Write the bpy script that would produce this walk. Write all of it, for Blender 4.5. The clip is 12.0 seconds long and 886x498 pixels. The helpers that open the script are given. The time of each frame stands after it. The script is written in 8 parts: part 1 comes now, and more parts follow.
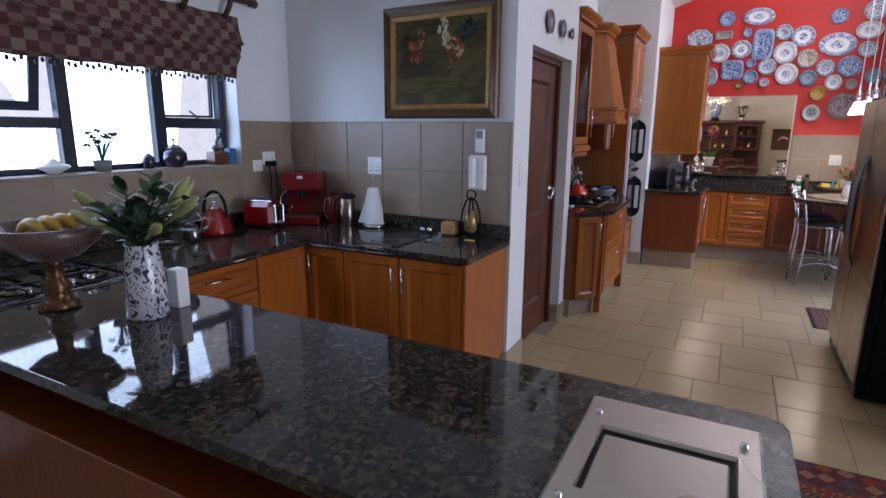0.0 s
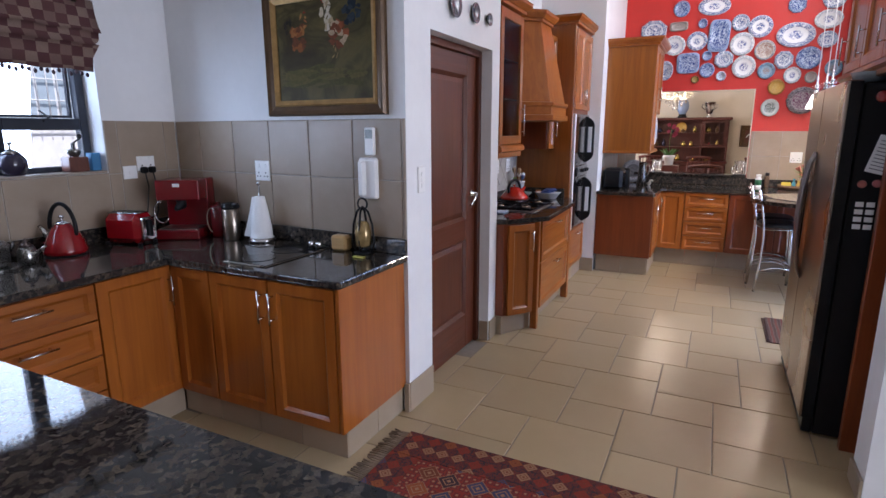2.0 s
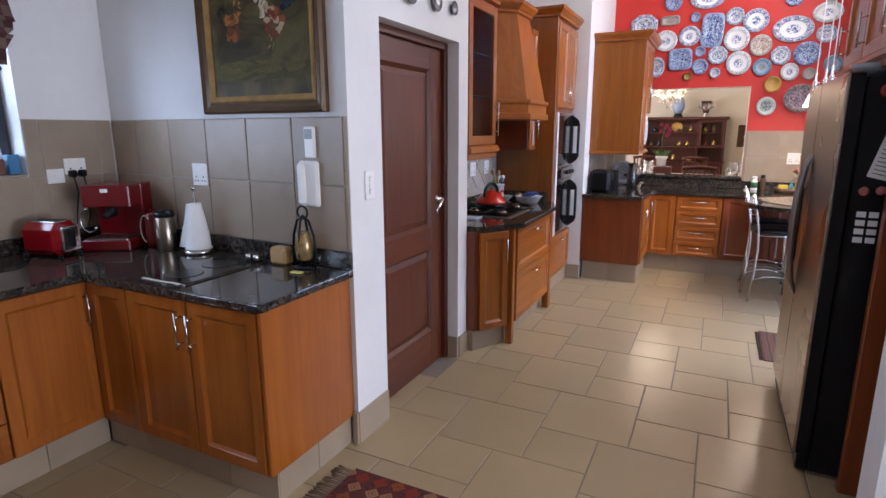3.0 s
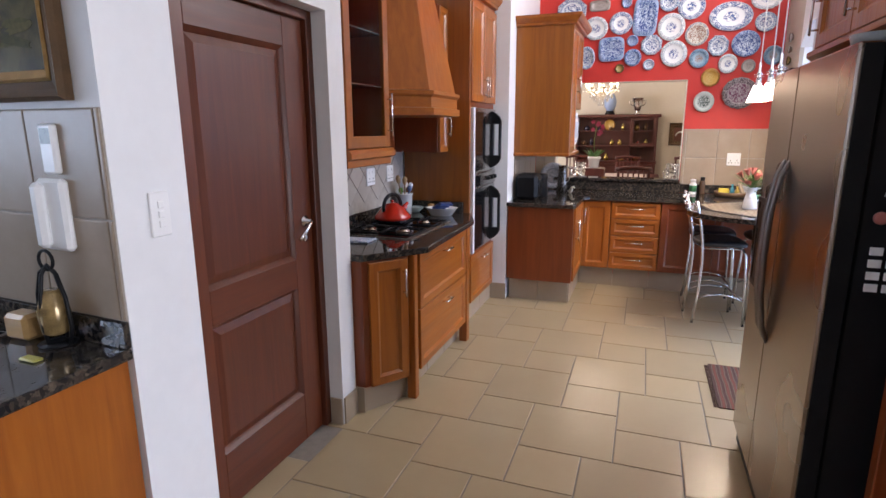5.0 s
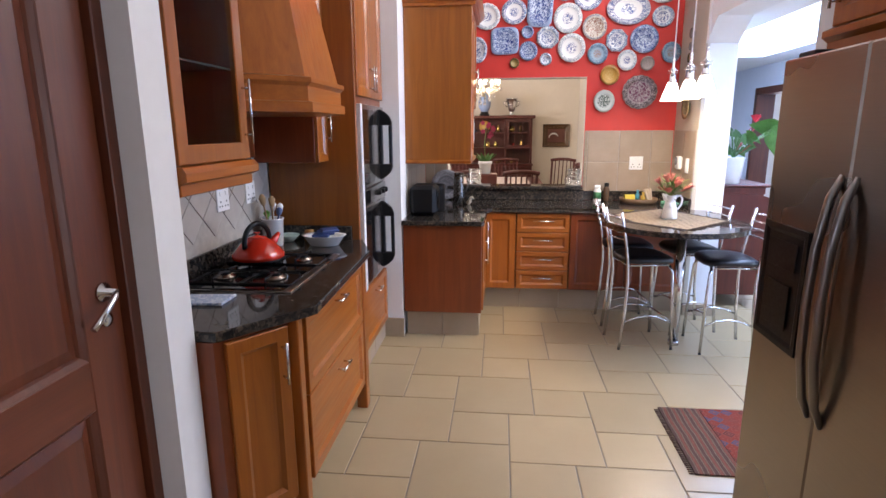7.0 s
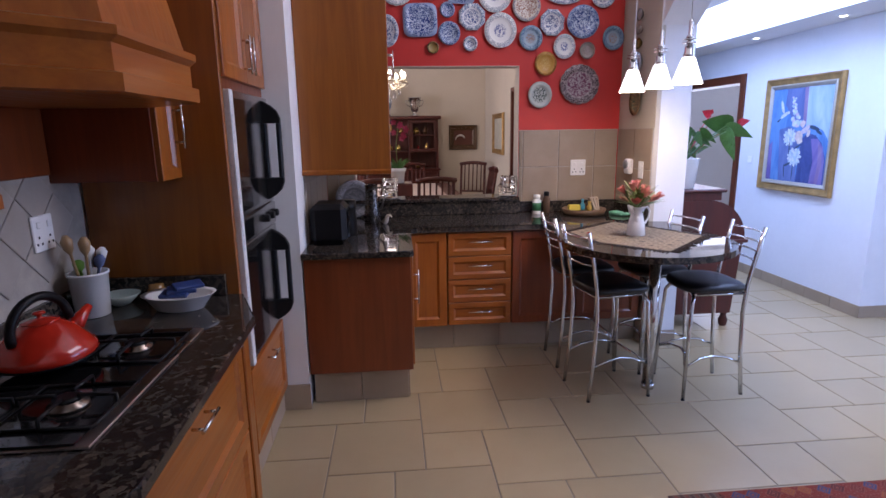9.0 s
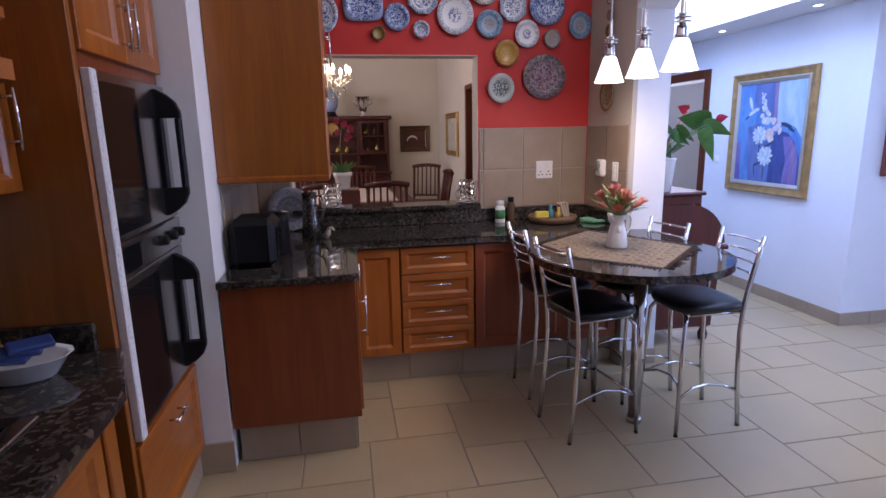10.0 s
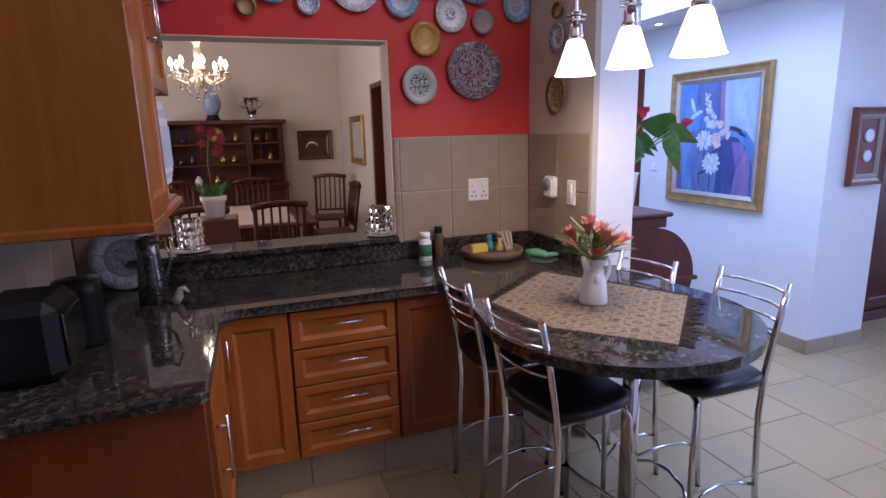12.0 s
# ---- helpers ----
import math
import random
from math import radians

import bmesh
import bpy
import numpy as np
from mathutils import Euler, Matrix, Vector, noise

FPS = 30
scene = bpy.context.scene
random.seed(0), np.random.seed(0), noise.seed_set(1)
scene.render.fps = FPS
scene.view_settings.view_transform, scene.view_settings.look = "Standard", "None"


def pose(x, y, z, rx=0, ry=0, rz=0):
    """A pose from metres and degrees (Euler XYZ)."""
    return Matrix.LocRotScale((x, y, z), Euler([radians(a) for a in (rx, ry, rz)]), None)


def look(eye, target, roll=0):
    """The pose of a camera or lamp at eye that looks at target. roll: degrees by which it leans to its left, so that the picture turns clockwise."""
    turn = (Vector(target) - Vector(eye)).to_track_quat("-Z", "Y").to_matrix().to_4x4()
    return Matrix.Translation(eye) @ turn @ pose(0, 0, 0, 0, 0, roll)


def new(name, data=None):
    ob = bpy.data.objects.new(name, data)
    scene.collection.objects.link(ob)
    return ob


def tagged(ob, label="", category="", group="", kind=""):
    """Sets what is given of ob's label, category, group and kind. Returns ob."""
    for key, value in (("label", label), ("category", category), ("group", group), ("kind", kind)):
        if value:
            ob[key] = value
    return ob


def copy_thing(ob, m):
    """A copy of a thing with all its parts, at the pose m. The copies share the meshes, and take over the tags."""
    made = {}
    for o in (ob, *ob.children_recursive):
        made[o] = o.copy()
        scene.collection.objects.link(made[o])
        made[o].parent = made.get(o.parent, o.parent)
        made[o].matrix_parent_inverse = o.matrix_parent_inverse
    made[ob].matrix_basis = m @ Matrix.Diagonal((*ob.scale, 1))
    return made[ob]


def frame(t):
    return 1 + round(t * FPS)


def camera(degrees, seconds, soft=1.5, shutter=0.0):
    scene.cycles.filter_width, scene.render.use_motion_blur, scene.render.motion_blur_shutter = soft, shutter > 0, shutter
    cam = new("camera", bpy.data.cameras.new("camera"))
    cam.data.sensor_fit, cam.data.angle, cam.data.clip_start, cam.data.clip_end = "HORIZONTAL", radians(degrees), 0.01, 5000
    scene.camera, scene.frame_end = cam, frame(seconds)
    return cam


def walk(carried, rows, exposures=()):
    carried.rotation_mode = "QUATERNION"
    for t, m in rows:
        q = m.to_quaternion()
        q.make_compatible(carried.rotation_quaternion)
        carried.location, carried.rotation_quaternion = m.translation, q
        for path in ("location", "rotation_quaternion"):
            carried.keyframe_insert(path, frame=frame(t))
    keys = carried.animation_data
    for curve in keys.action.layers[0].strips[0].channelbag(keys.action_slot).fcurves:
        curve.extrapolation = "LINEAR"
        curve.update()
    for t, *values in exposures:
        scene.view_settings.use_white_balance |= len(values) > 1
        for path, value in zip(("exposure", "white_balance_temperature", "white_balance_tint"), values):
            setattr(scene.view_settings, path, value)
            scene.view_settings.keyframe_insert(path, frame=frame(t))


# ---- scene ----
cam = camera(78.0, 12.0)
PATH = [
    (0, (0.066, -0.103, 1.555), (-0.843, 1.627, 1.129), 0.5),
    (0.5, (0.145, 0.047, 1.556), (-0.739, 1.79, 1.131), 0.3),
    (1, (0.213, 0.192, 1.545), (-0.659, 1.941, 1.122), 0.1),
    (1.5, (0.261, 0.353, 1.542), (-0.603, 2.107, 1.119), 0.1),
    (2, (0.317, 0.551, 1.546), (-0.548, 2.303, 1.122), -0.1),
    (2.5, (0.377, 0.738, 1.543), (-0.492, 2.489, 1.118), -0.1),
    (4.5, (0.394, 1.659, 1.549), (-0.364, 3.459, 1.118), -0.1),
    (5, (0.312, 1.868, 1.545), (-0.359, 3.702, 1.114), -0.2),
    (5.5, (0.244, 2.044, 1.525), (-0.338, 3.912, 1.11), -0.5),
    (6, (0.064, 2.253, 1.553), (-0.333, 4.165, 1.12), 0.0),
    (6.5, (-0.017, 2.492, 1.536), (-0.305, 4.425, 1.111), -0.2),
    (7, (-0.112, 2.717, 1.55), (-0.313, 4.661, 1.122), -0.3),
    (9, (-0.312, 3.708, 1.528), (-0.14, 5.656, 1.108), -0.8),
    (9.5, (-0.3, 3.969, 1.501), (-0.04, 5.908, 1.083), -0.9),
    (10, (-0.25, 4.224, 1.504), (0.087, 6.151, 1.089), -1.1),
    (10.5, (-0.216, 4.468, 1.536), (0.208, 6.377, 1.116), -1.2),
    (11, (-0.184, 4.693, 1.551), (0.324, 6.582, 1.132), -1.4),
    (11.5, (-0.12, 4.917, 1.561), (0.46, 6.785, 1.144), -1.5),
    (12, (-0.068, 5.139, 1.549), (0.584, 6.983, 1.133), -1.6),
]
EXPOSURES = [(0.0, -0.25, 5560, 20), (2.5, 0.22, 5750, 19), (4.5, 0.29, 5930, 18), (7.0, 0.35, 5920, 18), (9.0, -0.64, 5600, 28), (12.0, -0.93, 5620, 31)]
walk(cam, [(t, look(eye, target, roll)) for t, eye, target, roll in PATH], EXPOSURES)

# ---- world and light ----
world = bpy.data.worlds.new("sky")
scene.world = world
world.use_nodes = True
_n = world.node_tree.nodes
_sky = _n.new("ShaderNodeTexSky")
_sky.sky_type, _sky.sun_disc = "NISHITA", False
_sky.sun_elevation, _sky.sun_rotation = radians(58), radians(100)
world.node_tree.links.new(_sky.outputs[0], _n["Background"].inputs[0])
_n["Background"].inputs[1].default_value = 0.12


def lamp(kind, name, m, energy, color=(1, 1, 1), size=1.0, size_y=None, angle=0.5, radius=0.05):
    d = bpy.data.lights.new(name, kind)
    d.energy, d.color = energy, color
    if kind == "AREA":
        d.size = size
        if size_y:
            d.shape, d.size_y = "RECTANGLE", size_y
    elif kind == "SUN":
        d.angle = radians(angle)
    else:
        d.shadow_soft_size = radius
    ob = new(name, d)
    ob.matrix_world = m
    return ob


lamp("SUN", "sun", look((0, 0, 10), (-3.0, 1.0, 4.5)), 5.0, (1.0, 0.95, 0.88))
DAY = (0.66, 0.82, 1.0)
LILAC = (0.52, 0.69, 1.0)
lamp("AREA", "kitchen_window_light", look((-3.2, 1.33, 1.75), (0, 1.5, 1.0)), 38, DAY, 2.2, 1.0)
# lamp in an added, unseen opening; stands in for daylight from the right
lamp("AREA", "garden_door_light", look((5.58, 1.4, 1.25), (0.0, 1.8, 1.2)), 158, (0.92, 0.95, 1.0), 2.8, 2.2)
# fill lamp added in an unseen high opening to brighten the upper walls
lamp("AREA", "clerestory_light", look((1.52, 6.05, 3.05), (-1.0, 6.15, 2.6)), 50, (1.0, 0.95, 0.87), 2.0, 0.75)
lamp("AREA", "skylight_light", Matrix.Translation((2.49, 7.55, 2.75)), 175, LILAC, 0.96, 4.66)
# unseen lamp added to brighten the hall floor
lamp("AREA", "hall_window_light", look((6.98, 5.3, 1.6), (2.6, 6.2, 0.1)), 130, LILAC, 2.5, 1.6)
# fill lamp added out of view to light the room beyond the doorway
lamp("AREA", "study_window_light", look((5.4, 12.8, 1.7), (5.6, 9.5, 1.3)), 45, (0.9, 0.94, 1.0), 1.6, 1.2)
# unseen lamp added in front of the solid west wall, brightens the dining room
lamp("AREA", "dining_window_light", look((-3.4, 11.0, 1.5), (0, 11, 1.0)), 120, (1.0, 0.93, 0.83), 2.2, 1.4)


# ---- mesh helpers ----
WORLD = {}


def face(origin, u, n):
    """A frame on a front: u to the right along it, v up, n out of it."""
    u, n = Vector(u).normalized(), Vector(n).normalized()
    m = Matrix((u, (0, 0, 1), n)).transposed().to_4x4()
    return Matrix.Translation(origin) @ m


def box(bm, x0, x1, y0, y1, z0, z1, bev=0.0, m=None):
    vs = [bm.verts.new(p) for p in ((x0, y0, z0), (x1, y0, z0), (x1, y1, z0), (x0, y1, z0), (x0, y0, z1), (x1, y0, z1), (x1, y1, z1), (x0, y1, z1))]
    fs = [bm.faces.new([vs[i] for i in q]) for q in ((3, 2, 1, 0), (4, 5, 6, 7), (0, 1, 5, 4), (1, 2, 6, 5), (2, 3, 7, 6), (3, 0, 4, 7))]
    if bev > 0:
        es = list({e for f in fs for e in f.edges})
        r = bmesh.ops.bevel(bm, geom=es, offset=bev, segments=1, affect="EDGES", profile=0.5)
        vs = list({v for v in r["verts"]} | {v for v in vs if v.is_valid})
    if m is not None:
        bmesh.ops.transform(bm, matrix=m, verts=[v for v in vs if v.is_valid])


def prism(bm, pts, z0, z1, bev=0.0, segs=2, m=None):
    """A slab with the outline pts (anticlockwise) from z0 to z1."""
    old = set(bm.verts) if m is not None else ()
    lo = [bm.verts.new((x, y, z0)) for x, y in pts]
    hi = [bm.verts.new((x, y, z1)) for x, y in pts]
    n = len(pts)
    bm.faces.new(lo[::-1])
    top = bm.faces.new(hi)
    for i in range(n):
        bm.faces.new((lo[i], lo[(i + 1) % n], hi[(i + 1) % n], hi[i]))
    if bev > 0:
        es = [e for v in hi + lo for e in v.link_edges if abs(e.verts[0].co.z - e.verts[1].co.z) < 1e-6]
        bmesh.ops.bevel(bm, geom=list(set(es)), offset=bev, segments=segs, affect="EDGES", profile=0.5)
    if m is not None:
        bmesh.ops.transform(bm, matrix=m, verts=[v for v in bm.verts if v not in old])


def tube(bm, pts, r, seg=8, closed=False, ends=None):
    """A round bar along pts; r may be a list, one radius a point."""
    pts = [Vector(p) for p in pts]
    n = len(pts)
    rs = r if isinstance(r, (list, tuple)) else [r] * n
    rings, side = [], None
    for i, p in enumerate(pts):
        a = pts[(i + 1) % n] if closed or i < n - 1 else p
        b = pts[i - 1] if closed or i > 0 else p
        d = (a - b).normalized()
        if side is None:
            side = d.orthogonal().normalized()
        side = (side - d * side.dot(d)).normalized()
        up = d.cross(side)
        rings.append([bm.verts.new(p + (side * math.cos(2 * math.pi * k / seg) + up * math.sin(2 * math.pi * k / seg)) * rs[i]) for k in range(seg)])
    for i in range(n if closed else n - 1):
        A, B = rings[i], rings[(i + 1) % n]
        for k in range(seg):
            f = bm.faces.new((A[k], A[(k + 1) % seg], B[(k + 1) % seg], B[k]))
            f.smooth = True
    if not closed:
        bm.faces.new(rings[0][::-1])
        bm.faces.new(rings[-1])


def lathe(bm, prof, c=(0, 0, 0), seg=24, m=None, cap=True):
    """A turned shape from (radius, height) pairs, from the bottom up."""
    rings = []
    for r, z in prof:
        rings.append([bm.verts.new((c[0] + r * math.cos(2 * math.pi * k / seg), c[1] + r * math.sin(2 * math.pi * k / seg), c[2] + z)) for k in range(seg)])
    for A, B in zip(rings, rings[1:]):
        for k in range(seg):
            f = bm.faces.new((A[k], A[(k + 1) % seg], B[(k + 1) % seg], B[k]))
            f.smooth = True
    if cap:
        bm.faces.new(rings[0][::-1])
        bm.faces.new(rings[-1])
    if m is not None:
        bmesh.ops.transform(bm, matrix=m, verts=[v for ring in rings for v in ring])


def ball(bm, c, rx, ry, rz, seg=12, rings=8):
    prof = [(max(1e-4, math.sin(math.pi * i / rings)), -math.cos(math.pi * i / rings)) for i in range(rings + 1)]
    lathe(bm, prof, (0, 0, 0), seg, Matrix.Translation(c) @ Matrix.Diagonal((rx, ry, rz, 1)), cap=False)


def thing(name, label, category, at=(0, 0, 0), group=""):
    ob = new(name)
    ob.empty_display_size = 0.1
    ob.location = at
    WORLD[ob] = Matrix.Translation(at)
    return tagged(ob, label, category, group)


def part(name, bm, material, parent=None, label=""):
    bmesh.ops.recalc_face_normals(bm, faces=bm.faces)
    me = bpy.data.meshes.new(name)
    bm.to_mesh(me)
    bm.free()
    me.materials.append(material)
    ob = new(name, me)
    if parent is not None:
        ob.parent = parent
        ob.matrix_parent_inverse = WORLD.get(parent, Matrix.Identity(4)).inverted()
    if label:
        ob["label"] = label
    return ob


def bx(name, material, parent, x0, x1, y0, y1, z0, z1, bev=0.003, label="", m=None):
    bm = bmesh.new()
    box(bm, x0, x1, y0, y1, z0, z1, bev, m)
    return part(name, bm, material, parent, label)


def structure(ob, label, category=""):
    return tagged(ob, label, category or "wall", kind="structure")


def solo(ob, label, category, group=""):
    return tagged(ob, label, category, group)


# ---- materials ----
def base(name, rough=0.5, metal=0.0, spec=0.5, coat=0.0):
    m = bpy.data.materials.new(name)
    m.use_nodes = True
    b = m.node_tree.nodes["Principled BSDF"]
    b.inputs["Roughness"].default_value = rough
    b.inputs["Metallic"].default_value = metal
    b.inputs["Specular IOR Level"].default_value = spec
    b.inputs["Coat Weight"].default_value = coat
    b.inputs["Coat Roughness"].default_value = 0.08
    return m, m.node_tree, b


def coords(t, scale=(1, 1, 1), rnd=0.0):
    """Object coordinates, stretched; rnd shifts them by each piece's own random number."""
    c = t.nodes.new("ShaderNodeTexCoord")
    mp = t.nodes.new("ShaderNodeMapping")
    mp.inputs["Scale"].default_value = scale
    t.links.new(c.outputs["Object"], mp.inputs["Vector"])
    if rnd:
        oi = t.nodes.new("ShaderNodeObjectInfo")
        mu = t.nodes.new("ShaderNodeMath")
        mu.operation = "MULTIPLY"
        mu.inputs[1].default_value = rnd
        t.links.new(oi.outputs["Random"], mu.inputs[0])
        t.links.new(mu.outputs[0], mp.inputs["Location"])
    return mp.outputs[0]


def noise_tex(t, vec, scale, detail=4.0, rough=0.55, dist=0.0):
    n = t.nodes.new("ShaderNodeTexNoise")
    n.inputs["Scale"].default_value, n.inputs["Detail"].default_value = scale, detail
    n.inputs["Roughness"].default_value, n.inputs["Distortion"].default_value = rough, dist
    t.links.new(vec, n.inputs["Vector"])
    return n.outputs["Fac"]


def ramp(t, fac, stops, mode="LINEAR"):
    r = t.nodes.new("ShaderNodeValToRGB")
    r.color_ramp.interpolation = mode
    e = r.color_ramp.elements
    while len(e) < len(stops):
        e.new(0.5)
    for el, (p, c) in zip(e, stops):
        el.position, el.color = p, (*c, 1) if len(c) == 3 else c
    t.links.new(fac, r.inputs[0])
    return r.outputs[0]


def mix(t, fac, a, b, mode="MIX"):
    x = t.nodes.new("ShaderNodeMix")
    x.data_type, x.blend_type = "RGBA", mode
    for key, v in ((0, fac), (6, a), (7, b)):
        if isinstance(v, (int, float)):
            x.inputs[key].default_value = v
        elif isinstance(v, tuple):
            x.inputs[key].default_value = (*v, 1)
        else:
            t.links.new(v, x.inputs[key])
    return x.outputs[2]


def bump(t, b, fac, strength, dist=0.002):
    n = t.nodes.new("ShaderNodeBump")
    n.inputs["Strength"].default_value, n.inputs["Distance"].default_value = strength, dist
    t.links.new(fac, n.inputs["Height"])
    t.links.new(n.outputs[0], b.inputs["Normal"])


def rough_from(t, b, fac, lo, hi):
    r = ramp(t, fac, ((0.3, (lo,) * 3), (0.7, (hi,) * 3)))
    t.links.new(r, b.inputs["Roughness"])


def plain(name, col, rough=0.5, metal=0.0, vary=0.12, scale=9.0, coat=0.0, bumps=0.0, rnd=0.0, spec=0.5):
    """A surface of one colour with slight uneven tone at two scales."""
    m, t, b = base(name, rough, metal, spec, coat)
    v = coords(t, rnd=rnd)
    a = noise_tex(t, v, scale, 5)
    c = noise_tex(t, v, scale * 9, 3)
    dark = tuple(x * (1 - vary) for x in col)
    light = tuple(min(1, x * (1 + vary * 0.6)) for x in col)
    one = ramp(t, a, ((0.3, dark), (0.7, light)))
    t.links.new(mix(t, 0.25, one, ramp(t, c, ((0.35, dark), (0.65, light)))), b.inputs["Base Color"])
    rough_from(t, b, c, max(0.02, rough - 0.07), min(1, rough + 0.07))
    if bumps:
        bump(t, b, c, bumps)
    return m


def timber(name, light, dark, axis="z", rough=0.34, coat=0.3, fine=1.0):
    s = [14 * fine, 14 * fine, 14 * fine]
    s["xyz".index(axis)] = 0.9 * fine
    m, t, b = base(name, rough, 0, 0.45, coat)
    v = coords(t, tuple(s), rnd=31.0)
    g = noise_tex(t, v, 1.6, 7, 0.62, 0.6)
    s2 = [90, 90, 90]
    s2["xyz".index(axis)] = 3.0
    p = noise_tex(t, coords(t, tuple(s2), rnd=17.0), 1.0, 4)
    blotch = noise_tex(t, coords(t, rnd=11.0), 2.6, 3)
    c1 = ramp(t, g, ((0.28, dark), (0.5, tuple((x + y) / 2 for x, y in zip(light, dark))), (0.72, light)))
    c2 = mix(t, 0.12, c1, ramp(t, p, ((0.38, dark), (0.6, light))))
    c3 = mix(t, ramp(t, blotch, ((0.4, (0, 0, 0)), (0.75, (0.35, 0.35, 0.35)))), c2, dark)
    oi = t.nodes.new("ShaderNodeObjectInfo")
    c4 = mix(t, 0.5, c3, ramp(t, oi.outputs["Random"], ((0.0, (0.80, 0.80, 0.80)), (1.0, (1.15, 1.12, 1.08)))), "MULTIPLY")
    t.links.new(c4, b.inputs["Base Color"])
    rough_from(t, b, p, rough - 0.06, rough + 0.1)
    bump(t, b, p, 0.05)
    return m


def granite(name):
    m, t, b = base(name, 0.05, 0, 0.46)
    v = coords(t)
    vo = t.nodes.new("ShaderNodeTexVoronoi")
    vo.inputs["Scale"].default_value = 74
    vo.inputs["Randomness"].default_value = 1
    warp = mix(t, 0.035, v, noise_col(t, v, 40))
    t.links.new(warp, vo.inputs["Vector"])
    cell = ramp(t, vo.outputs["Color"], ((0.0, (0.010, 0.010, 0.012)), (0.40, (0.026, 0.023, 0.021)), (0.60, (0.065, 0.052, 0.040)), (0.84, (0.115, 0.092, 0.066)), (1.0, (0.17, 0.135, 0.098))))
    big = noise_tex(t, v, 9, 4)
    fine = noise_tex(t, v, 240, 3)
    c = mix(t, ramp(t, big, ((0.35, (0, 0, 0)), (0.7, (0.45, 0.45, 0.45)))), cell, (0.014, 0.014, 0.017))
    c = mix(t, ramp(t, fine, ((0.45, (0, 0, 0)), (0.7, (0.55, 0.55, 0.55)))), c, (0.012, 0.012, 0.014))
    t.links.new(c, b.inputs["Base Color"])
    rough_from(t, b, big, 0.035, 0.06)
    return m


def noise_col(t, vec, scale):
    n = t.nodes.new("ShaderNodeTexNoise")
    n.inputs["Scale"].default_value = scale
    t.links.new(vec, n.inputs["Vector"])
    return n.outputs["Color"]


def ceramic(name, col, col2, rough, scale=5.0, bumps=0.05):
    """Matt stoneware tile: clouded, each tile a little different."""
    m, t, b = base(name, rough, 0, 0.5)
    v = coords(t, rnd=57.0)
    a = noise_tex(t, v, scale, 6, 0.6)
    c = noise_tex(t, v, scale * 14, 4)
    one = ramp(t, a, ((0.3, col2), (0.7, col)))
    two = mix(t, 0.12, one, ramp(t, c, ((0.3, col2), (0.7, col))))
    oi = t.nodes.new("ShaderNodeObjectInfo")
    t.links.new(mix(t, 0.6, two, ramp(t, oi.outputs["Random"], ((0, (0.86, 0.86, 0.86)), (1, (1.08, 1.07, 1.05)))), "MULTIPLY"), b.inputs["Base Color"])
    rough_from(t, b, a, rough - 0.012, rough + 0.012)
    bump(t, b, a, bumps, 0.004)
    return m


def glass(name, tint=(1, 1, 1), rough=0.0):
    m, t, b = base(name, rough)
    b.inputs["Base Color"].default_value = (*tint, 1)
    b.inputs["Transmission Weight"].default_value = 1
    b.inputs["IOR"].default_value = 1.45
    return m


def glow(name, col, strength):
    m, t, b = base(name, 0.4)
    b.inputs["Base Color"].default_value = (*col, 1)
    b.inputs["Emission Color"].default_value = (*col, 1)
    b.inputs["Emission Strength"].default_value = strength
    return m


def brushed(name, col, rough, axis, vary=0.05):
    """Metal with a fine drawn grain along one axis."""
    m, t, b = base(name, rough, 1.0)
    s = [260, 260, 260]
    s["xyz".index(axis)] = 3
    g = noise_tex(t, coords(t, tuple(s)), 1.0, 2)
    big = noise_tex(t, coords(t), 1.7, 2)
    lo, hi = tuple(x * (1 - vary) for x in col), tuple(x * (1 + vary) for x in col)
    t.links.new(mix(t, 0.5, ramp(t, g, ((0.3, lo), (0.7, hi))), ramp(t, big, ((0.3, lo), (0.7, hi)))), b.inputs["Base Color"])
    rough_from(t, b, big, rough - 0.02, rough + 0.03)
    return m


WALL = plain("white_wall_paint", (0.79, 0.795, 0.80), 0.75, vary=0.05, scale=2.5, bumps=0.06)
CREAM = plain("cream_wall_paint", (0.66, 0.60, 0.50), 0.8, vary=0.05, scale=2.5, bumps=0.06)
BEIGE = plain("beige_wall_paint", (0.50, 0.45, 0.36), 0.75, vary=0.06, scale=3, bumps=0.06)
HALLW = plain("hall_wall_paint", (0.76, 0.78, 0.82), 0.7, vary=0.04, scale=2.5, bumps=0.05)
RED = plain("red_wall_paint", (0.62, 0.036, 0.024), 0.55, vary=0.10, scale=2.2, bumps=0.07)
CEIL = plain("ceiling_white", (0.85, 0.85, 0.84), 0.85, vary=0.03, scale=3)
GROUT = plain("grout", (0.42, 0.38, 0.33), 0.9, vary=0.2, scale=20, bumps=0.2)
FGROUT = plain("floor_grout", (0.25, 0.215, 0.175), 0.9, vary=0.2, scale=20, bumps=0.2)
FTILE = ceramic("floor_tile", (0.43, 0.333, 0.192), (0.39, 0.298, 0.168), 0.30, 2.2, 0.02)
WTILE = ceramic("wall_tile", (0.365, 0.29, 0.218), (0.305, 0.237, 0.172), 0.38, 6.0, 0.08)
STILE = ceramic("splash_tile", (0.46, 0.42, 0.37), (0.38, 0.34, 0.30), 0.35, 8.0, 0.08)
WOOD = timber("cabinet_wood", (0.42, 0.130, 0.012), (0.255, 0.066, 0.006), "z")
WOODX = timber("cabinet_wood_cross", (0.42, 0.130, 0.012), (0.255, 0.066, 0.006), "y")
WOODXX = timber("cabinet_wood_long", (0.42, 0.130, 0.012), (0.255, 0.066, 0.006), "x")
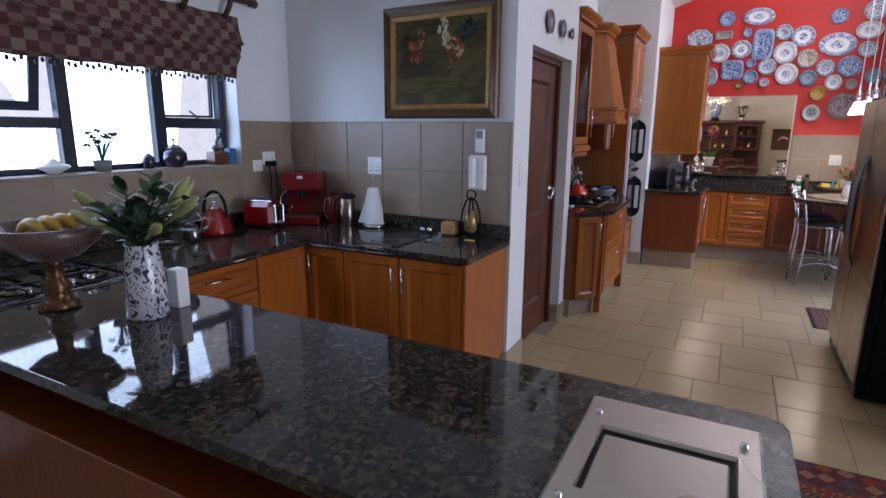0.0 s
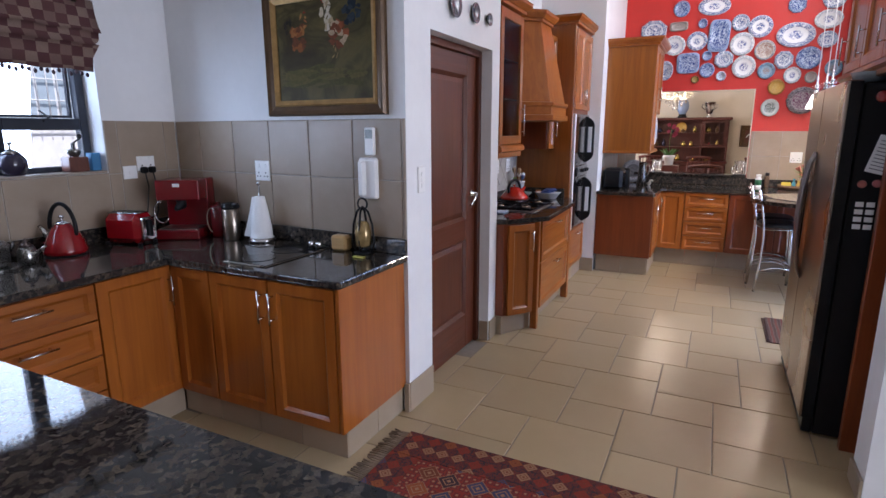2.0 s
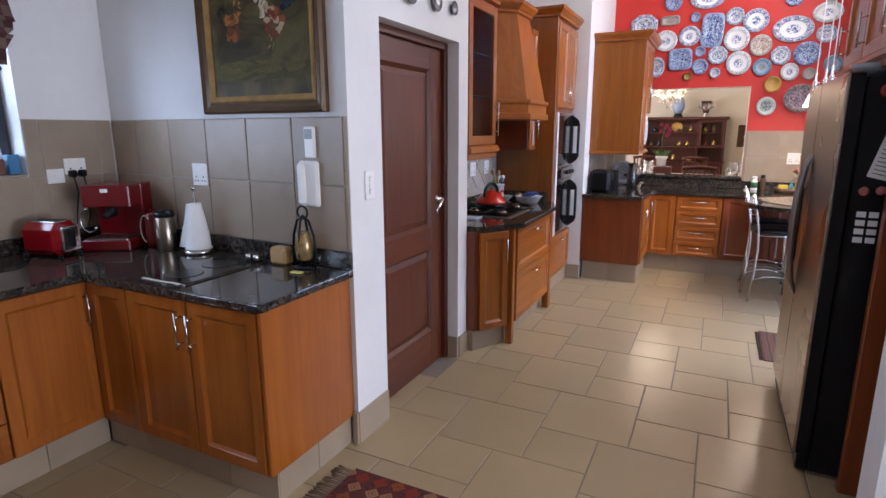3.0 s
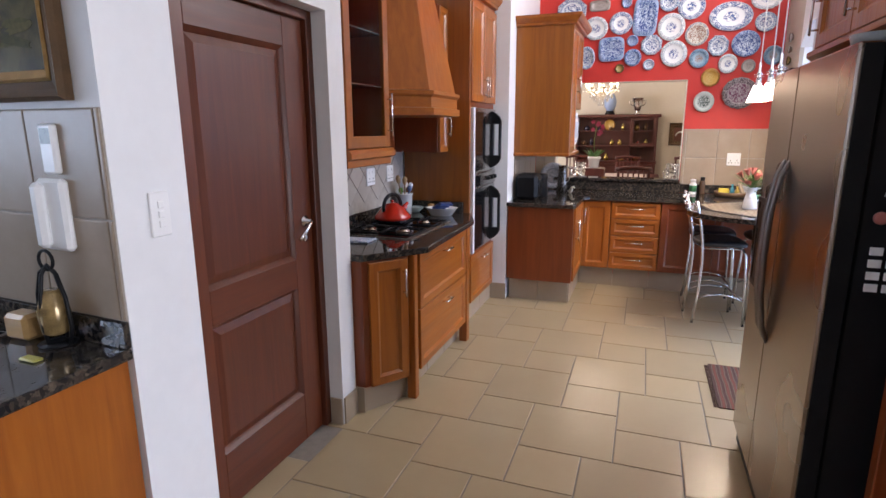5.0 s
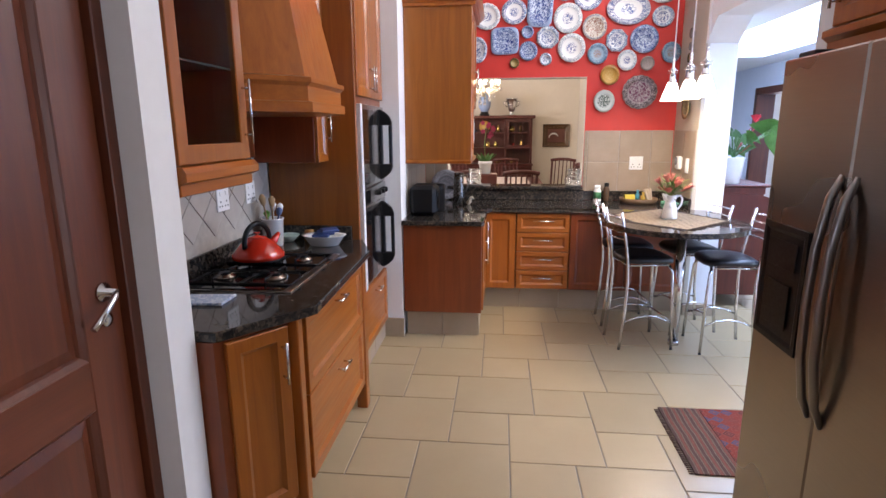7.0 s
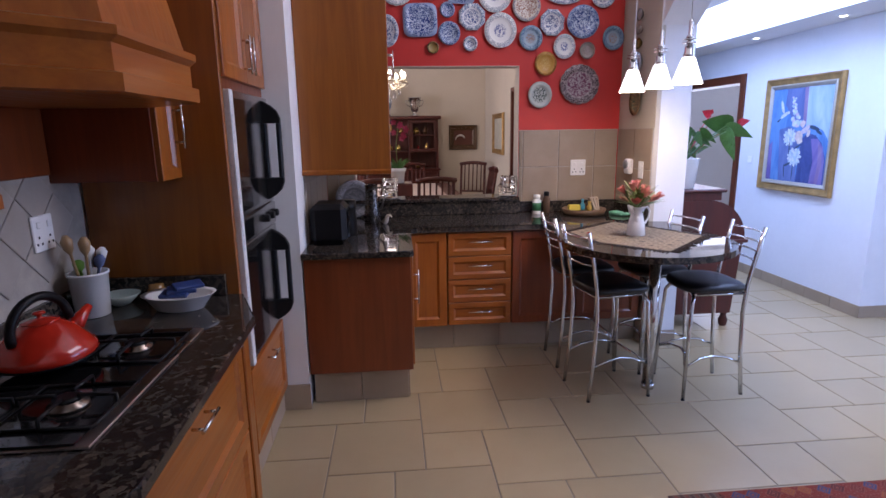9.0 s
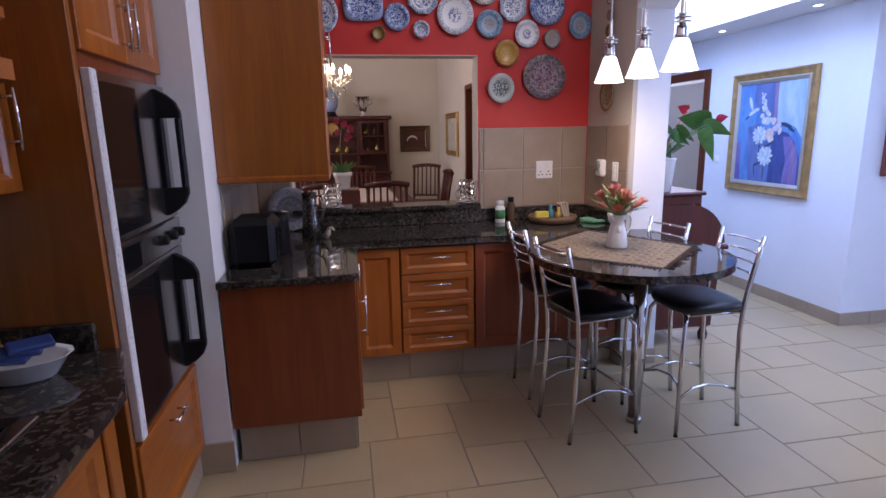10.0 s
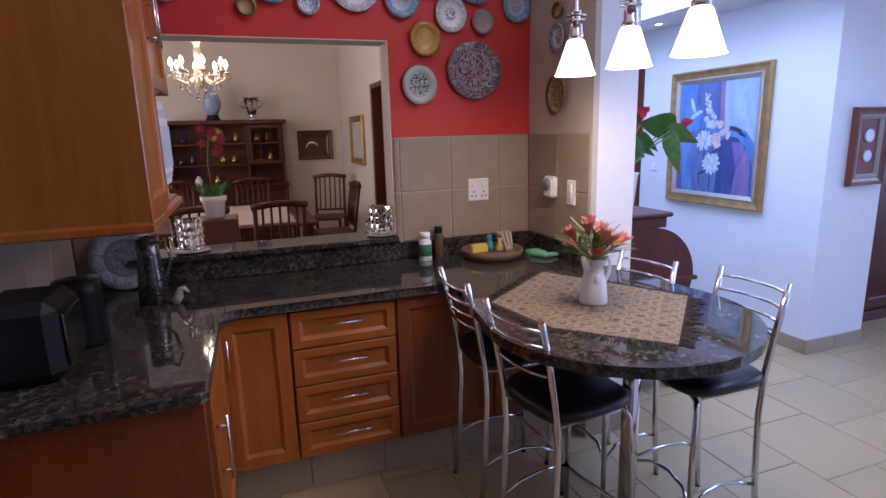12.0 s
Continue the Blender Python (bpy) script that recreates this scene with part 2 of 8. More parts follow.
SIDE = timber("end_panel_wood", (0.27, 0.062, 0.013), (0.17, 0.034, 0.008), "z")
MAHOG = timber("door_mahogany", (0.14, 0.036, 0.012), (0.072, 0.016, 0.006), "z", 0.36, 0.0)
DARKW = timber("dark_furniture_wood", (0.095, 0.017, 0.009), (0.048, 0.008, 0.005), "z", 0.42, 0.1)
GRAN = granite("dark_granite")
STEEL = brushed("brushed_steel", (0.27, 0.222, 0.182), 0.27, "y")
CHROME = brushed("chrome", (0.66, 0.66, 0.67), 0.14, "z", 0.02)
BLACK = plain("black_plastic", (0.008, 0.008, 0.009), 0.40, vary=0.25, spec=0.2)
GLOSSB = plain("black_glass", (0.008, 0.008, 0.009), 0.06, vary=0.2)
WHITEP = plain("white_plastic", (0.86, 0.86, 0.85), 0.35, vary=0.04)
GOLD = plain("gilt_wood", (0.46, 0.29, 0.11), 0.38, 0.55, 0.35, 14, bumps=0.25)
LEATHER = plain("black_leather", (0.013, 0.013, 0.015), 0.36, vary=0.3, scale=18, bumps=0.15)
REDP = plain("red_enamel", (0.25, 0.006, 0.009), 0.11, vary=0.1, coat=0.6)
PORCELAIN = plain("white_porcelain", (0.78, 0.78, 0.77), 0.14, vary=0.04, coat=0.4)
FRAMEB = plain("dark_window_frame", (0.018, 0.022, 0.035), 0.4, vary=0.2)
GLASS = glass("clear_glass")
GLASS.node_tree.nodes["Principled BSDF"].inputs["IOR"].default_value = 1.2
PANE = glass("cabinet_pane_glass", (0.92, 0.92, 0.9))
PANE.node_tree.nodes["Principled BSDF"].inputs["IOR"].default_value = 1.06
FRIDGEB = plain("fridge_black_enamel", (0.011, 0.011, 0.012), 0.5, vary=0.2, spec=0.15)
# cabinet wood with the shade on the side panels put into its colour
SHADEDW = timber("shaded_cabinet_wood", (0.35, 0.115, 0.011), (0.21, 0.062, 0.006), "z")

# ---- large structure ----
def wall(name, mat, label, *boxes):
    bm = bmesh.new()
    for b in boxes:
        box(bm, *b)
    return structure(part(name, bm, mat), label)


def holed(name, mat, label, axis, a0, a1, u0, u1, z0, z1, holes):
    """A wall in one skin, across the axis from a0 to a1, with openings (u0, u1, z0, z1) right through it."""
    us = sorted({u0, u1, *[v for h in holes for v in h[:2] if u0 < v < u1]})
    zs = sorted({z0, z1, *[v for h in holes for v in h[2:] if z0 < v < z1]})

    def solid(i, j):
        if not (0 <= i < len(us) - 1 and 0 <= j < len(zs) - 1):
            return False
        u, z = (us[i] + us[i + 1]) / 2, (zs[j] + zs[j + 1]) / 2
        return not any(h[0] < u < h[1] and h[2] < z < h[3] for h in holes)
    bm, seen = bmesh.new(), {}

    def v(k, i, j):
        if (k, i, j) not in seen:
            a = (a0, a1)[k]
            seen[k, i, j] = bm.verts.new((a, us[i], zs[j]) if axis == "x" else (us[i], a, zs[j]))
        return seen[k, i, j]
    for i in range(len(us) - 1):
        for j in range(len(zs) - 1):
            if not solid(i, j):
                continue
            for k in (0, 1):
                bm.faces.new((v(k, i, j), v(k, i + 1, j), v(k, i + 1, j + 1), v(k, i, j + 1)))
            for di, dj, p, q in ((-1, 0, (i, j), (i, j + 1)), (1, 0, (i + 1, j), (i + 1, j + 1)), (0, -1, (i, j), (i + 1, j)), (0, 1, (i, j + 1), (i + 1, j + 1))):
                if not solid(i + di, j + dj):
                    bm.faces.new((v(0, *p), v(0, *q), v(1, *q), v(1, *p)))
    return structure(part(name, bm, mat), label)


floor = structure(bx("floor", FGROUT, None, -3.8, 7.2, -4.2, 14.1, -0.2, -0.004, 0), "beige stone-look tiled floor with dark grout", "floor")
# kitchen
holed("wall_window", WALL, "white painted wall above beige tiles, with a window", "x", -3.19, -2.94, -4.0, 3.12, 0, 3.0, [(0.05, 2.62, 1.30, 2.15)])
bm = bmesh.new()
prism(bm, [(-3.19, 3.138), (-1.1, 3.0), (-1.1, 3.275), (-1.35, 3.275), (-1.35, 3.32), (-3.19, 3.36)], 0, 3.6)
structure(part("wall_painting", bm, WALL), "white painted wall above beige tiles")
wall("wall_pantry_door", WALL, "white painted wall with a recessed door", (-1.35, -1.1, 3.275, 4.18, 2.07, 3.6), (-1.35, -1.1, 4.18, 4.32, 0, 3.6), (-1.7, -1.35, 4.26, 4.32, 0, 3.6))
wall("wall_hob", WALL, "white painted wall behind the hob", (-1.7, -1.5, 4.32, 6.62, 0, 3.6))
wall("wall_oven_end", WALL, "white painted wall end beside the oven tower", (-1.7, -0.82, 6.62, 7.98, 0, 3.6))
holed("wall_red", RED, "red painted wall with a serving hatch, hung with plates", "y", 7.91, 7.98, -0.82, 1.44, 0, 4.4, [(-0.60, 0.65, 1.0, 2.0)])
holed("wall_dining_north", CREAM, "cream painted wall round the serving hatch", "y", 7.982, 8.05, -4.0, 1.438, 0, 4.4, [(-0.60, 0.65, 1.0, 2.0)])
wall("wall_side", BEIGE, "beige painted side wall above beige tiles", (1.44, 1.47, 7.31, 8.2, 0, 4.4))
wall("wall_pier", WALL, "white painted pier at the hall opening", (1.47, 1.68, 7.31, 8.2, 0, 4.4))
bm = bmesh.new()
m90 = Matrix(((0, 0, 1, 1.44), (1, 0, 0, 0), (0, 1, 0, 0), (0, 0, 0, 1)))
prism(bm, [(7.31, 2.18), (7.31, 2.65), (4.75, 2.65), (4.75, 2.18), (4.95, 2.34), (7.11, 2.34)][::-1], 0, 0.24)
bmesh.ops.transform(bm, matrix=m90, verts=bm.verts)
structure(part("wall_header", bm, WALL), "white painted header with chamfered corners over the hall opening")
# unseen opening added so the upper fill lamp can shine in
holed("wall_clerestory", WALL, "white painted wall with an added unseen opening for the fill lamp", "x", 1.44, 1.68, 4.75, 7.31, 2.651, 4.4, [(5.0, 7.1, 2.68, 3.45)])
wall("wall_fridge", WALL, "white painted wall of the fridge recess", (1.66, 1.9, 3.2, 4.75, 0, 4.4), (0.98, 1.9, 4.75, 4.86, 0, 4.4), (1.0, 1.9, 3.16, 3.36, 0, 4.4))
wall("wall_near_right", WALL, "plain white painted wall", (1.9, 5.8, 3.16, 3.36, 0, 3.6))
# unseen walls added to close the room, beige so they bounce less light
wall("wall_back", BEIGE, "plain beige painted wall", (-3.19, 5.8, -4.2, -4.0, 0, 4.0))
holed("wall_lounge_east", BEIGE, "beige painted wall with an added unseen opening for daylight", "x", 5.6, 5.8, -4.0, 3.16, 0, 3.6, [(-0.1, 2.9, -1, 2.4)])
# kitchen ceiling, rising to a ridge
bm = bmesh.new()
prism(bm, [(-3.25, 2.68), (-0.82, 3.10), (1.9, 4.08), (5.9, 3.0), (5.9, 3.1), (1.9, 4.2), (-0.82, 3.22), (-3.25, 2.80)], -4.2, 8.15)
bmesh.ops.transform(bm, matrix=Matrix(((1, 0, 0, 0), (0, 0, 1, 0), (0, 1, 0, 0), (0, 0, 0, 1))), verts=bm.verts)
structure(part("ceiling", bm, CEIL), "white sloping ceiling", "ceiling")
# hall
HX = 3.41
holed("wall_hall", HALLW, "bluish white painted wall with a doorway", "x", HX, HX + 0.2, 7.70, 14.0, 0, 2.368, [(9.45, 10.9, -1, 2.0)])
wall("wall_hall_return", HALLW, "bluish white painted wall end", (HX, 3.95, 7.62, 7.70, 0, 2.368))
wall("wall_hall_end", HALLW, "plain bluish white painted wall", (1.44, 8.0, 13.0, 13.2, 0, 2.9), (1.62, 1.68, 8.2, 13.0, 0, 2.9))
wall("wall_study", CREAM, "plain beige painted wall of the room beyond", (7.0, 7.2, 7.0, 13.0, 0, 2.9), (3.95, 7.0, 7.62, 7.70, 2.1, 2.9))
# opening added out of view for the hall fill lamp
holed("wall_hall_east", HALLW, "white painted wall with an added unseen opening for the hall lamp", "x", 7.0, 7.2, 3.0, 7.0, 0, 2.9, [(4.0, 6.6, 0.7, 2.4)])
wall("wall_hall_south", HALLW, "plain white painted wall", (5.8, 7.0, 3.16, 3.36, 0, 2.9))
wall("ceiling_hall", CEIL, "white hall ceiling with a skylight", (1.68, 2.0, 4.86, 13.2, 2.37, 2.49), (2.98, 7.2, 3.2, 13.2, 2.37, 2.49), (2.0, 2.98, 4.86, 5.2, 2.37, 2.49), (2.0, 2.98, 9.9, 13.2, 2.37, 2.49))
# dining room
wall("wall_dining_end", CREAM, "cream painted dining room end wall", (-3.6, 1.398, 13.9, 14.1, 0, 4.4))
wall("wall_dining_west", CREAM, "cream painted dining room side wall", (-3.8, -3.6, 8.05, 14.1, 0, 4.4))
holed("wall_dining_east", CREAM, "cream painted dining room wall with a door", "x", 1.40, 1.6, 8.202, 14.1, 0, 4.4, [(10.6, 11.67, -1, 2.12)])
wall("ceiling_dining", CEIL, "white dining room ceiling", (-3.8, 1.438, 8.052, 14.1, 3.4, 3.5))


# ---- kitchen units ----
def front_panel(bm, M, u0, u1, v0, v1, frame_w=0.055, th=0.02):
    """A framed front with a sunk, chamfered middle, in one skin."""
    def ring(d, n):
        return [bm.verts.new(M @ Vector(p)) for p in ((u0 + d, v0 + d, n), (u1 - d, v0 + d, n), (u1 - d, v1 - d, n), (u0 + d, v1 - d, n))]
    rs = [ring(0, 0), ring(0, th - 0.003), ring(0.003, th), ring(frame_w - 0.003, th), ring(frame_w, th - 0.003), ring(frame_w + 0.012, th - 0.012)]
    for A, B in zip(rs, rs[1:]):
        for k in range(4):
            bm.faces.new((A[k], A[(k + 1) % 4], B[(k + 1) % 4], B[k]))
    bm.faces.new(rs[0][::-1])
    bm.faces.new(rs[-1])


def moulding(name, x0, x1, y0, y1, steps, mat, parent, fixed="", label=""):
    """A stepped moulding round a box: steps of (outset, z); the sides named in fixed stay flush."""
    bm = bmesh.new()
    rs = []
    for d, z in steps:
        a, b = (0 if "l" in fixed else d), (0 if "r" in fixed else d)
        c, e = (0 if "n" in fixed else d), (0 if "f" in fixed else d)
        rs.append([bm.verts.new(p) for p in ((x0 - a, y0 - c, z), (x1 + b, y0 - c, z), (x1 + b, y1 + e, z), (x0 - a, y1 + e, z))])
    for A, B in zip(rs, rs[1:]):
        for k in range(4):
            bm.faces.new((A[k], A[(k + 1) % 4], B[(k + 1) % 4], B[k]))
    bm.faces.new(rs[0][::-1])
    bm.faces.new(rs[-1])
    return part(name, bm, mat, parent, label)


CROWN = ((0.0, 0.0), (0.018, 0.004), (0.018, 0.024), (0.03, 0.03), (0.055, 0.06), (0.055, 0.08), (0.06, 0.082))


def bar(parent, M, u, v, length, upright, off=0.02):
    bm = bmesh.new()
    d = Vector((0, 1, 0)) if upright else Vector((1, 0, 0))
    c = Vector((u, v, off + 0.032))
    tube(bm, [M @ (c - d * length / 2), M @ (c + d * length / 2)], 0.005, 10)
    for s in (-0.36, 0.36):
        p = c + d * length * s
        tube(bm, [M @ Vector((p.x, p.y, off - 0.002)), M @ p], 0.0045, 8)
    return part("handle", bm, CHROME, parent, "brushed steel bar handle")


def door(parent, M, u0, u1, v0, v1, side="r", mat=None, length=0.16, name="door", at=None, fw=0.055):
    bm = bmesh.new()
    front_panel(bm, M, u0, u1, v0, v1, fw)
    d = part(name, bm, mat or WOOD, parent)
    if side:
        u = u1 - 0.03 if side == "r" else u0 + 0.03
        bar(d, M, u, (v1 - 0.13) if at is None else at, length, True)
    return d


def drawer(parent, M, u0, u1, v0, v1, mat, length=0.13):
    bm = bmesh.new()
    front_panel(bm, M, u0, u1, v0, v1, 0.038 if v1 - v0 < 0.25 else 0.05)
    d = part("drawer", bm, mat, parent)
    bar(d, M, (u0 + u1) / 2, v1 - min(0.06, (v1 - v0) * 0.42), length, False)
    return d


BASE = dict(category="base cabinet")
KZ, CZ = 0.15, 0.862

# window run, facing +x
XF = -2.24
M = face((XF, 0, 0), (0, 1, 0), (1, 0, 0))
for y0, y1, kind in ((1.02, 1.46, "d"), (1.46, 2.03, "w"), (2.03, 2.44, "d")):
    c = thing("base_cabinet", "orange-brown wooden base cabinet under the window counter", "cabinet", (XF - 0.3, (y0 + y1) / 2, 0), "window run cabinets")
    bx("body", SIDE, c, XF - 0.55, XF - 0.002, y0 + 0.001, y1 - 0.001, KZ, CZ)
    if kind == "d":
        door(c, M, y0 + 0.004, y1 - 0.004, KZ, CZ - 0.01, "r")
    else:
        for k in range(4):
            h = (CZ - 0.01 - KZ) / 4
            drawer(c, M, y0 + 0.004, y1 - 0.004, KZ + k * h + 0.003, KZ + (k + 1) * h - 0.003, WOODX, 0.16)
# painting run, facing -y
YF = 2.44
M = face((0, YF, 0), (1, 0, 0), (0, -1, 0))
for x0, x1, side in ((-2.215, -1.93, ""), (-1.93, -1.54, "r"), (-1.54, -1.145, "l")):
    c = thing("base_cabinet", "orange-brown wooden base cabinet under the prep-sink counter", "cabinet", ((x0 + x1) / 2, YF + 0.3, 0), "painting run cabinets")
    bx("body", SIDE, c, x0 + 0.001, x1 - 0.001, YF + 0.002, 2.995, KZ, CZ)
    door(c, M, x0 + 0.004, x1 - 0.004, KZ, CZ - 0.01, side)
e = solo(bx("end_panel", WOOD, None, -1.143, -1.122, YF - 0.02, 2.997, KZ, CZ), "plain orange-brown wooden end panel of the counter", "panel")
# peninsula
p = thing("peninsula_unit", "dark wooden back panel of the granite peninsula", "cabinet", (-1.3, 0.9, 0))
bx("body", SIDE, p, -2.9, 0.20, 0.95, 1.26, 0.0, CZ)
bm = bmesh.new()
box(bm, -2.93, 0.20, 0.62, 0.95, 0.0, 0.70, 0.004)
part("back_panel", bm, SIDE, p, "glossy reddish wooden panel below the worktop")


def worktop(name, pts, label, z1=0.9, th=0.036):
    bm = bmesh.new()
    prism(bm, pts, z1 - th, z1, 0.007)
    return solo(part(name, bm, GRAN), label, "worktop")


def arc(cx, cy, r, a0, a1, n):
    return [(cx + r * math.cos(radians(a0 + (a1 - a0) * i / n)), cy + r * math.sin(radians(a0 + (a1 - a0) * i / n))) for i in range(n + 1)]


worktop("worktop", [(-2.938, 0.60), *arc(0.19, 0.65, 0.05, -90, 0, 5), *arc(0.19, 1.25, 0.05, 0, 90, 5), (-2.20, 1.30), (-2.20, 2.40), (-1.115, 2.40), (-1.101, 2.414), (-1.101, 2.998), (-2.938, 3.119)], "dark speckled polished granite worktop with a peninsula")
w = thing("upstand", "low dark granite upstand along the wall", "upstand", (-2.0, 2.99, 0.9))
WU = Vector((1, -0.066, 0)).normalized()
BACKWALL = face((0, 2.9274, 0), WU, (WU.y, -WU.x, 0))  # the painting wall runs a little askew
bx("back_strip", GRAN, w, -2.925, -1.101, 0.901, 0.985, 0.001, 0.021, 0.003, "", BACKWALL)
bx("side_strip", GRAN, w, -2.938, -2.918, 0.62, 3.09, 0.901, 0.985)

# hob run
hob_pts = [(-1.497, 4.325), (-1.03, 4.325), (-0.815, 4.61), (-0.79, 4.64), (-0.815, 5.60), (-0.93, 5.90), (-1.497, 5.90)]
worktop("worktop", hob_pts, "dark polished granite worktop round the gas hob")
w = thing("upstand", "dark granite upstand behind the hob", "upstand", (-1.48, 5.0, 0.9))
bx("back_strip", GRAN, w, -1.497, -1.475, 4.33, 5.875, 0.901, 0.985)
bx("side_strip", GRAN, w, -1.497, -0.99, 5.877, 5.898, 0.901, 0.985)
c = thing("base_cabinet", "narrow orange-brown wooden cabinet set at an angle beside the hob", "cabinet", (-1.1, 4.4, 0), "hob run cabinets")
bm = bmesh.new()
prism(bm, [(-1.49, 4.33), (-1.045, 4.33), (-0.885, 4.555), (-0.872, 4.62), (-1.49, 4.62)], KZ, CZ)
part("body", bm, SIDE, c)
u = Vector((0.16, 0.225, 0))
M = face((-1.045, 4.33, 0), u, (u.y, -u.x, 0))
door(c, M, 0.035, u.length - 0.005, KZ, CZ - 0.01, "r", fw=0.05)
bx("leg", WOOD, c, -0.90, -0.845, 4.565, 4.615, 0.0, 0.862, 0.004)
c = thing("base_cabinet", "orange-brown wooden pan-drawer cabinet under the hob", "cabinet", (-1.15, 5.1, 0), "hob run cabinets")
bx("body", SIDE, c, -1.49, -0.862, 4.64, 5.58, KZ, CZ)
M = face((-0.862, 0, 0), (0, 1, 0), (1, 0, 0))
drawer(c, M, 4.645, 5.50, KZ + 0.005, 0.52, WOODX, 0.13)
drawer(c, M, 4.645, 5.50, 0.527, CZ - 0.008, WOODX, 0.13)
bx("leg", WOOD, c, -0.895, -0.835, 5.505, 5.565, 0.0, 0.862, 0.004)
# oven tower
c = thing("oven_tower", "tall orange-brown wooden tower with two built-in ovens", "cabinet", (-1.2, 6.2, 0))
bx("side_panel", SHADEDW, c, -1.49, -0.945, 5.90, 5.925, 0.15, 2.5)
bx("body", SIDE, c, -1.49, -0.955, 5.927, 6.61, 0.15, 2.5)
M = face((-0.955, 0, 0), (0, 1, 0), (1, 0, 0))
drawer(c, M, 5.93, 6.605, 0.155, 0.545, WOODX, 0.13)
door(c, M, 5.93, 6.266, 1.745, 2.47, "r", at=1.86)
door(c, M, 6.27, 6.605, 1.745, 2.47, "l", at=1.86)
moulding("cornice", -1.49, -0.945, 5.90, 6.61, [(d, 2.5 + z) for d, z in CROWN], WOODX, c, "lf")

# far run
M = face((-0.24, 0, 0), (0, 1, 0), (1, 0, 0))
c = thing("base_cabinet", "orange-brown wooden cabinet with a plain end panel", "cabinet", (-0.5, 7.0, 0), "far run cabinets")
bx("body", SIDE, c, -0.80, -0.262, 6.66, 7.34, 0.2, CZ)
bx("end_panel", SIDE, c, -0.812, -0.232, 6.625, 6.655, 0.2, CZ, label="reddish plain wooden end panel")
door(c, M, 6.70, 7.33, 0.2, CZ - 0.01, "l", at=0.66, length=0.2)
YB = 7.365
M = face((0, YB, 0), (1, 0, 0), (0, -1, 0))
c = thing("base_cabinet", "orange-brown wooden base cabinet under the serving hatch", "cabinet", (-0.1, 7.6, 0), "far run cabinets")
bx("body", SIDE, c, -0.80, 0.035, YB + 0.002, 7.9, 0.19, CZ)
door(c, M, -0.232, 0.033, 0.19, CZ - 0.01, "l", at=0.7)
c = thing("drawer_cabinet", "orange-brown wooden cabinet of four drawers", "cabinet", (0.26, 7.6, 0), "far run cabinets")
bx("body", SIDE, c, 0.037, 0.485, YB + 0.002, 7.9, 0.19, CZ)
for k in range(4):
    h = (CZ - 0.01 - 0.19) / 4
    drawer(c, M, 0.043, 0.482, 0.19 + k * h + 0.003, 0.19 + (k + 1) * h - 0.003, WOODXX, 0.17)
c = thing("base_cabinet", "reddish wooden base cabinet behind the bar stools", "cabinet", (0.8, 7.6, 0), "far run cabinets")
bx("body", SIDE, c, 0.487, 1.43, YB + 0.002, 7.9, 0.19, CZ)
door(c, M, 0.492, 0.95, 0.19, CZ - 0.01, "", SIDE)
door(c, M, 0.955, 1.42, 0.19, CZ - 0.01, "", SIDE)
worktop("worktop", [(-0.818, 6.60), (-0.235, 6.60), (-0.215, 6.62), (-0.215, 7.28), (-0.165, 7.325), (0.70, 7.325), *arc(0.66, 7.24, 0.085, 80, 0, 5), *[(x, y) for x, y in arc(1.135, 6.71, 0.482, 163, 380, 26)], (1.58, 7.29), (1.438, 7.30), (1.438, 7.908), (-0.818, 7.908)], "dark polished granite worktop running into a rounded breakfast bar")
bm = bmesh.new()
tube(bm, [(1.175, 6.645, 0.012), (1.175, 6.645, 0.862)], 0.032, 20)
lathe(bm, [(0.038, 0), (0.038, 0.03), (0.034, 0.032)], (1.175, 6.645, 0), 20)
solo(part("support_column", bm, CHROME), "round brushed steel column under the breakfast bar", "column")
w = thing("hatch_ledge", "dark granite ledge of the serving hatch", "ledge", (0, 7.9, 0.9))
bx("riser", GRAN, w, -0.60, 0.66, 7.86, 7.906, 0.901, 1.0)
bx("sill", GRAN, w, -0.598, 0.648, 7.83, 8.075, 1.001, 1.03, 0.005)
bx("right_strip", GRAN, w, 0.66, 1.438, 7.888, 7.906, 0.901, 0.985)
bx("side_strip", GRAN, w, 1.42, 1.438, 7.315, 7.886, 0.901, 0.985)
for a in ((0.6445, 0.6495, 1.031, 1.994), (-0.5995, -0.5945, 1.031, 1.994), (-0.5995, 0.6495, 1.9945, 1.9995)):
    structure(bx("hatch_lining", CREAM, None, a[0], a[1], 7.907, 8.053, a[2], a[3], 0), "cream painted lining of the serving hatch", "trim")
# upper cabinet over the far counter
c = thing("wall_cabinet", "tall orange-brown wooden wall cabinet with a plain side", "cabinet", (-0.55, 7.2, 1.3))
bx("body", SHADEDW, c, -0.818, -0.345, 6.86, 7.237, 1.33, 2.42)
bx("body", SHADEDW, c, -0.818, -0.345, 7.238, 7.62, 1.72, 2.42)
bx("side_panel", SHADEDW, c, -0.818, -0.323, 6.845, 6.858, 1.315, 2.42)
M = face((-0.345, 0, 0), (0, 1, 0), (1, 0, 0))
door(c, M, 6.862, 7.235, 1.33, 2.41, "r", at=1.93)
door(c, M, 7.24, 7.615, 1.72, 2.41, "l", at=1.93)
moulding("light_rail", -0.818, -0.335, 6.845, 7.62, [(0.0, 1.295), (0.012, 1.30), (0.012, 1.318), (0.0, 1.326)], WOODX, c, "lf")
moulding("cornice", -0.818, -0.318, 6.845, 7.62, [(d, 2.40 + z) for d, z in CROWN], WOODX, c, "l")

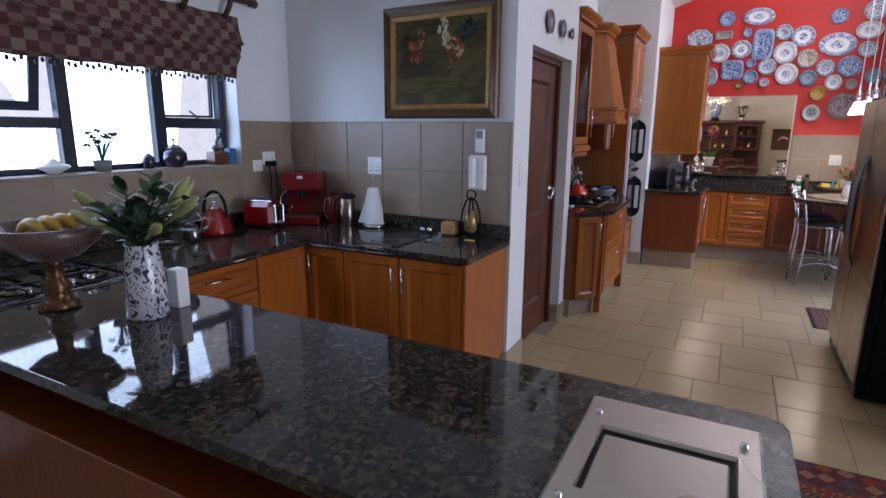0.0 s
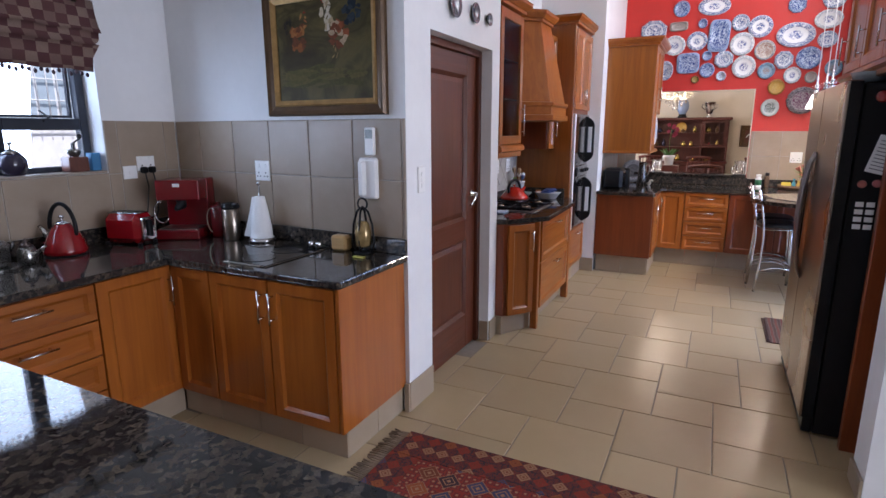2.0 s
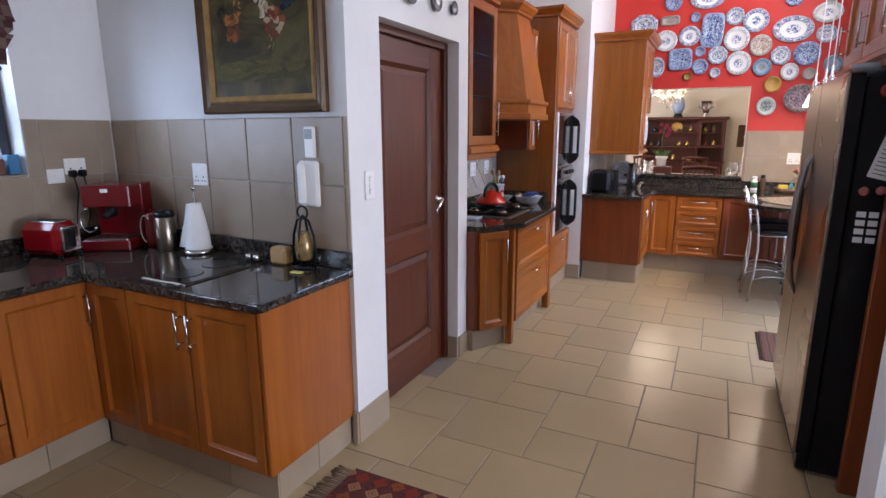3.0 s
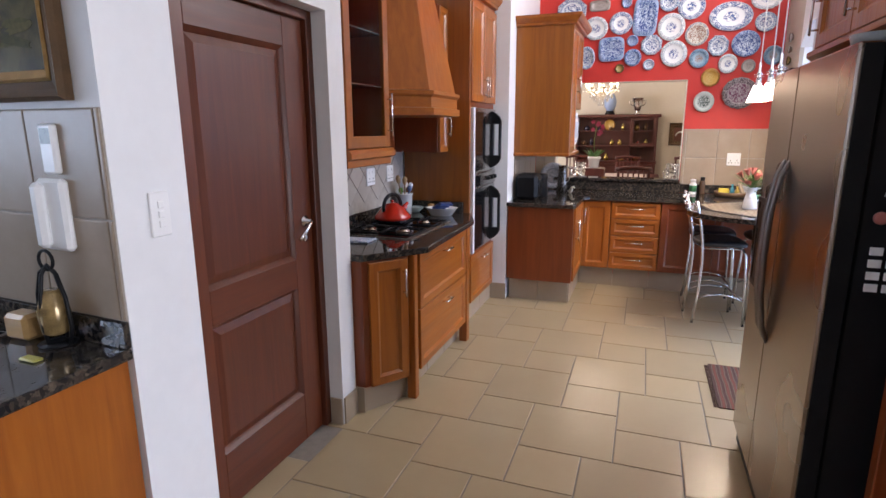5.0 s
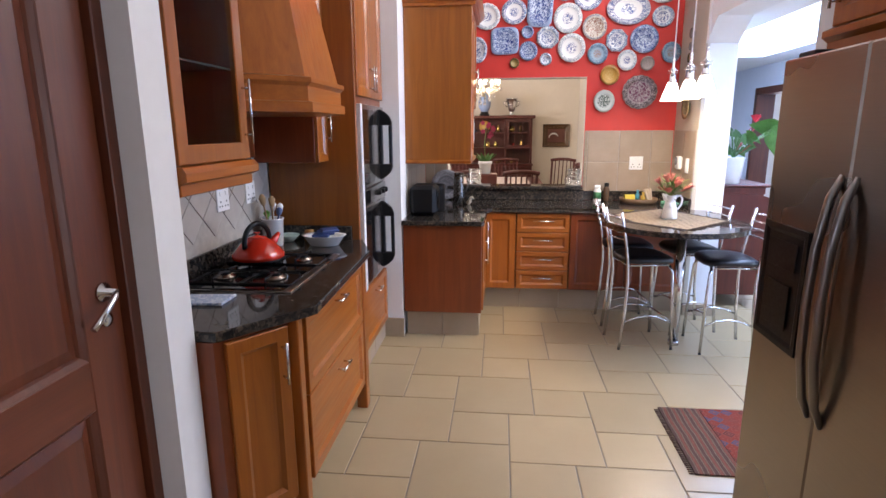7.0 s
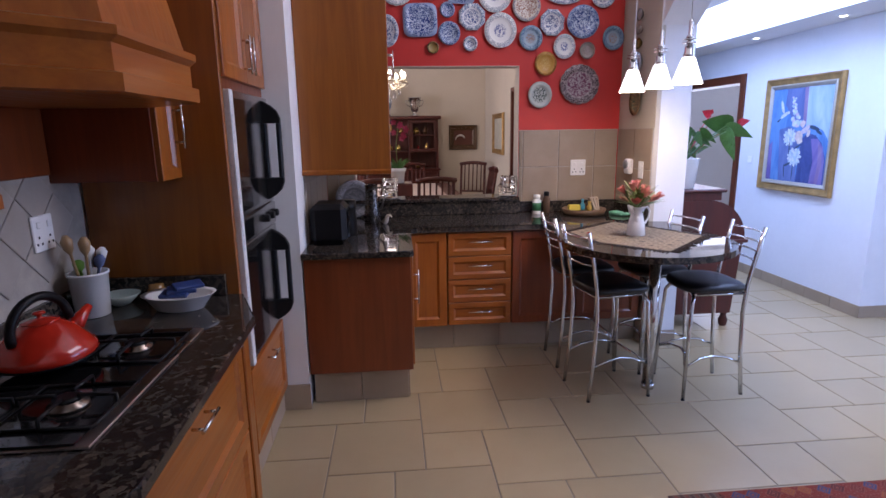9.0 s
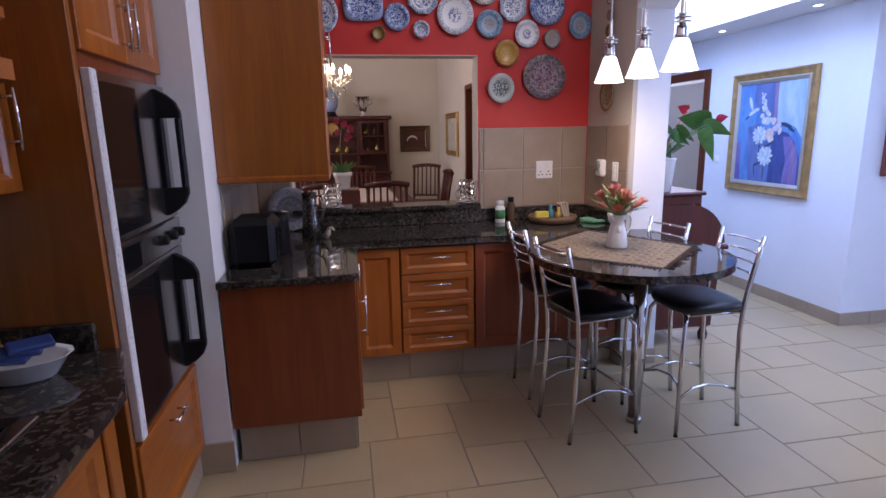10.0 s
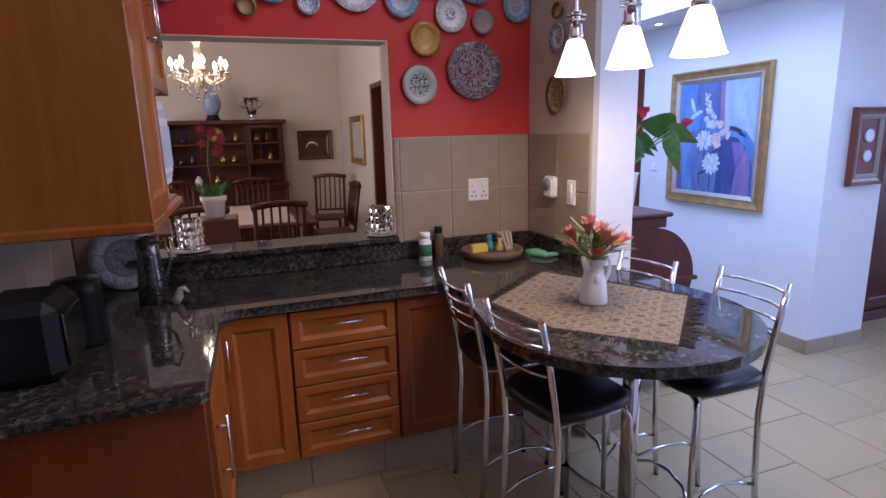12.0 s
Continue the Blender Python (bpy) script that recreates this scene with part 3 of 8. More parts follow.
# hood and glass cabinet
c = thing("glass_cabinet", "orange-brown wooden wall cabinet with a glazed door", "cabinet", (-1.3, 4.5, 1.38))
bx("side_panel", SIDE, c, -1.497, -1.117, 4.326, 4.345, 1.44, 2.40)
bx("side_panel", SIDE, c, -1.497, -1.117, 4.80, 4.82, 1.44, 2.40)
bx("back_panel", SIDE, c, -1.497, -1.485, 4.346, 4.799, 1.44, 2.40)
bx("top_panel", SIDE, c, -1.484, -1.117, 4.346, 4.799, 2.38, 2.40)
bx("bottom_panel", SIDE, c, -1.484, -1.117, 4.346, 4.799, 1.44, 1.458)
M = face((-1.115, 0, 0), (0, 1, 0), (1, 0, 0))
bm = bmesh.new()
rs = [[bm.verts.new(M @ Vector(p)) for p in ((4.328 + d, 1.443 + d, n), (4.817 - d, 1.443 + d, n), (4.817 - d, 2.38 - d, n), (4.328 + d, 2.38 - d, n))] for d, n in ((0, 0), (0, 0.02), (0.003, 0.022), (0.058, 0.022), (0.062, 0.018), (0.062, 0))]
for A, B in zip(rs, rs[1:] + rs[:1]):
    for k in range(4):
        bm.faces.new((A[k], A[(k + 1) % 4], B[(k + 1) % 4], B[k]))
d = part("door", bm, WOOD, c)
bar(d, M, 4.79, 1.62, 0.24, True)
bx("pane", PANE, d, -1.107, -1.103, 4.39, 4.755, 1.50, 2.32, 0)
SMOKED = plain("smoked_glass_shelf", (0.10, 0.11, 0.10), 0.1)
for z in (1.77, 2.05):
    bx("shelf", SMOKED, c, -1.48, -1.13, 4.347, 4.798, z, z + 0.008, 0.001)
moulding("light_rail", -1.49, -1.10, 4.326, 4.822, [(0.0, 1.345), (0.004, 1.348), (0.004, 1.382), (0.012, 1.385), (0.026, 1.392), (0.026, 1.418), (0.015, 1.436), (0.0, 1.439)], WOODX, c, "ln")
moulding("cornice", -1.49, -1.10, 4.326, 4.822, [(d, 2.40 + z) for d, z in CROWN], WOODX, c, "ln")
h = thing("cooker_hood", "flared wooden cooker hood with a moulded band", "cooker hood", (-1.2, 5.3, 1.6))


def hood_ring(d, a, z):
    """A bowed outline: flat front, splayed sides."""
    return [(-1.49, 4.835 + a, z), (-1.12 - d, 4.835 + a, z), (-0.90 - d, 5.03 + a, z), (-0.90 - d, 5.52 - a, z), (-1.12 - d, 5.715 - a, z), (-1.49, 5.715 - a, z)]


def loft(name, rings, mat, parent, label=""):
    bm = bmesh.new()
    rs = [[bm.verts.new(p) for p in r] for r in rings]
    for A, B in zip(rs, rs[1:]):
        for k in range(len(A)):
            bm.faces.new((A[k], A[(k + 1) % len(A)], B[(k + 1) % len(B)], B[k]))
    bm.faces.new(rs[0][::-1])
    bm.faces.new(rs[-1])
    return part(name, bm, mat, parent, label)


loft("band", [hood_ring(0.02, 0.0, 1.62), hood_ring(0.0, 0.0, 1.625), hood_ring(0.0, 0.0, 1.665), hood_ring(0.018, 0.003, 1.67), hood_ring(0.018, 0.003, 1.73), hood_ring(0.0, 0.0, 1.745), hood_ring(0.0, 0.0, 1.765), hood_ring(0.02, 0.002, 1.77)], WOODX, h, "moulded wooden band round the hood")
loft("canopy", [hood_ring(0.03, 0.004, 1.77), hood_ring(0.155, 0.089, 2.40)], WOOD, h)
loft("cornice", [hood_ring(0.155 - d, 0.089 - d * 0.6, 2.40 + z) for d, z in CROWN], WOODX, h)
bx("back_panel", SIDE, h, -1.497, -1.48, 4.84, 5.71, 1.40, 1.62)
c = thing("wall_cabinet", "narrow orange-brown wooden cabinet between hood and tower", "cabinet", (-1.3, 5.8, 1.38))
bx("body", SIDE, c, -1.497, -1.135, 5.718, 5.897, 1.37, 2.40)
M = face((-1.135, 0, 0), (0, 1, 0), (1, 0, 0))
door(c, M, 5.72, 5.895, 1.37, 2.39, "r", at=1.56, fw=0.04)

# fridge wall
f = thing("fridge", "brushed steel side-by-side fridge with black sides", "fridge", (1.2, 4.25, 0))
bx("body", FRIDGEB, f, 0.885, 1.62, 3.675, 4.71, 0.02, 1.75, 0.006, "black fridge body")
bx("freezer_door", STEEL, f, 0.82, 0.88, 4.2895, 4.72, 0.10, 1.765, 0.006, "steel freezer door")
bx("door", STEEL, f, 0.82, 0.88, 3.67, 4.2865, 0.10, 1.765, 0.006, "steel fridge door")
bx("door_edge", FRIDGEB, f, 0.831, 0.879, 3.6655, 3.6695, 0.105, 1.76, 0.001, "dark moulded door edge")
c = thing("wall_cabinet", "orange-brown wooden cabinet above the fridge", "cabinet", (1.2, 4.2, 1.8))
bx("body", SIDE, c, 0.98, 1.65, 3.37, 4.74, 1.87, 2.5)
M = face((0.978, 0, 0), (0, -1, 0), (-1, 0, 0))
for k in range(3):
    door(c, M, -4.735 + k * 0.455, -4.735 + (k + 1) * 0.455 - 0.004, 1.87, 2.48, "l", at=2.0)
moulding("light_rail", 0.965, 1.65, 3.372, 4.742, [(0.0, 1.79), (0.01, 1.795), (0.01, 1.82), (0.03, 1.835), (0.03, 1.855), (0.0, 1.868)], WOODX, c, "rnf")
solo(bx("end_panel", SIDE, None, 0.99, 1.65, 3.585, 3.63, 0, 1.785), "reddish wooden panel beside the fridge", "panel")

# ---- openings ----
# kitchen window with a dark frame
win = structure(thing("window_1", "dark-framed kitchen window with opening top lights", "window", (-2.93, 1.2, 1.3)), "dark-framed kitchen window with opening top lights", "window")
bx("window_sill", ceramic("sill_tile", (0.42, 0.36, 0.30), (0.36, 0.305, 0.25), 0.38), win, -3.19, -2.935, 0.051, 2.619, 1.301, 1.315)
for name, y0, y1, z0, z1 in (("bottom_rail", 0.06, 2.617, 1.316, 1.345), ("top_rail", 0.06, 2.617, 2.10, 2.14), ("left_post", 0.06, 0.11, 1.345, 2.10), ("right_post", 2.57, 2.617, 1.345, 2.10), ("mullion", 0.77, 0.83, 1.345, 2.10), ("mullion", 1.55, 1.615, 1.345, 2.10), ("mullion", 2.09, 2.165, 1.345, 2.10), ("transom", 0.83, 1.55, 1.545, 1.60), ("transom", 2.165, 2.57, 1.55, 1.615), ("transom", 0.11, 0.77, 1.545, 1.60)):
    bx(name, FRAMEB, win, -3.12, -3.06, y0, y1, z0, z1, 0.004)
for y0, y1, z0, z1 in ((0.83, 1.55, 1.345, 1.545), (1.615, 2.09, 1.345, 2.10), (2.165, 2.57, 1.345, 1.55), (0.11, 0.77, 1.345, 1.545)):
    pane = bx("pane", GLASS, win, -3.095, -3.089, y0, y1, z0, z1, 0)
    pane.visible_shadow = False
for y0, y1, fw, tilt in ((0.84, 1.54, 0.048, 15), (2.17, 2.565, 0.014, 2), (0.12, 0.76, 0.048, 15)):
    m = Matrix.Translation((-3.11, 0, 2.08)) @ Matrix.Rotation(radians(tilt), 4, "Y") @ Matrix.Translation((3.11, 0, -2.08))
    bm = bmesh.new()
    rs = [[bm.verts.new(m @ Vector((x, *q))) for q in ((y0 + d, 1.62 + d), (y1 - d, 1.62 + d), (y1 - d, 2.085 - d), (y0 + d, 2.085 - d))] for d, x in ((0, -3.13), (0, -3.105), (fw, -3.105), (fw, -3.13))]
    for A, B in zip(rs, rs[1:] + rs[:1]):
        for k in range(4):
            bm.faces.new((A[k], A[(k + 1) % 4], B[(k + 1) % 4], B[k]))
    sash = part("sash", bm, FRAMEB, win)
    g = bx("pane", GLASS, sash, -3.12, -3.115, y0 + fw, y1 - fw, 1.62 + fw, 2.085 - fw, 0, "", m)
    g.visible_shadow = False
    bm = bmesh.new()
    tube(bm, [(-3.06, (y0 + y1) / 2, 1.60), (-3.09, (y0 + y1) / 2 + 0.05, 1.62), (-3.14, (y0 + y1) / 2 + 0.03, 1.66)], 0.006)
    part("stay", bm, BLACK, sash)
# roman blind



def fabric_check(name, c1, c2, c3, s):
    m, t, b = base(name, 0.9, 0, 0.2)
    ck = t.nodes.new("ShaderNodeTexChecker")
    ck.inputs["Scale"].default_value = 1.0
    v = coords(t, s)
    t.links.new(v, ck.inputs["Vector"])
    ck.inputs["Color1"].default_value, ck.inputs["Color2"].default_value = (*c1, 1), (*c2, 1)
    ck2 = t.nodes.new("ShaderNodeTexChecker")
    ck2.inputs["Scale"].default_value = 0.5
    t.links.new(v, ck2.inputs["Vector"])
    n = noise_tex(t, coords(t), 300, 2)
    c = mix(t, ramp(t, n, ((0.3, (0, 0, 0)), (0.7, (0.5, 0.5, 0.5)))), mix(t, mix(t, 0.5, ck2.outputs["Fac"], (0, 0, 0)), ck.outputs["Color"], c3), c3)
    t.links.new(c, b.inputs["Base Color"])
    bump(t, b, n, 0.3)
    return m


FABRIC = fabric_check("checked_blind_fabric", (0.26, 0.19, 0.15), (0.085, 0.035, 0.038), (0.12, 0.06, 0.055), (0.01, 17.0, 19.0))
bl = thing("roman_blind", "brown and plum checked roman blind, half drawn up", "blind", (-2.75, 1.2, 2.3))
bm = bmesh.new()
prof = [(-2.90, 2.26), (-2.885, 2.19), (-2.875, 2.12), (-2.85, 2.085), (-2.878, 2.095), (-2.875, 2.05), (-2.85, 2.015), (-2.878, 2.025), (-2.88, 1.95), (-2.882, 1.875)]
n = 40
rows = []
for x, z in prof:
    rows.append([bm.verts.new((x + 0.006 * math.sin(j * 0.9 + z * 40), -0.1 + j * (2.73 if z > 2.02 else 2.68) / n, z + 0.004 * math.sin(j * 1.7))) for j in range(n + 1)])
for A, B in zip(rows, rows[1:]):
    for j in range(n):
        bm.faces.new((A[j], A[j + 1], B[j + 1], B[j])).smooth = True
back = bmesh.ops.extrude_face_region(bm, geom=bm.faces[:])
bmesh.ops.translate(bm, verts=[g for g in back["geom"] if isinstance(g, bmesh.types.BMVert)], vec=(-0.008, 0, 0))
part("cloth", bm, FABRIC, bl)
bm = bmesh.new()
for j in range(90):
    ball(bm, (-2.884, -0.09 + j * 2.66 / 90, 1.864 - 0.006 * (j % 3)), 0.009, 0.009, 0.013, 6, 4)
tagged(part("bobble_trim", bm, plain("dark_trim", (0.05, 0.03, 0.04), 0.8), bl), kind="stuff")
ROD = plain("dark_carved_wood", (0.06, 0.035, 0.022), 0.45, vary=0.3, scale=30)
rod = thing("curtain_rod", "dark wooden curtain rod with tabs", "curtain rod", (-2.74, 1.2, 2.4))
bm = bmesh.new()
tube(bm, [(-2.875, -0.2, 2.36), (-2.875, 2.72, 2.36)], 0.017, 10)
part("rod", bm, ROD, rod)
bm = bmesh.new()
lathe(bm, [(0.017, 0), (0.028, 0.01), (0.02, 0.025), (0.03, 0.045), (0.012, 0.07), (0.002, 0.075)], (0, 0, 0), 12, Matrix.Translation((-2.875, 2.715, 2.36)) @ Matrix.Rotation(radians(-90), 4, "X"))
part("finial", bm, ROD, rod)
for j in range(9):
    y = 0.10 + j * 0.305
    bm = bmesh.new()
    tube(bm, [(-2.88, y - 0.03, 2.235), (-2.86, y, 2.31), (-2.86, y + 0.02, 2.385)], 0.017, 8)
    part("tab", bm, ROD, rod)
# white frame of the unseen high opening, added for the fill lamp
cw = structure(thing("clerestory_window", "white frame of an added unseen light opening above the hall opening", "window", (1.56, 6.05, 2.68)), "white frame of an added unseen light opening above the hall opening", "window")
for y0, y1, z0, z1 in ((5.0, 5.05, 2.681, 3.449), (7.05, 7.1, 2.681, 3.449), (5.05, 7.05, 2.681, 2.73), (5.05, 7.05, 3.40, 3.449), (6.02, 6.08, 2.73, 3.40)):
    bx("frame_bar", WHITEP, cw, 1.58, 1.64, y0, y1, z0, z1, 0.004)
# house next door, seen through the window
nb = thing("neighbour_house", "sunlit white house wall outside the window", "house", (-6.5, 2, 0))
bx("wall", plain("sunlit_plaster", (0.85, 0.84, 0.82), 0.9), nb, -7.2, -6.5, -12, 14, -0.5, 5.0, 0)
hw = bx("window", WHITEP, nb, -6.5, -6.46, 3.72, 4.62, 1.62, 2.9, 0.01)
for k in range(4):
    bx("pane", plain("reflecting_pane", (0.42, 0.50, 0.56), 0.08), hw, -6.458, -6.45, 3.76 + k * 0.21, 3.94 + k * 0.21, 1.66, 2.86, 0)
bm = bmesh.new()
for k in range(9):
    tube(bm, [(-6.42, 3.72 + k * 0.11, 1.6), (-6.42, 3.72 + k * 0.11, 2.92)], 0.008, 6)
for k in range(6):
    tube(bm, [(-6.42, 3.7, 1.65 + k * 0.23), (-6.42, 4.64, 1.65 + k * 0.23)], 0.008, 6)
part("burglar_bars", bm, WHITEP, nb)
bx("roof", plain("roof_sheet", (0.22, 0.21, 0.2), 0.6), nb, -7.6, -6.2, -12, 14, 5.0, 5.25, 0.02)
structure(bx("ground", plain("paving_ground", (0.30, 0.28, 0.25), 0.9, scale=3), None, -600, 600, -600, 600, -0.5, -0.25, 0), "plain paved ground outside", "ground")


# pantry door
dr = structure(thing("door_1", "closed mahogany two-panel door with a lever handle", "door", (-1.2, 3.7, 0)), "closed mahogany two-panel door with a lever handle", "door")
bx("jamb", MAHOG, dr, -1.30, -1.175, 3.276, 3.32, 0, 2.068, 0.003)
bx("jamb", MAHOG, dr, -1.30, -1.175, 4.135, 4.179, 0, 2.068, 0.003)
bx("head", MAHOG, dr, -1.30, -1.175, 3.321, 4.134, 2.026, 2.068, 0.003)
M = face((-1.235, 0, 0), (0, 1, 0), (1, 0, 0))
bx("back_board", MAHOG, dr, -1.245, -1.236, 3.323, 4.132, 0.006, 2.024, 0)
leaf_u, leaf_v = (3.323, 3.43, 3.985, 4.132), (0.006, 0.255, 0.80, 0.945, 1.895, 2.024)
bm = bmesh.new()
box(bm, leaf_u[0], leaf_u[1], leaf_v[0], leaf_v[5], 0, 0.035, 0.003, M)
part("stile", bm, MAHOG, dr)
bm = bmesh.new()
box(bm, leaf_u[2], leaf_u[3], leaf_v[0], leaf_v[5], 0, 0.035, 0.003, M)
part("stile", bm, MAHOG, dr)
MAHOGH = timber("door_mahogany_rail", (0.14, 0.036, 0.012), (0.072, 0.016, 0.006), "y", 0.36, 0.0)
for a, b in ((0, 1), (2, 3), (4, 5)):
    bm = bmesh.new()
    box(bm, leaf_u[1], leaf_u[2], leaf_v[a], leaf_v[b], 0, 0.035, 0.003, M)
    part("rail", bm, MAHOGH, dr)
for a, b in ((1, 2), (3, 4)):
    bm = bmesh.new()
    u0, u1, v0, v1 = leaf_u[1], leaf_u[2], leaf_v[a], leaf_v[b]
    rs = [[bm.verts.new(M @ Vector(p)) for p in ((u0 + d, v0 + d, n), (u1 - d, v0 + d, n), (u1 - d, v1 - d, n), (u0 + d, v1 - d, n))] for d, n in ((0, 0.004), (0, 0.031), (0.012, 0.020), (0.018, 0.012), (0.05, 0.022))]
    for A, B in zip(rs, rs[1:]):
        for k in range(4):
            bm.faces.new((A[k], A[(k + 1) % 4], B[(k + 1) % 4], B[k]))
    bm.faces.new(rs[-1])
    part("panel", bm, MAHOG, dr)
bm = bmesh.new()
lathe(bm, [(0.027, 0), (0.027, 0.008), (0.012, 0.012), (0.010, 0.045)], (0, 0, 0), 16, Matrix.Translation((-1.20, 4.065, 1.115)) @ Matrix.Rotation(radians(90), 4, "Y"))
tube(bm, [(-1.158, 4.065, 1.115), (-1.15, 4.05, 1.11), (-1.148, 4.0, 1.075), (-1.15, 3.955, 1.045)], 0.009, 10)
part("door_handle", bm, CHROME, dr, "chrome lever handle")
bm = bmesh.new()
lathe(bm, [(0.02, 0), (0.02, 0.008), (0.008, 0.01)], (0, 0, 0), 14, Matrix.Translation((-1.20, 4.065, 1.035)) @ Matrix.Rotation(radians(90), 4, "Y"))
part("keyhole", bm, CHROME, dr)

# skirtings and plinths of beige tile
SK = ceramic("skirting_tile", (0.38, 0.30, 0.215), (0.33, 0.26, 0.18), 0.33)
bb = structure(thing("baseboard", "beige tile skirting along the walls", "skirting"), "beige tile skirting along the walls", "skirting")
for x0, x1, y0, y1, h in ((-1.098, -1.088, 2.99, 3.271, 0.17), (-1.12, -1.088, 2.975, 2.989, 0.17), (-1.098, -1.088, 4.185, 4.321, 0.15), (-1.17, -1.099, 4.168, 4.178, 0.15), (-1.10, -1.045, 4.322, 4.332, 0.15), (-1.0, -0.81, 6.605, 6.618, 0.15), (1.685, 1.695, 7.31, 8.2, 0.1), (1.44, 1.69, 7.298, 7.308, 0.1), (HX - 0.012, HX - 0.002, 7.61, 9.40, 0.1), (HX - 0.012, 3.95, 7.606, 7.618, 0.1), (0.985, 0.998, 3.16, 3.36, 0.1), (1.0, 1.9, 4.862, 4.872, 0.1), (-2.26, -2.25, 1.3, 2.46, 0.15), (-2.25, -1.135, 2.465, 2.475, 0.15), (-1.147, -1.137, 2.475, 2.99, 0.15), (-1.0, -0.92, 4.62, 4.63, 0.14), (-0.935, -0.925, 4.63, 5.58, 0.14), (-0.97, -0.96, 5.58, 6.61, 0.15), (-0.80, -0.26, 6.685, 6.695, 0.2), (-0.262, -0.252, 6.695, 7.40, 0.19), (-0.25, 1.43, 7.41, 7.42, 0.19)):
    along_x = x1 - x0 > y1 - y0
    n = max(1, round(max(x1 - x0, y1 - y0) / 0.31))
    for k in range(n):
        if along_x:
            a, b = x0 + (x1 - x0) * k / n, x0 + (x1 - x0) * (k + 1) / n - 0.003
            bx("skirting_tile", SK, bb, a, b, y0, y1, 0.001, h, 0.0015)
        else:
            a, b = y0 + (y1 - y0) * k / n, y0 + (y1 - y0) * (k + 1) / n - 0.003
            bx("skirting_tile", SK, bb, x0, x1, a, b, 0.001, h, 0.0015)
u = Vector((0.15, 0.27, 0)).normalized()
bm = bmesh.new()
box(bm, 0, 0.28, 0.001, 0.14, 0, 0.01, 0.001, face((-1.06, 4.345, 0), u, (u.y, -u.x, 0)))
part("skirting_tile", bm, SK, bb)


# ---- small helpers for things ----
def socket(x, y, z, M0, w=0.12, h=0.12, kind="plug"):
    """A wall plate on the front M0 with its middle at (u, v)."""
    s = thing("wall_socket" if kind == "plug" else "light_switch", "white plastic wall plate on the tiled wall" if kind == "plug" else "white plastic light switch on the wall", "socket" if kind == "plug" else "switch", (x, y, z))
    bm = bmesh.new()
    box(bm, -w / 2, w / 2, -h / 2, h / 2, 0, 0.009, 0.003, M0)
    part("plate", bm, WHITEP, s)
    if kind == "plug":
        for u in (-0.025, 0.03):
            bm = bmesh.new()
            # opaque cover added above the lamp to block the sun from the shaft
            box(bm, u - 0.01, u + 0.01, 0.018, 0.04, 0.008, 0.013, 0.002, M0)
            part("rocker", bm, WHITEP, s)
        for u, v in ((-0.028, -0.012), (-0.040, -0.034), (-0.016, -0.034), (0.03, -0.012), (0.018, -0.034), (0.042, -0.034)):
            bm = bmesh.new()
            box(bm, u - 0.004, u + 0.004, v - 0.004, v + 0.004, 0.008, 0.0097, 0, M0)
            part("pin_hole", bm, BLACK, s)
    else:
        for v in ((-0.03, 0.0, 0.03) if h > 0.1 else (0.0,)):
            bm = bmesh.new()
            box(bm, -0.011, 0.011, v - 0.011, v + 0.011, 0.008, 0.014, 0.002, M0)
            part("rocker", bm, WHITEP, s)
    return s


def picture(name, label, M, w, h, fw, prof_mat, canvas_mat, inner_mat=None):
    """A framed picture on the wall: M stands on its middle, n out of the wall."""
    p = thing(name, label, "painting", M.translation)

    def ringset(name, steps, mat):
        bm = bmesh.new()
        rs = [[bm.verts.new(M @ Vector(q)) for q in ((-w / 2 + d, -h / 2 + d, n), (w / 2 - d, -h / 2 + d, n), (w / 2 - d, h / 2 - d, n), (-w / 2 + d, h / 2 - d, n))] for d, n in steps]
        for A, B in zip(rs, rs[1:] + rs[:1]):
            for k in range(4):
                bm.faces.new((A[k], A[(k + 1) % 4], B[(k + 1) % 4], B[k]))
        return part(name, bm, mat, p)
    ringset("frame", [(0, 0.002), (0, 0.025), (fw * 0.12, 0.04), (fw * 0.35, 0.03), (fw * 0.62, 0.024), (fw * 0.62, 0.002)], prof_mat)
    ringset("inner_frame", [(fw * 0.63, 0.002), (fw * 0.63, 0.026), (fw * 0.72, 0.032), (fw, 0.018), (fw, 0.002)], inner_mat or prof_mat)
    bm = bmesh.new()
    box(bm, -w / 2 + fw, w / 2 - fw, -h / 2 + fw, h / 2 - fw, 0.003, 0.012, 0, M)
    part("canvas", bm, canvas_mat, p)
    return p


def patch(parent, M, pts, mat, n=0.0125, name="painted_shape"):
    """A flat painted shape on a canvas."""
    bm = bmesh.new()
    lo = [bm.verts.new(M @ Vector((u, v, n))) for u, v in pts]
    bm.faces.new(lo)
    r = bmesh.ops.extrude_face_region(bm, geom=bm.faces[:])
    d = M.to_3x3() @ Vector((0, 0, 0.0006))
    bmesh.ops.translate(bm, verts=[g for g in r["geom"] if isinstance(g, bmesh.types.BMVert)], vec=d)
    return part(name, bm, mat, parent)


def blob(cu, cv, ru, rv, tilt=0.0, n=14, wob=0.12, seed=1):
    rnd = random.Random(seed)
    out = []
    for k in range(n):
        a = 2 * math.pi * k / n
        r = 1 + rnd.uniform(-wob, wob)
        x, y = ru * r * math.cos(a), rv * r * math.sin(a)
        out.append((cu + x * math.cos(tilt) - y * math.sin(tilt), cv + x * math.sin(tilt) + y * math.cos(tilt)))
    return out


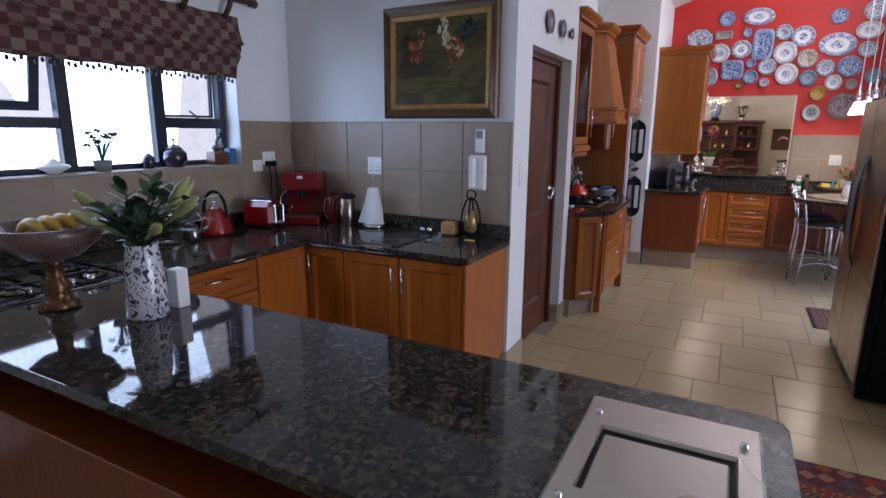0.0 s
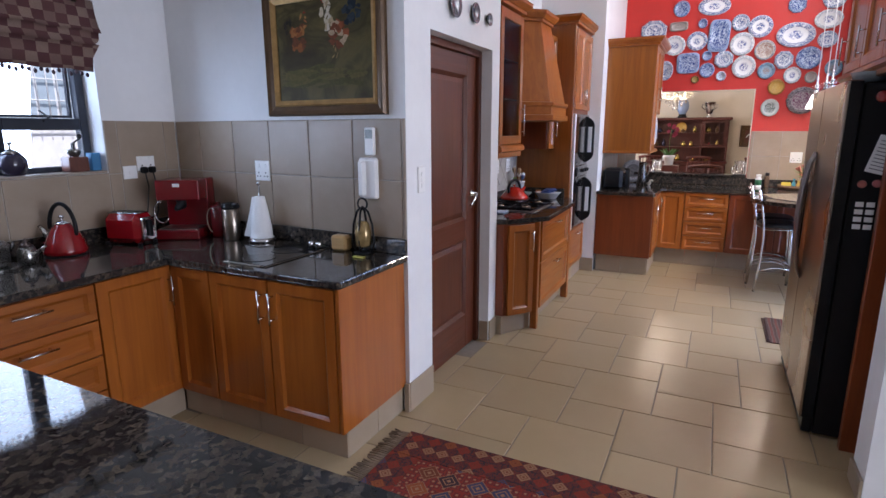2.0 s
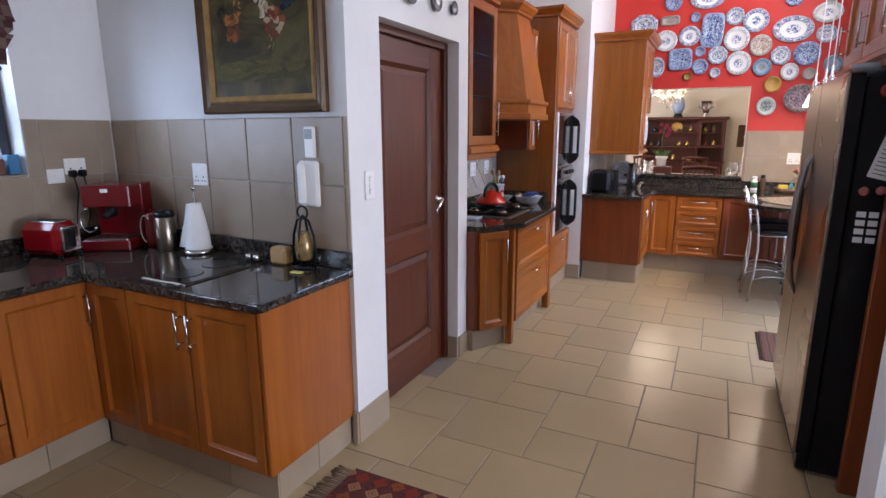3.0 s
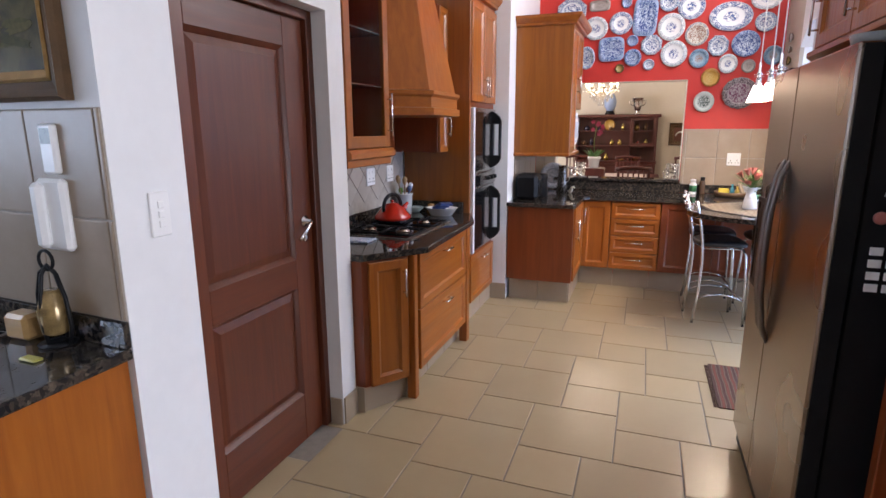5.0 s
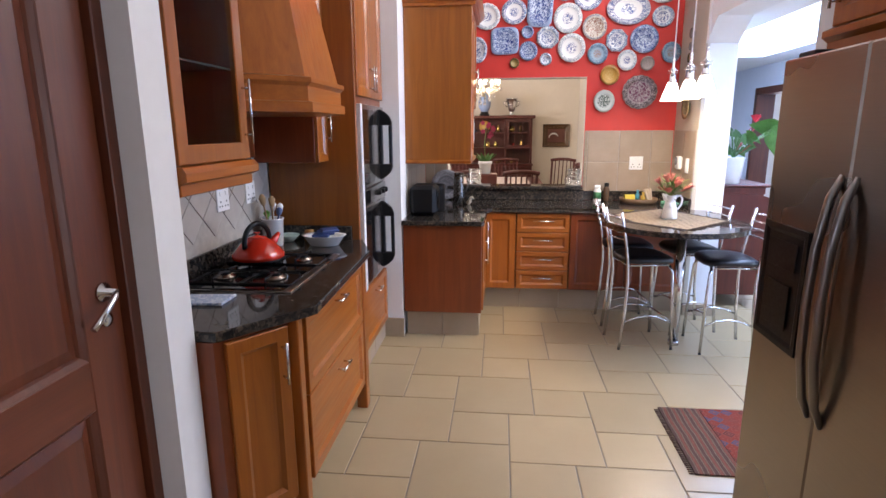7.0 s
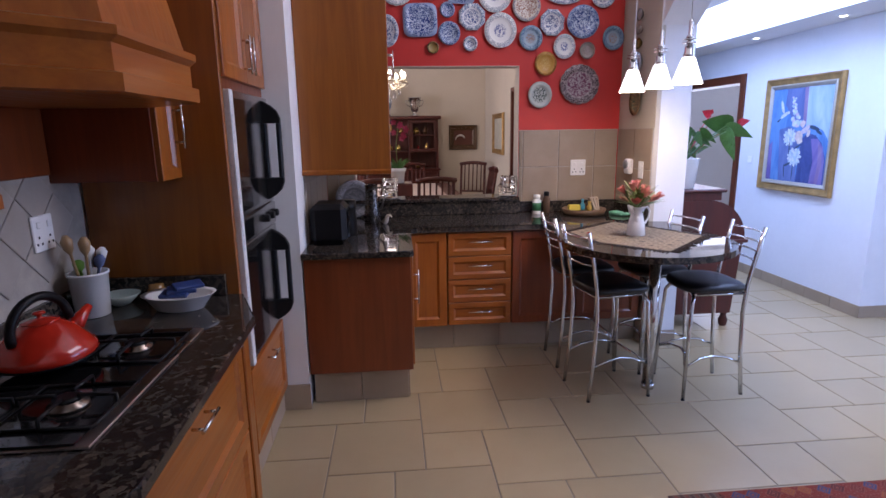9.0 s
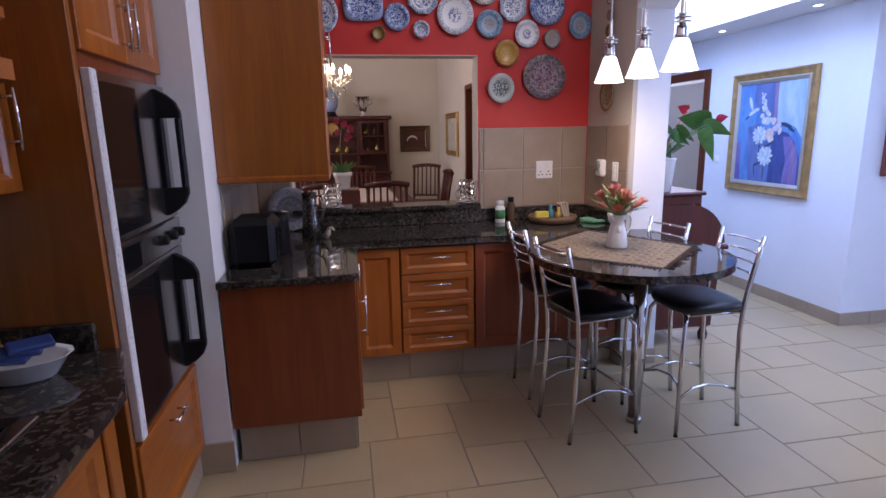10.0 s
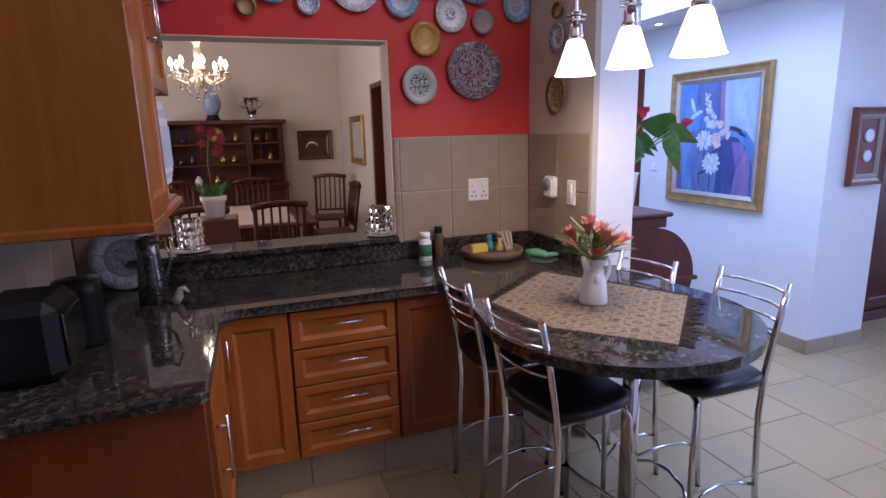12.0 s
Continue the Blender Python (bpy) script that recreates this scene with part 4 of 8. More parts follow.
def painted(name, stops, scale, stretch=(1, 1, 1), rough=0.5, dist=1.5):
    m, t, b = base(name, rough)
    v = coords(t, stretch)
    a = noise_tex(t, v, scale, 5, 0.6, dist)
    c = noise_tex(t, coords(t), 120, 2)
    t.links.new(ramp(t, a, stops), b.inputs["Base Color"])
    bump(t, b, c, 0.15)
    return m


# ---- left of the kitchen ----
M = BACKWALL @ Matrix.Translation((-1.617, 1.965, 0.001))
dusk = painted("dusky_landscape", ((0.25, (0.026, 0.018, 0.008)), (0.45, (0.055, 0.042, 0.014)), (0.6, (0.11, 0.09, 0.03)), (0.8, (0.07, 0.05, 0.02))), 3.2, (1, 1, 1.6))
dusk.node_tree.nodes["Principled BSDF"].inputs["Specular IOR Level"].default_value = 0.15
DARKGILT = plain("dark_gilt_frame", (0.10, 0.055, 0.022), 0.35, 0.3, 0.3, 16, bumps=0.2)
pic = picture("oil_painting", "dark oil painting in a wide brown and gilt frame", M, 0.83, 0.68, 0.085, DARKGILT, dusk, GOLD)
rnd = random.Random(15)
for cu, cv, ru, rv, cols, k in (
        (0.0, -0.14, 0.26, 0.05, ((0.10, 0.088, 0.026), (0.075, 0.065, 0.02), (0.12, 0.10, 0.032)), 26),
        (-0.24, 0.14, 0.028, 0.05, ((0.018, 0.016, 0.014), (0.03, 0.025, 0.018)), 8),
        (-0.17, 0.075, 0.058, 0.065, ((0.26, 0.09, 0.025), (0.36, 0.15, 0.045), (0.14, 0.05, 0.02)), 20),
        (-0.13, 0.155, 0.02, 0.045, ((0.40, 0.20, 0.07), (0.32, 0.12, 0.04)), 8),
        (-0.12, 0.205, 0.012, 0.012, ((0.32, 0.03, 0.02),), 4),
        (0.20, 0.17, 0.055, 0.06, ((0.015, 0.022, 0.035), (0.03, 0.045, 0.06)), 16),
        (0.10, 0.075, 0.07, 0.065, ((0.28, 0.08, 0.03), (0.46, 0.34, 0.22), (0.16, 0.05, 0.02)), 20),
        (0.035, 0.175, 0.034, 0.075, ((0.56, 0.48, 0.34), (0.44, 0.34, 0.2), (0.62, 0.56, 0.44)), 18),
        (0.005, 0.245, 0.016, 0.018, ((0.38, 0.03, 0.02),), 5),
        (0.085, -0.02, 0.014, 0.05, ((0.30, 0.20, 0.08),), 4)):
    mats = [plain("paint_dab", c, 0.6, vary=0.35, scale=60, spec=0.12) for c in cols]
    for j in range(k):
        a, r = rnd.uniform(0, 6.28), math.sqrt(rnd.random())
        patch(pic, M, blob(cu + ru * r * math.cos(a), cv + rv * r * math.sin(a), ru * rnd.uniform(0.2, 0.45), rv * rnd.uniform(0.15, 0.35), rnd.uniform(-1, 1) * (0.2 if ru > 0.2 else 1.0), 11, 0.3, j + int(abs(cu) * 999)), rnd.choice(mats), 0.0122 + 0.00005 * j)

wt = BACKWALL @ Matrix.Translation((0, 0, 0.0105))
socket(-2.10, 2.99, 1.308, wt @ Matrix.Translation((-2.135, 1.31, 0)))
ww = face((-2.9285, 0, 0), (0, 1, 0), (1, 0, 0))
socket(-2.93, 2.86, 1.34, ww @ Matrix.Translation((2.86, 1.345, 0)), 0.12, 0.09)
socket(-2.93, 2.75, 1.29, ww @ Matrix.Translation((2.75, 1.295, 0)), 0.09, 0.08, "switch")
socket(-1.1, 3.15, 1.287, face((-1.0995, 3.15, 1.287), (0, 1, 0), (1, 0, 0)), 0.075, 0.14, "switch")
ic = thing("intercom", "white wall intercom handset", "intercom", (-1.325, 2.98, 1.3))
bm = bmesh.new()
box(bm, -1.385, -1.265, 1.19, 1.405, 0, 0.03, 0.01, wt)
part("base", bm, WHITEP, ic)
bm = bmesh.new()
box(bm, -1.37, -1.325, 1.20, 1.395, 0.03, 0.06, 0.012, wt)
part("handset", bm, WHITEP, ic)
rm = thing("remote_control", "white air-conditioner remote in a wall holder", "remote", (-1.313, 2.98, 1.42))
bm = bmesh.new()
box(bm, -1.345, -1.283, 1.418, 1.562, 0, 0.022, 0.006, wt)
part("case", bm, WHITEP, rm)
bm = bmesh.new()
box(bm, -1.337, -1.291, 1.505, 1.55, 0.0215, 0.0225, 0, wt)
part("display", bm, plain("grey_display", (0.22, 0.25, 0.24), 0.3), rm)
# three little dishes above the pantry door
for y, r in ((3.55, 0.075), (3.84, 0.06), (4.07, 0.04)):
    bm = bmesh.new()
    lathe(bm, [(0.35 * r, 0.001), (0.5 * r, 0.008), (0.6 * r, 0.006), (0.98 * r, 0.02), (r, 0.024), (0.97 * r, 0.026), (0.55 * r, 0.014), (0.02 * r, 0.012)], (0, 0, 0), 24, Matrix.Translation((-1.0995, y, 2.245)) @ Matrix.Rotation(radians(90), 4, "Y"))
    solo(part("dish", bm, plain("dark_rim_dish", (0.12, 0.13, 0.15), 0.2, vary=0.9, scale=30)), "small dark-patterned dish hung above the door", "plate", "dishes above the door")


ORANGER = plain("bright_red_enamel", (0.50, 0.025, 0.010), 0.12, vary=0.08, coat=0.5)


def kettle(x, y, z, r, h, rot, name="kettle", label="glossy red enamel kettle with a black hoop handle"):
    k = thing(name, label, "kettle", (x, y, z))
    enamel = REDP if name == "kettle" else ORANGER
    R = Matrix.Translation((x, y, z)) @ Matrix.Rotation(rot, 4, "Z")
    bm = bmesh.new()
    lathe(bm, [(r * 0.92, 0.004), (r, 0.015), (r * 0.98, 0.03), (r * 0.86, h * 0.45), (r * 0.62, h * 0.78), (r * 0.40, h * 0.95), (r * 0.36, h)], (0, 0, 0), 28, R)
    part("body", bm, enamel, k)
    bm = bmesh.new()
    lathe(bm, [(r * 0.37, h), (r * 0.36, h * 1.03), (r * 0.15, h * 1.09), (r * 0.05, h * 1.1), (r * 0.05, h * 1.17), (r * 0.13, h * 1.21), (r * 0.1, h * 1.26), (0.002, h * 1.27)], (0, 0, 0), 20, R)
    part("lid", bm, CHROME if name == "kettle" else enamel, k)
    bm = bmesh.new()
    tube(bm, [R @ Vector((r * 0.75, 0, h * 0.45)), R @ Vector((r * 1.1, 0, h * 0.75)), R @ Vector((r * 1.3, 0, h * 0.92))], [r * 0.22, r * 0.13, r * 0.09], 10)
    part("spout", bm, CHROME if name == "kettle" else enamel, k)
    bm = bmesh.new()
    pts = [R @ Vector((-r * 0.72 * math.cos(a), 0, h * 0.82 + h * 0.82 * math.sin(a))) for a in [math.pi * i / 14 for i in range(-1, 15)]]
    tube(bm, pts, r * 0.10, 10)
    part("handle", bm, BLACK, k)
    bm = bmesh.new()
    lathe(bm, [(r * 0.9, 0), (r * 0.96, 0.003), (r * 0.96, 0.008)], (0, 0, 0), 24, R)
    part("base_ring", bm, BLACK, k)
    return k


kettle(-2.77, 2.23, 0.9, 0.105, 0.165, radians(200))
# toaster
tz = thing("toaster", "glossy red two-slot toaster", "toaster", (-2.72, 2.56, 0.9))
R = Matrix.Translation((-2.72, 2.57, 0.9)) @ Matrix.Rotation(radians(14), 4, "Z")
bm = bmesh.new()
box(bm, -0.12, 0.12, -0.08, 0.08, 0.012, 0.18, 0.032, R)
part("body", bm, REDP, tz)
bm = bmesh.new()
box(bm, -0.10, 0.10, -0.05, 0.05, 0.1805, 0.187, 0.004, R)
part("slot_plate", bm, CHROME, tz)
for s in (-0.03, 0.03):
    bm = bmesh.new()
    box(bm, -0.085, 0.085, s * 0.8 - 0.011, s * 0.8 + 0.011, 0.185, 0.1885, 0, R)
    part("slot", bm, BLACK, tz)
bm = bmesh.new()
box(bm, 0.119, 0.130, -0.055, 0.055, 0.03, 0.16, 0.01, R)
part("control_panel", bm, CHROME, tz)
bm = bmesh.new()
box(bm, 0.129, 0.145, -0.015, 0.015, 0.05, 0.145, 0.005, R)
part("lever", bm, BLACK, tz)
bm = bmesh.new()
for s in ((-0.11, -0.06), (0.11, -0.06), (-0.11, 0.06), (0.11, 0.06)):
    tube(bm, [R @ Vector((*s, 0)), R @ Vector((*s, 0.016))], 0.012)
part("feet", bm, BLACK, tz)
# coffee machine
cm = thing("coffee_machine", "red espresso machine with a steel steam wand", "coffee machine", (-2.63, 2.89, 0.9))
R = Matrix.Translation((-2.63, 2.89, 0.9)) @ Matrix.Rotation(radians(28), 4, "Z")
DRED = plain("dark_red_plastic", (0.15, 0.006, 0.009), 0.2, vary=0.05, coat=0.3)
for nm, a, mt in (("drip_tray", (-0.13, 0.13, -0.16, 0.02, 0.002, 0.06), DRED), ("body", (-0.13, 0.13, 0.02, 0.14, 0.002, 0.355), DRED), ("head", (-0.13, 0.13, -0.11, 0.019, 0.235, 0.355), DRED), ("grid", (-0.115, 0.115, -0.15, 0.01, 0.0605, 0.066), STEEL), ("dial", (-0.02, 0.02, -0.118, -0.1105, 0.315, 0.335), WHITEP)):
    bm = bmesh.new()
    box(bm, *a, 0.006 if nm != "dial" else 0.002, R)
    part(nm, bm, mt, cm)
bm = bmesh.new()
tube(bm, [R @ Vector(p) for p in ((0.0, -0.06, 0.236), (0.0, -0.06, 0.20), (0.0, -0.14, 0.185))], [0.03, 0.03, 0.012], 12)
part("filter_holder", bm, BLACK, cm)
bm = bmesh.new()
tube(bm, [R @ Vector((-0.09 - 0.045 * math.sin(a), -0.13 - 0.0 * a, 0.165 + 0.065 * math.cos(a))) for a in [2.6 * i / 12 * 1.6 for i in range(13)]], 0.0045, 8)
part("steam_wand", bm, CHROME, cm)
cb = thing("power_cable", "black plugs and power cables at the wall socket", "cable", (-2.9, 2.86, 1.2))
for i, y in enumerate((2.83, 2.885)):
    bm = bmesh.new()
    box(bm, y - 0.02, y + 0.02, 1.285, 1.325, 0.0095, 0.045, 0.008, ww)
    part("plug", bm, BLACK, cb)
    bm = bmesh.new()
    tube(bm, [(-2.895, y, 1.29), (-2.89, y + 0.01, 1.2), (-2.885, y - 0.02 + i * 0.02, 1.05), (-2.88, y - 0.03, 0.99), (-2.86, y - 0.05, 0.91), (-2.83, y - 0.09 - 0.06 * (1 - i), 0.905)], 0.004, 6)
    part("lead", bm, BLACK, cb)


def turned(name, label, cat, x, y, z, prof, mat, seg=24, group=""):
    bm = bmesh.new()
    lathe(bm, prof, (x, y, z), seg)
    return solo(part(name, bm, mat), label, cat, group)


PEWTER = plain("pewter", (0.32, 0.31, 0.29), 0.28, 0.95, 0.2, 20)
pt = thing("sugar_pot", "round pewter pot with a lid on a tray", "pot", (-2.73, 1.87, 0.9))
for nm, pr, dx in (("tray", [(0.11, 0.0), (0.115, 0.008), (0.10, 0.006)], 0), ("pot", [(0.065, 0.008), (0.075, 0.03), (0.075, 0.10), (0.08, 0.105), (0.08, 0.112)], 0), ("lid", [(0.078, 0.112), (0.06, 0.13), (0.02, 0.145), (0.008, 0.15), (0.012, 0.165), (0.004, 0.172)], 0)):
    bm = bmesh.new()
    lathe(bm, pr, (-2.73 + dx, 1.87, 0.9), 24)
    part(nm, bm, PEWTER, pt)
pt = thing("milk_jug", "small pewter lidded jug", "jug", (-2.72, 2.02, 0.9))
bm = bmesh.new()
lathe(bm, [(0.04, 0.0), (0.045, 0.03), (0.038, 0.07), (0.03, 0.085)], (-2.72, 2.02, 0.9), 20)
tube(bm, [(-2.69, 2.04, 0.945), (-2.66, 2.065, 0.975), (-2.65, 2.075, 0.985)], [0.012, 0.008, 0.005])
part("body", bm, PEWTER, pt)
bm = bmesh.new()
lathe(bm, [(0.032, 0.086), (0.02, 0.10), (0.006, 0.108), (0.01, 0.12), (0.003, 0.126)], (-2.72, 2.02, 0.9), 16)
part("lid", bm, plain("dark_knob", (0.05, 0.03, 0.025), 0.3), pt)
# steel flask and red canister
fl = thing("flask", "brushed steel jug kettle with a black lid", "flask", (-2.27, 2.91, 0.9))
bm = bmesh.new()
lathe(bm, [(0.05, 0.0), (0.052, 0.005), (0.052, 0.185), (0.048, 0.19)], (-2.27, 2.91, 0.9), 24)
part("body", bm, STEEL, fl)
bm = bmesh.new()
lathe(bm, [(0.05, 0.191), (0.054, 0.20), (0.045, 0.222), (0.01, 0.228)], (-2.27, 2.91, 0.9), 20)
tube(bm, [(-2.23, 2.90, 1.11), (-2.19, 2.895, 1.112)], [0.02, 0.01])
part("lid", bm, BLACK, fl)
cn = thing("canister", "dark red canister with a hooped wire", "canister", (-2.44, 2.97, 0.9))
bm = bmesh.new()
lathe(bm, [(0.05, 0.0), (0.052, 0.006), (0.052, 0.185), (0.045, 0.195), (0.012, 0.198), (0.014, 0.212), (0.004, 0.215)], (-2.44, 2.97, 0.9), 22)
part("body", bm, DRED, cn)
bm = bmesh.new()
tube(bm, [(-2.42 + 0.05 * math.cos(a) * 0.9, 2.90, 1.01 + 0.075 * math.sin(a)) for a in [radians(60 + 20 * i) for i in range(11)]], 0.003, 6)
part("wire", bm, plain("cream_wire", (0.55, 0.45, 0.33), 0.5), cn)
# paper towel on a steel stand
tw = thing("paper_towel_holder", "white paper towel on a steel stand", "towel holder", (-2.07, 2.95, 0.9))
bm = bmesh.new()
lathe(bm, [(0.075, 0.0), (0.078, 0.01), (0.075, 0.022), (0.02, 0.026)], (-2.07, 2.95, 0.9), 26)
part("foot", bm, CHROME, tw)
bm = bmesh.new()
tube(bm, [(-2.07, 2.95, 0.92), (-2.07, 2.95, 1.24)], 0.006)
ball(bm, (-2.07, 2.95, 1.245), 0.012, 0.012, 0.012)
part("pole", bm, CHROME, tw)
PAPER = plain("white_paper", (0.80, 0.80, 0.80), 0.9, vary=0.05, scale=60, bumps=0.2)
bm = bmesh.new()
lathe(bm, [(0.07, 0.027), (0.062, 0.03), (0.06, 0.09), (0.048, 0.17), (0.035, 0.24), (0.03, 0.268), (0.012, 0.27)], (-2.07, 2.95, 0.9), 24)
prism(bm, [(-0.115, 0.028), (0.0, 0.028), (0.0, 0.268), (-0.028, 0.268), (-0.055, 0.17), (-0.095, 0.07)], 0.028, 0.034, 0.002, 1, Matrix.Translation((-2.07, 2.95, 0.9)) @ Matrix.Rotation(radians(90), 4, "X"))
part("paper", bm, PAPER, tw)
# glass ceramic cooktop with knobs
ck = thing("cooktop", "black glass two-plate cooktop in a steel rim", "cooktop", (-1.72, 2.7, 0.9))
bm = bmesh.new()
prism(bm, [(-1.86, 2.46), (-1.575, 2.46), (-1.575, 2.955), (-1.86, 2.955)], 0.9005, 0.906, 0.002, 1)
part("rim", bm, STEEL, ck)
bm = bmesh.new()
prism(bm, [(-1.85, 2.47), (-1.585, 2.47), (-1.585, 2.945), (-1.85, 2.945)], 0.9062, 0.9085)
part("glass", bm, GLOSSB, ck)
for x in (-1.66, -1.61):
    bm = bmesh.new()
    lathe(bm, [(0.018, 0), (0.016, 0.03), (0.013, 0.035)], (x, 2.90, 0.909), 14)
    part("knob", bm, CHROME, ck)
for y in (2.58, 2.79):
    bm = bmesh.new()
    lathe(bm, [(0.085, 0), (0.085, 0.0012), (0.08, 0.0014)], (-1.735, y, 0.909), 30)
    part("plate", bm, plain("cook_zone", (0.03, 0.03, 0.032), 0.2), ck)
# wooden block, lantern, tag
bm = bmesh.new()
box(bm, -1.545, -1.445, 2.92, 2.99, 0.901, 0.985, 0.012)
solo(part("wooden_block", bm, timber("pale_wood", (0.55, 0.36, 0.15), (0.42, 0.25, 0.09), "x")), "pale wooden block on the counter", "block")
ln = thing("lantern", "small glass lantern in a black metal hoop", "lantern", (-1.345, 2.95, 0.9))
bm = bmesh.new()
for s in (0.0, math.pi / 2):
    c, k = math.cos(s), math.sin(s)
    tube(bm, [(-1.345 + c * x, 2.95 + k * x * 0.55, 0.905 + z) for x, z in ((-0.05, 0.0), (-0.068, 0.06), (-0.06, 0.15), (-0.035, 0.22), (0, 0.245), (0.035, 0.22), (0.06, 0.15), (0.068, 0.06), (0.05, 0.0))], 0.006, 8)
tube(bm, [(-1.345 + 0.03 * math.cos(a), 2.95, 1.165 + 0.03 * math.sin(a)) for a in [2 * math.pi * i / 14 for i in range(14)]], 0.005, 8, True)
part("hoop", bm, BLACK, ln)
bm = bmesh.new()
lathe(bm, [(0.03, 0.0), (0.04, 0.01), (0.045, 0.07), (0.03, 0.13), (0.02, 0.14)], (-1.345, 2.95, 0.935), 16)
part("glass", bm, plain("amber_glass", (0.35, 0.24, 0.10), 0.08, 0.3, 0.5, 30), ln)
bm = bmesh.new()
lathe(bm, [(0.05, 0), (0.055, 0.006), (0.02, 0.012)], (-1.345, 2.95, 0.901), 18)
part("foot", bm, BLACK, ln)
bm = bmesh.new()
box(bm, -1.33, -1.265, 2.82, 2.85, 0.901, 0.909, 0.003, None)
solo(part("name_tag", bm, plain("yellow_tag", (0.55, 0.50, 0.12), 0.4)), "small yellow-green tag on the worktop", "tag")

# sill things
DKP = plain("dark_glazed_pot", (0.03, 0.025, 0.05), 0.2, vary=0.3, coat=0.4)
gr = thing("coffee_grinder", "old wooden coffee grinder on the sill", "coffee grinder", (-3.0, 2.475, 1.315))
bx("box", timber("grinder_wood", (0.16, 0.06, 0.04), (0.09, 0.03, 0.02), "z"), gr, -3.045, -2.955, 2.42, 2.53, 1.316, 1.40, 0.006)
bm = bmesh.new()
lathe(bm, [(0.02, 0.0), (0.042, 0.03), (0.04, 0.04), (0.012, 0.045), (0.01, 0.08)], (-3.0, 2.475, 1.40), 18)
part("hopper", bm, PEWTER, gr)
bm = bmesh.new()
tube(bm, [(-3.0, 2.475, 1.475), (-3.0, 2.495, 1.49), (-3.0, 2.515, 1.50)], 0.005)
ball(bm, (-3.0, 2.515, 1.515), 0.013, 0.013, 0.016)
part("crank", bm, BLACK, gr)
for y, r, h in ((2.155, 0.072, 0.115), (1.98, 0.038, 0.075)):
    g = thing("lidded_pot", "dark glazed lidded pot on the window sill", "pot", (-3.0, y, 1.316), "pots on the sill")
    bm = bmesh.new()
    lathe(bm, [(r * 0.7, 0.0), (r, h * 0.4), (r * 0.95, h * 0.75), (r * 0.6, h)], (-3.0, y, 1.316), 8 if r > 0.05 else 16)
    part("pot", bm, DKP, g)
    bm = bmesh.new()
    lathe(bm, [(r * 0.62, h), (r * 0.3, h * 1.15), (r * 0.08, h * 1.2), (r * 0.06, h * 1.35), (r * 0.22, h * 1.5), (r * 0.15, h * 1.52)], (-3.0, y, 1.316), 12)
    part("lid", bm, PEWTER, g)
bm = bmesh.new()
box(bm, -3.02, -2.965, 2.55, 2.605, 1.316, 1.42, 0.004)
solo(part("blue_box", bm, plain("blue_card", (0.05, 0.20, 0.40), 0.5)), "small blue box on the window sill", "box")
turned("sauce_boat", "white porcelain dish on the window sill", "dish", -3.0, 1.46, 1.316, [(0.03, 0), (0.035, 0.01), (0.075, 0.035), (0.07, 0.045), (0.03, 0.06), (0.012, 0.075), (0.002, 0.08)], PORCELAIN)
sp = thing("potted_succulent", "small dark succulent in a pot on the sill", "plant", (-3.0, 1.71, 1.316))
bm = bmesh.new()
lathe(bm, [(0.035, 0), (0.05, 0.06), (0.048, 0.06), (0.04, 0.055)], (-3.0, 1.71, 1.316), 16)
part("pot", bm, plain("grey_pot", (0.2, 0.2, 0.2), 0.6), sp)
SUCC = plain("succulent_green", (0.035, 0.06, 0.045), 0.5, vary=0.3, scale=30)
bm = bmesh.new()
rnd = random.Random(5)
for k in range(12):
    a, r = rnd.uniform(0, 6.28), rnd.uniform(0.01, 0.06)
    p0, p1 = Vector((-3.0, 1.71, 1.37)), Vector((-3.0 + r * math.cos(a) * 0.6, 1.71 + r * math.sin(a) * 1.4, 1.45 + rnd.uniform(0, 0.09)))
    tube(bm, [p0, (p0 + p1) / 2 + Vector((0, 0, 0.01)), p1], 0.003, 5)
    for j in range(6):
        b = 1.05 * j
        ball(bm, p1 + Vector((0.011 * math.cos(b), 0.011 * math.sin(b), rnd.uniform(-0.006, 0.006))), 0.009, 0.009, 0.006, 6, 4)
tagged(part("foliage", bm, SUCC, sp), kind="stuff")

# ---- peninsula ----
BRUSH = brushed("satin_steel", (0.56, 0.54, 0.50), 0.27, "x", 0.03)
st = thing("steel_bin_tray", "satin steel drop-in frame with a lid in the granite", "steel tray", (0, 0.93, 0.9))
bm = bmesh.new()
rs = [[bm.verts.new(p) for p in ((-a, 0.93 - b, z), (a, 0.93 - b, z), (a, 0.93 + b, z), (-a, 0.93 + b, z))] for a, b, z in ((0.183, 0.262, 0.9005), (0.183, 0.262, 0.906), (0.176, 0.255, 0.912), (0.137, 0.125, 0.912), (0.132, 0.12, 0.904), (0.132, 0.12, 0.9005))]
for A, B in zip(rs, rs[1:] + rs[:1]):
    for k in range(4):
        bm.faces.new((A[k], A[(k + 1) % 4], B[(k + 1) % 4], B[k]))
part("frame", bm, BRUSH, st)
bx("well", BLACK, st, -0.131, 0.131, 0.811, 1.049, 0.9006, 0.9015, 0)
bx("lid", BRUSH, st, -0.122, 0.122, 0.812, 1.022, 0.902, 0.910, 0.004)
for x, y in ((-0.15, 1.10), (0.148, 1.10), (-0.15, 0.76), (0.148, 0.76)):
    bm = bmesh.new()
    lathe(bm, [(0.009, 0), (0.009, 0.001), (0.007, 0.012), (0.003, 0.014)], (x, y, 0.912), 12)
    part("stud", bm, CHROME, st)
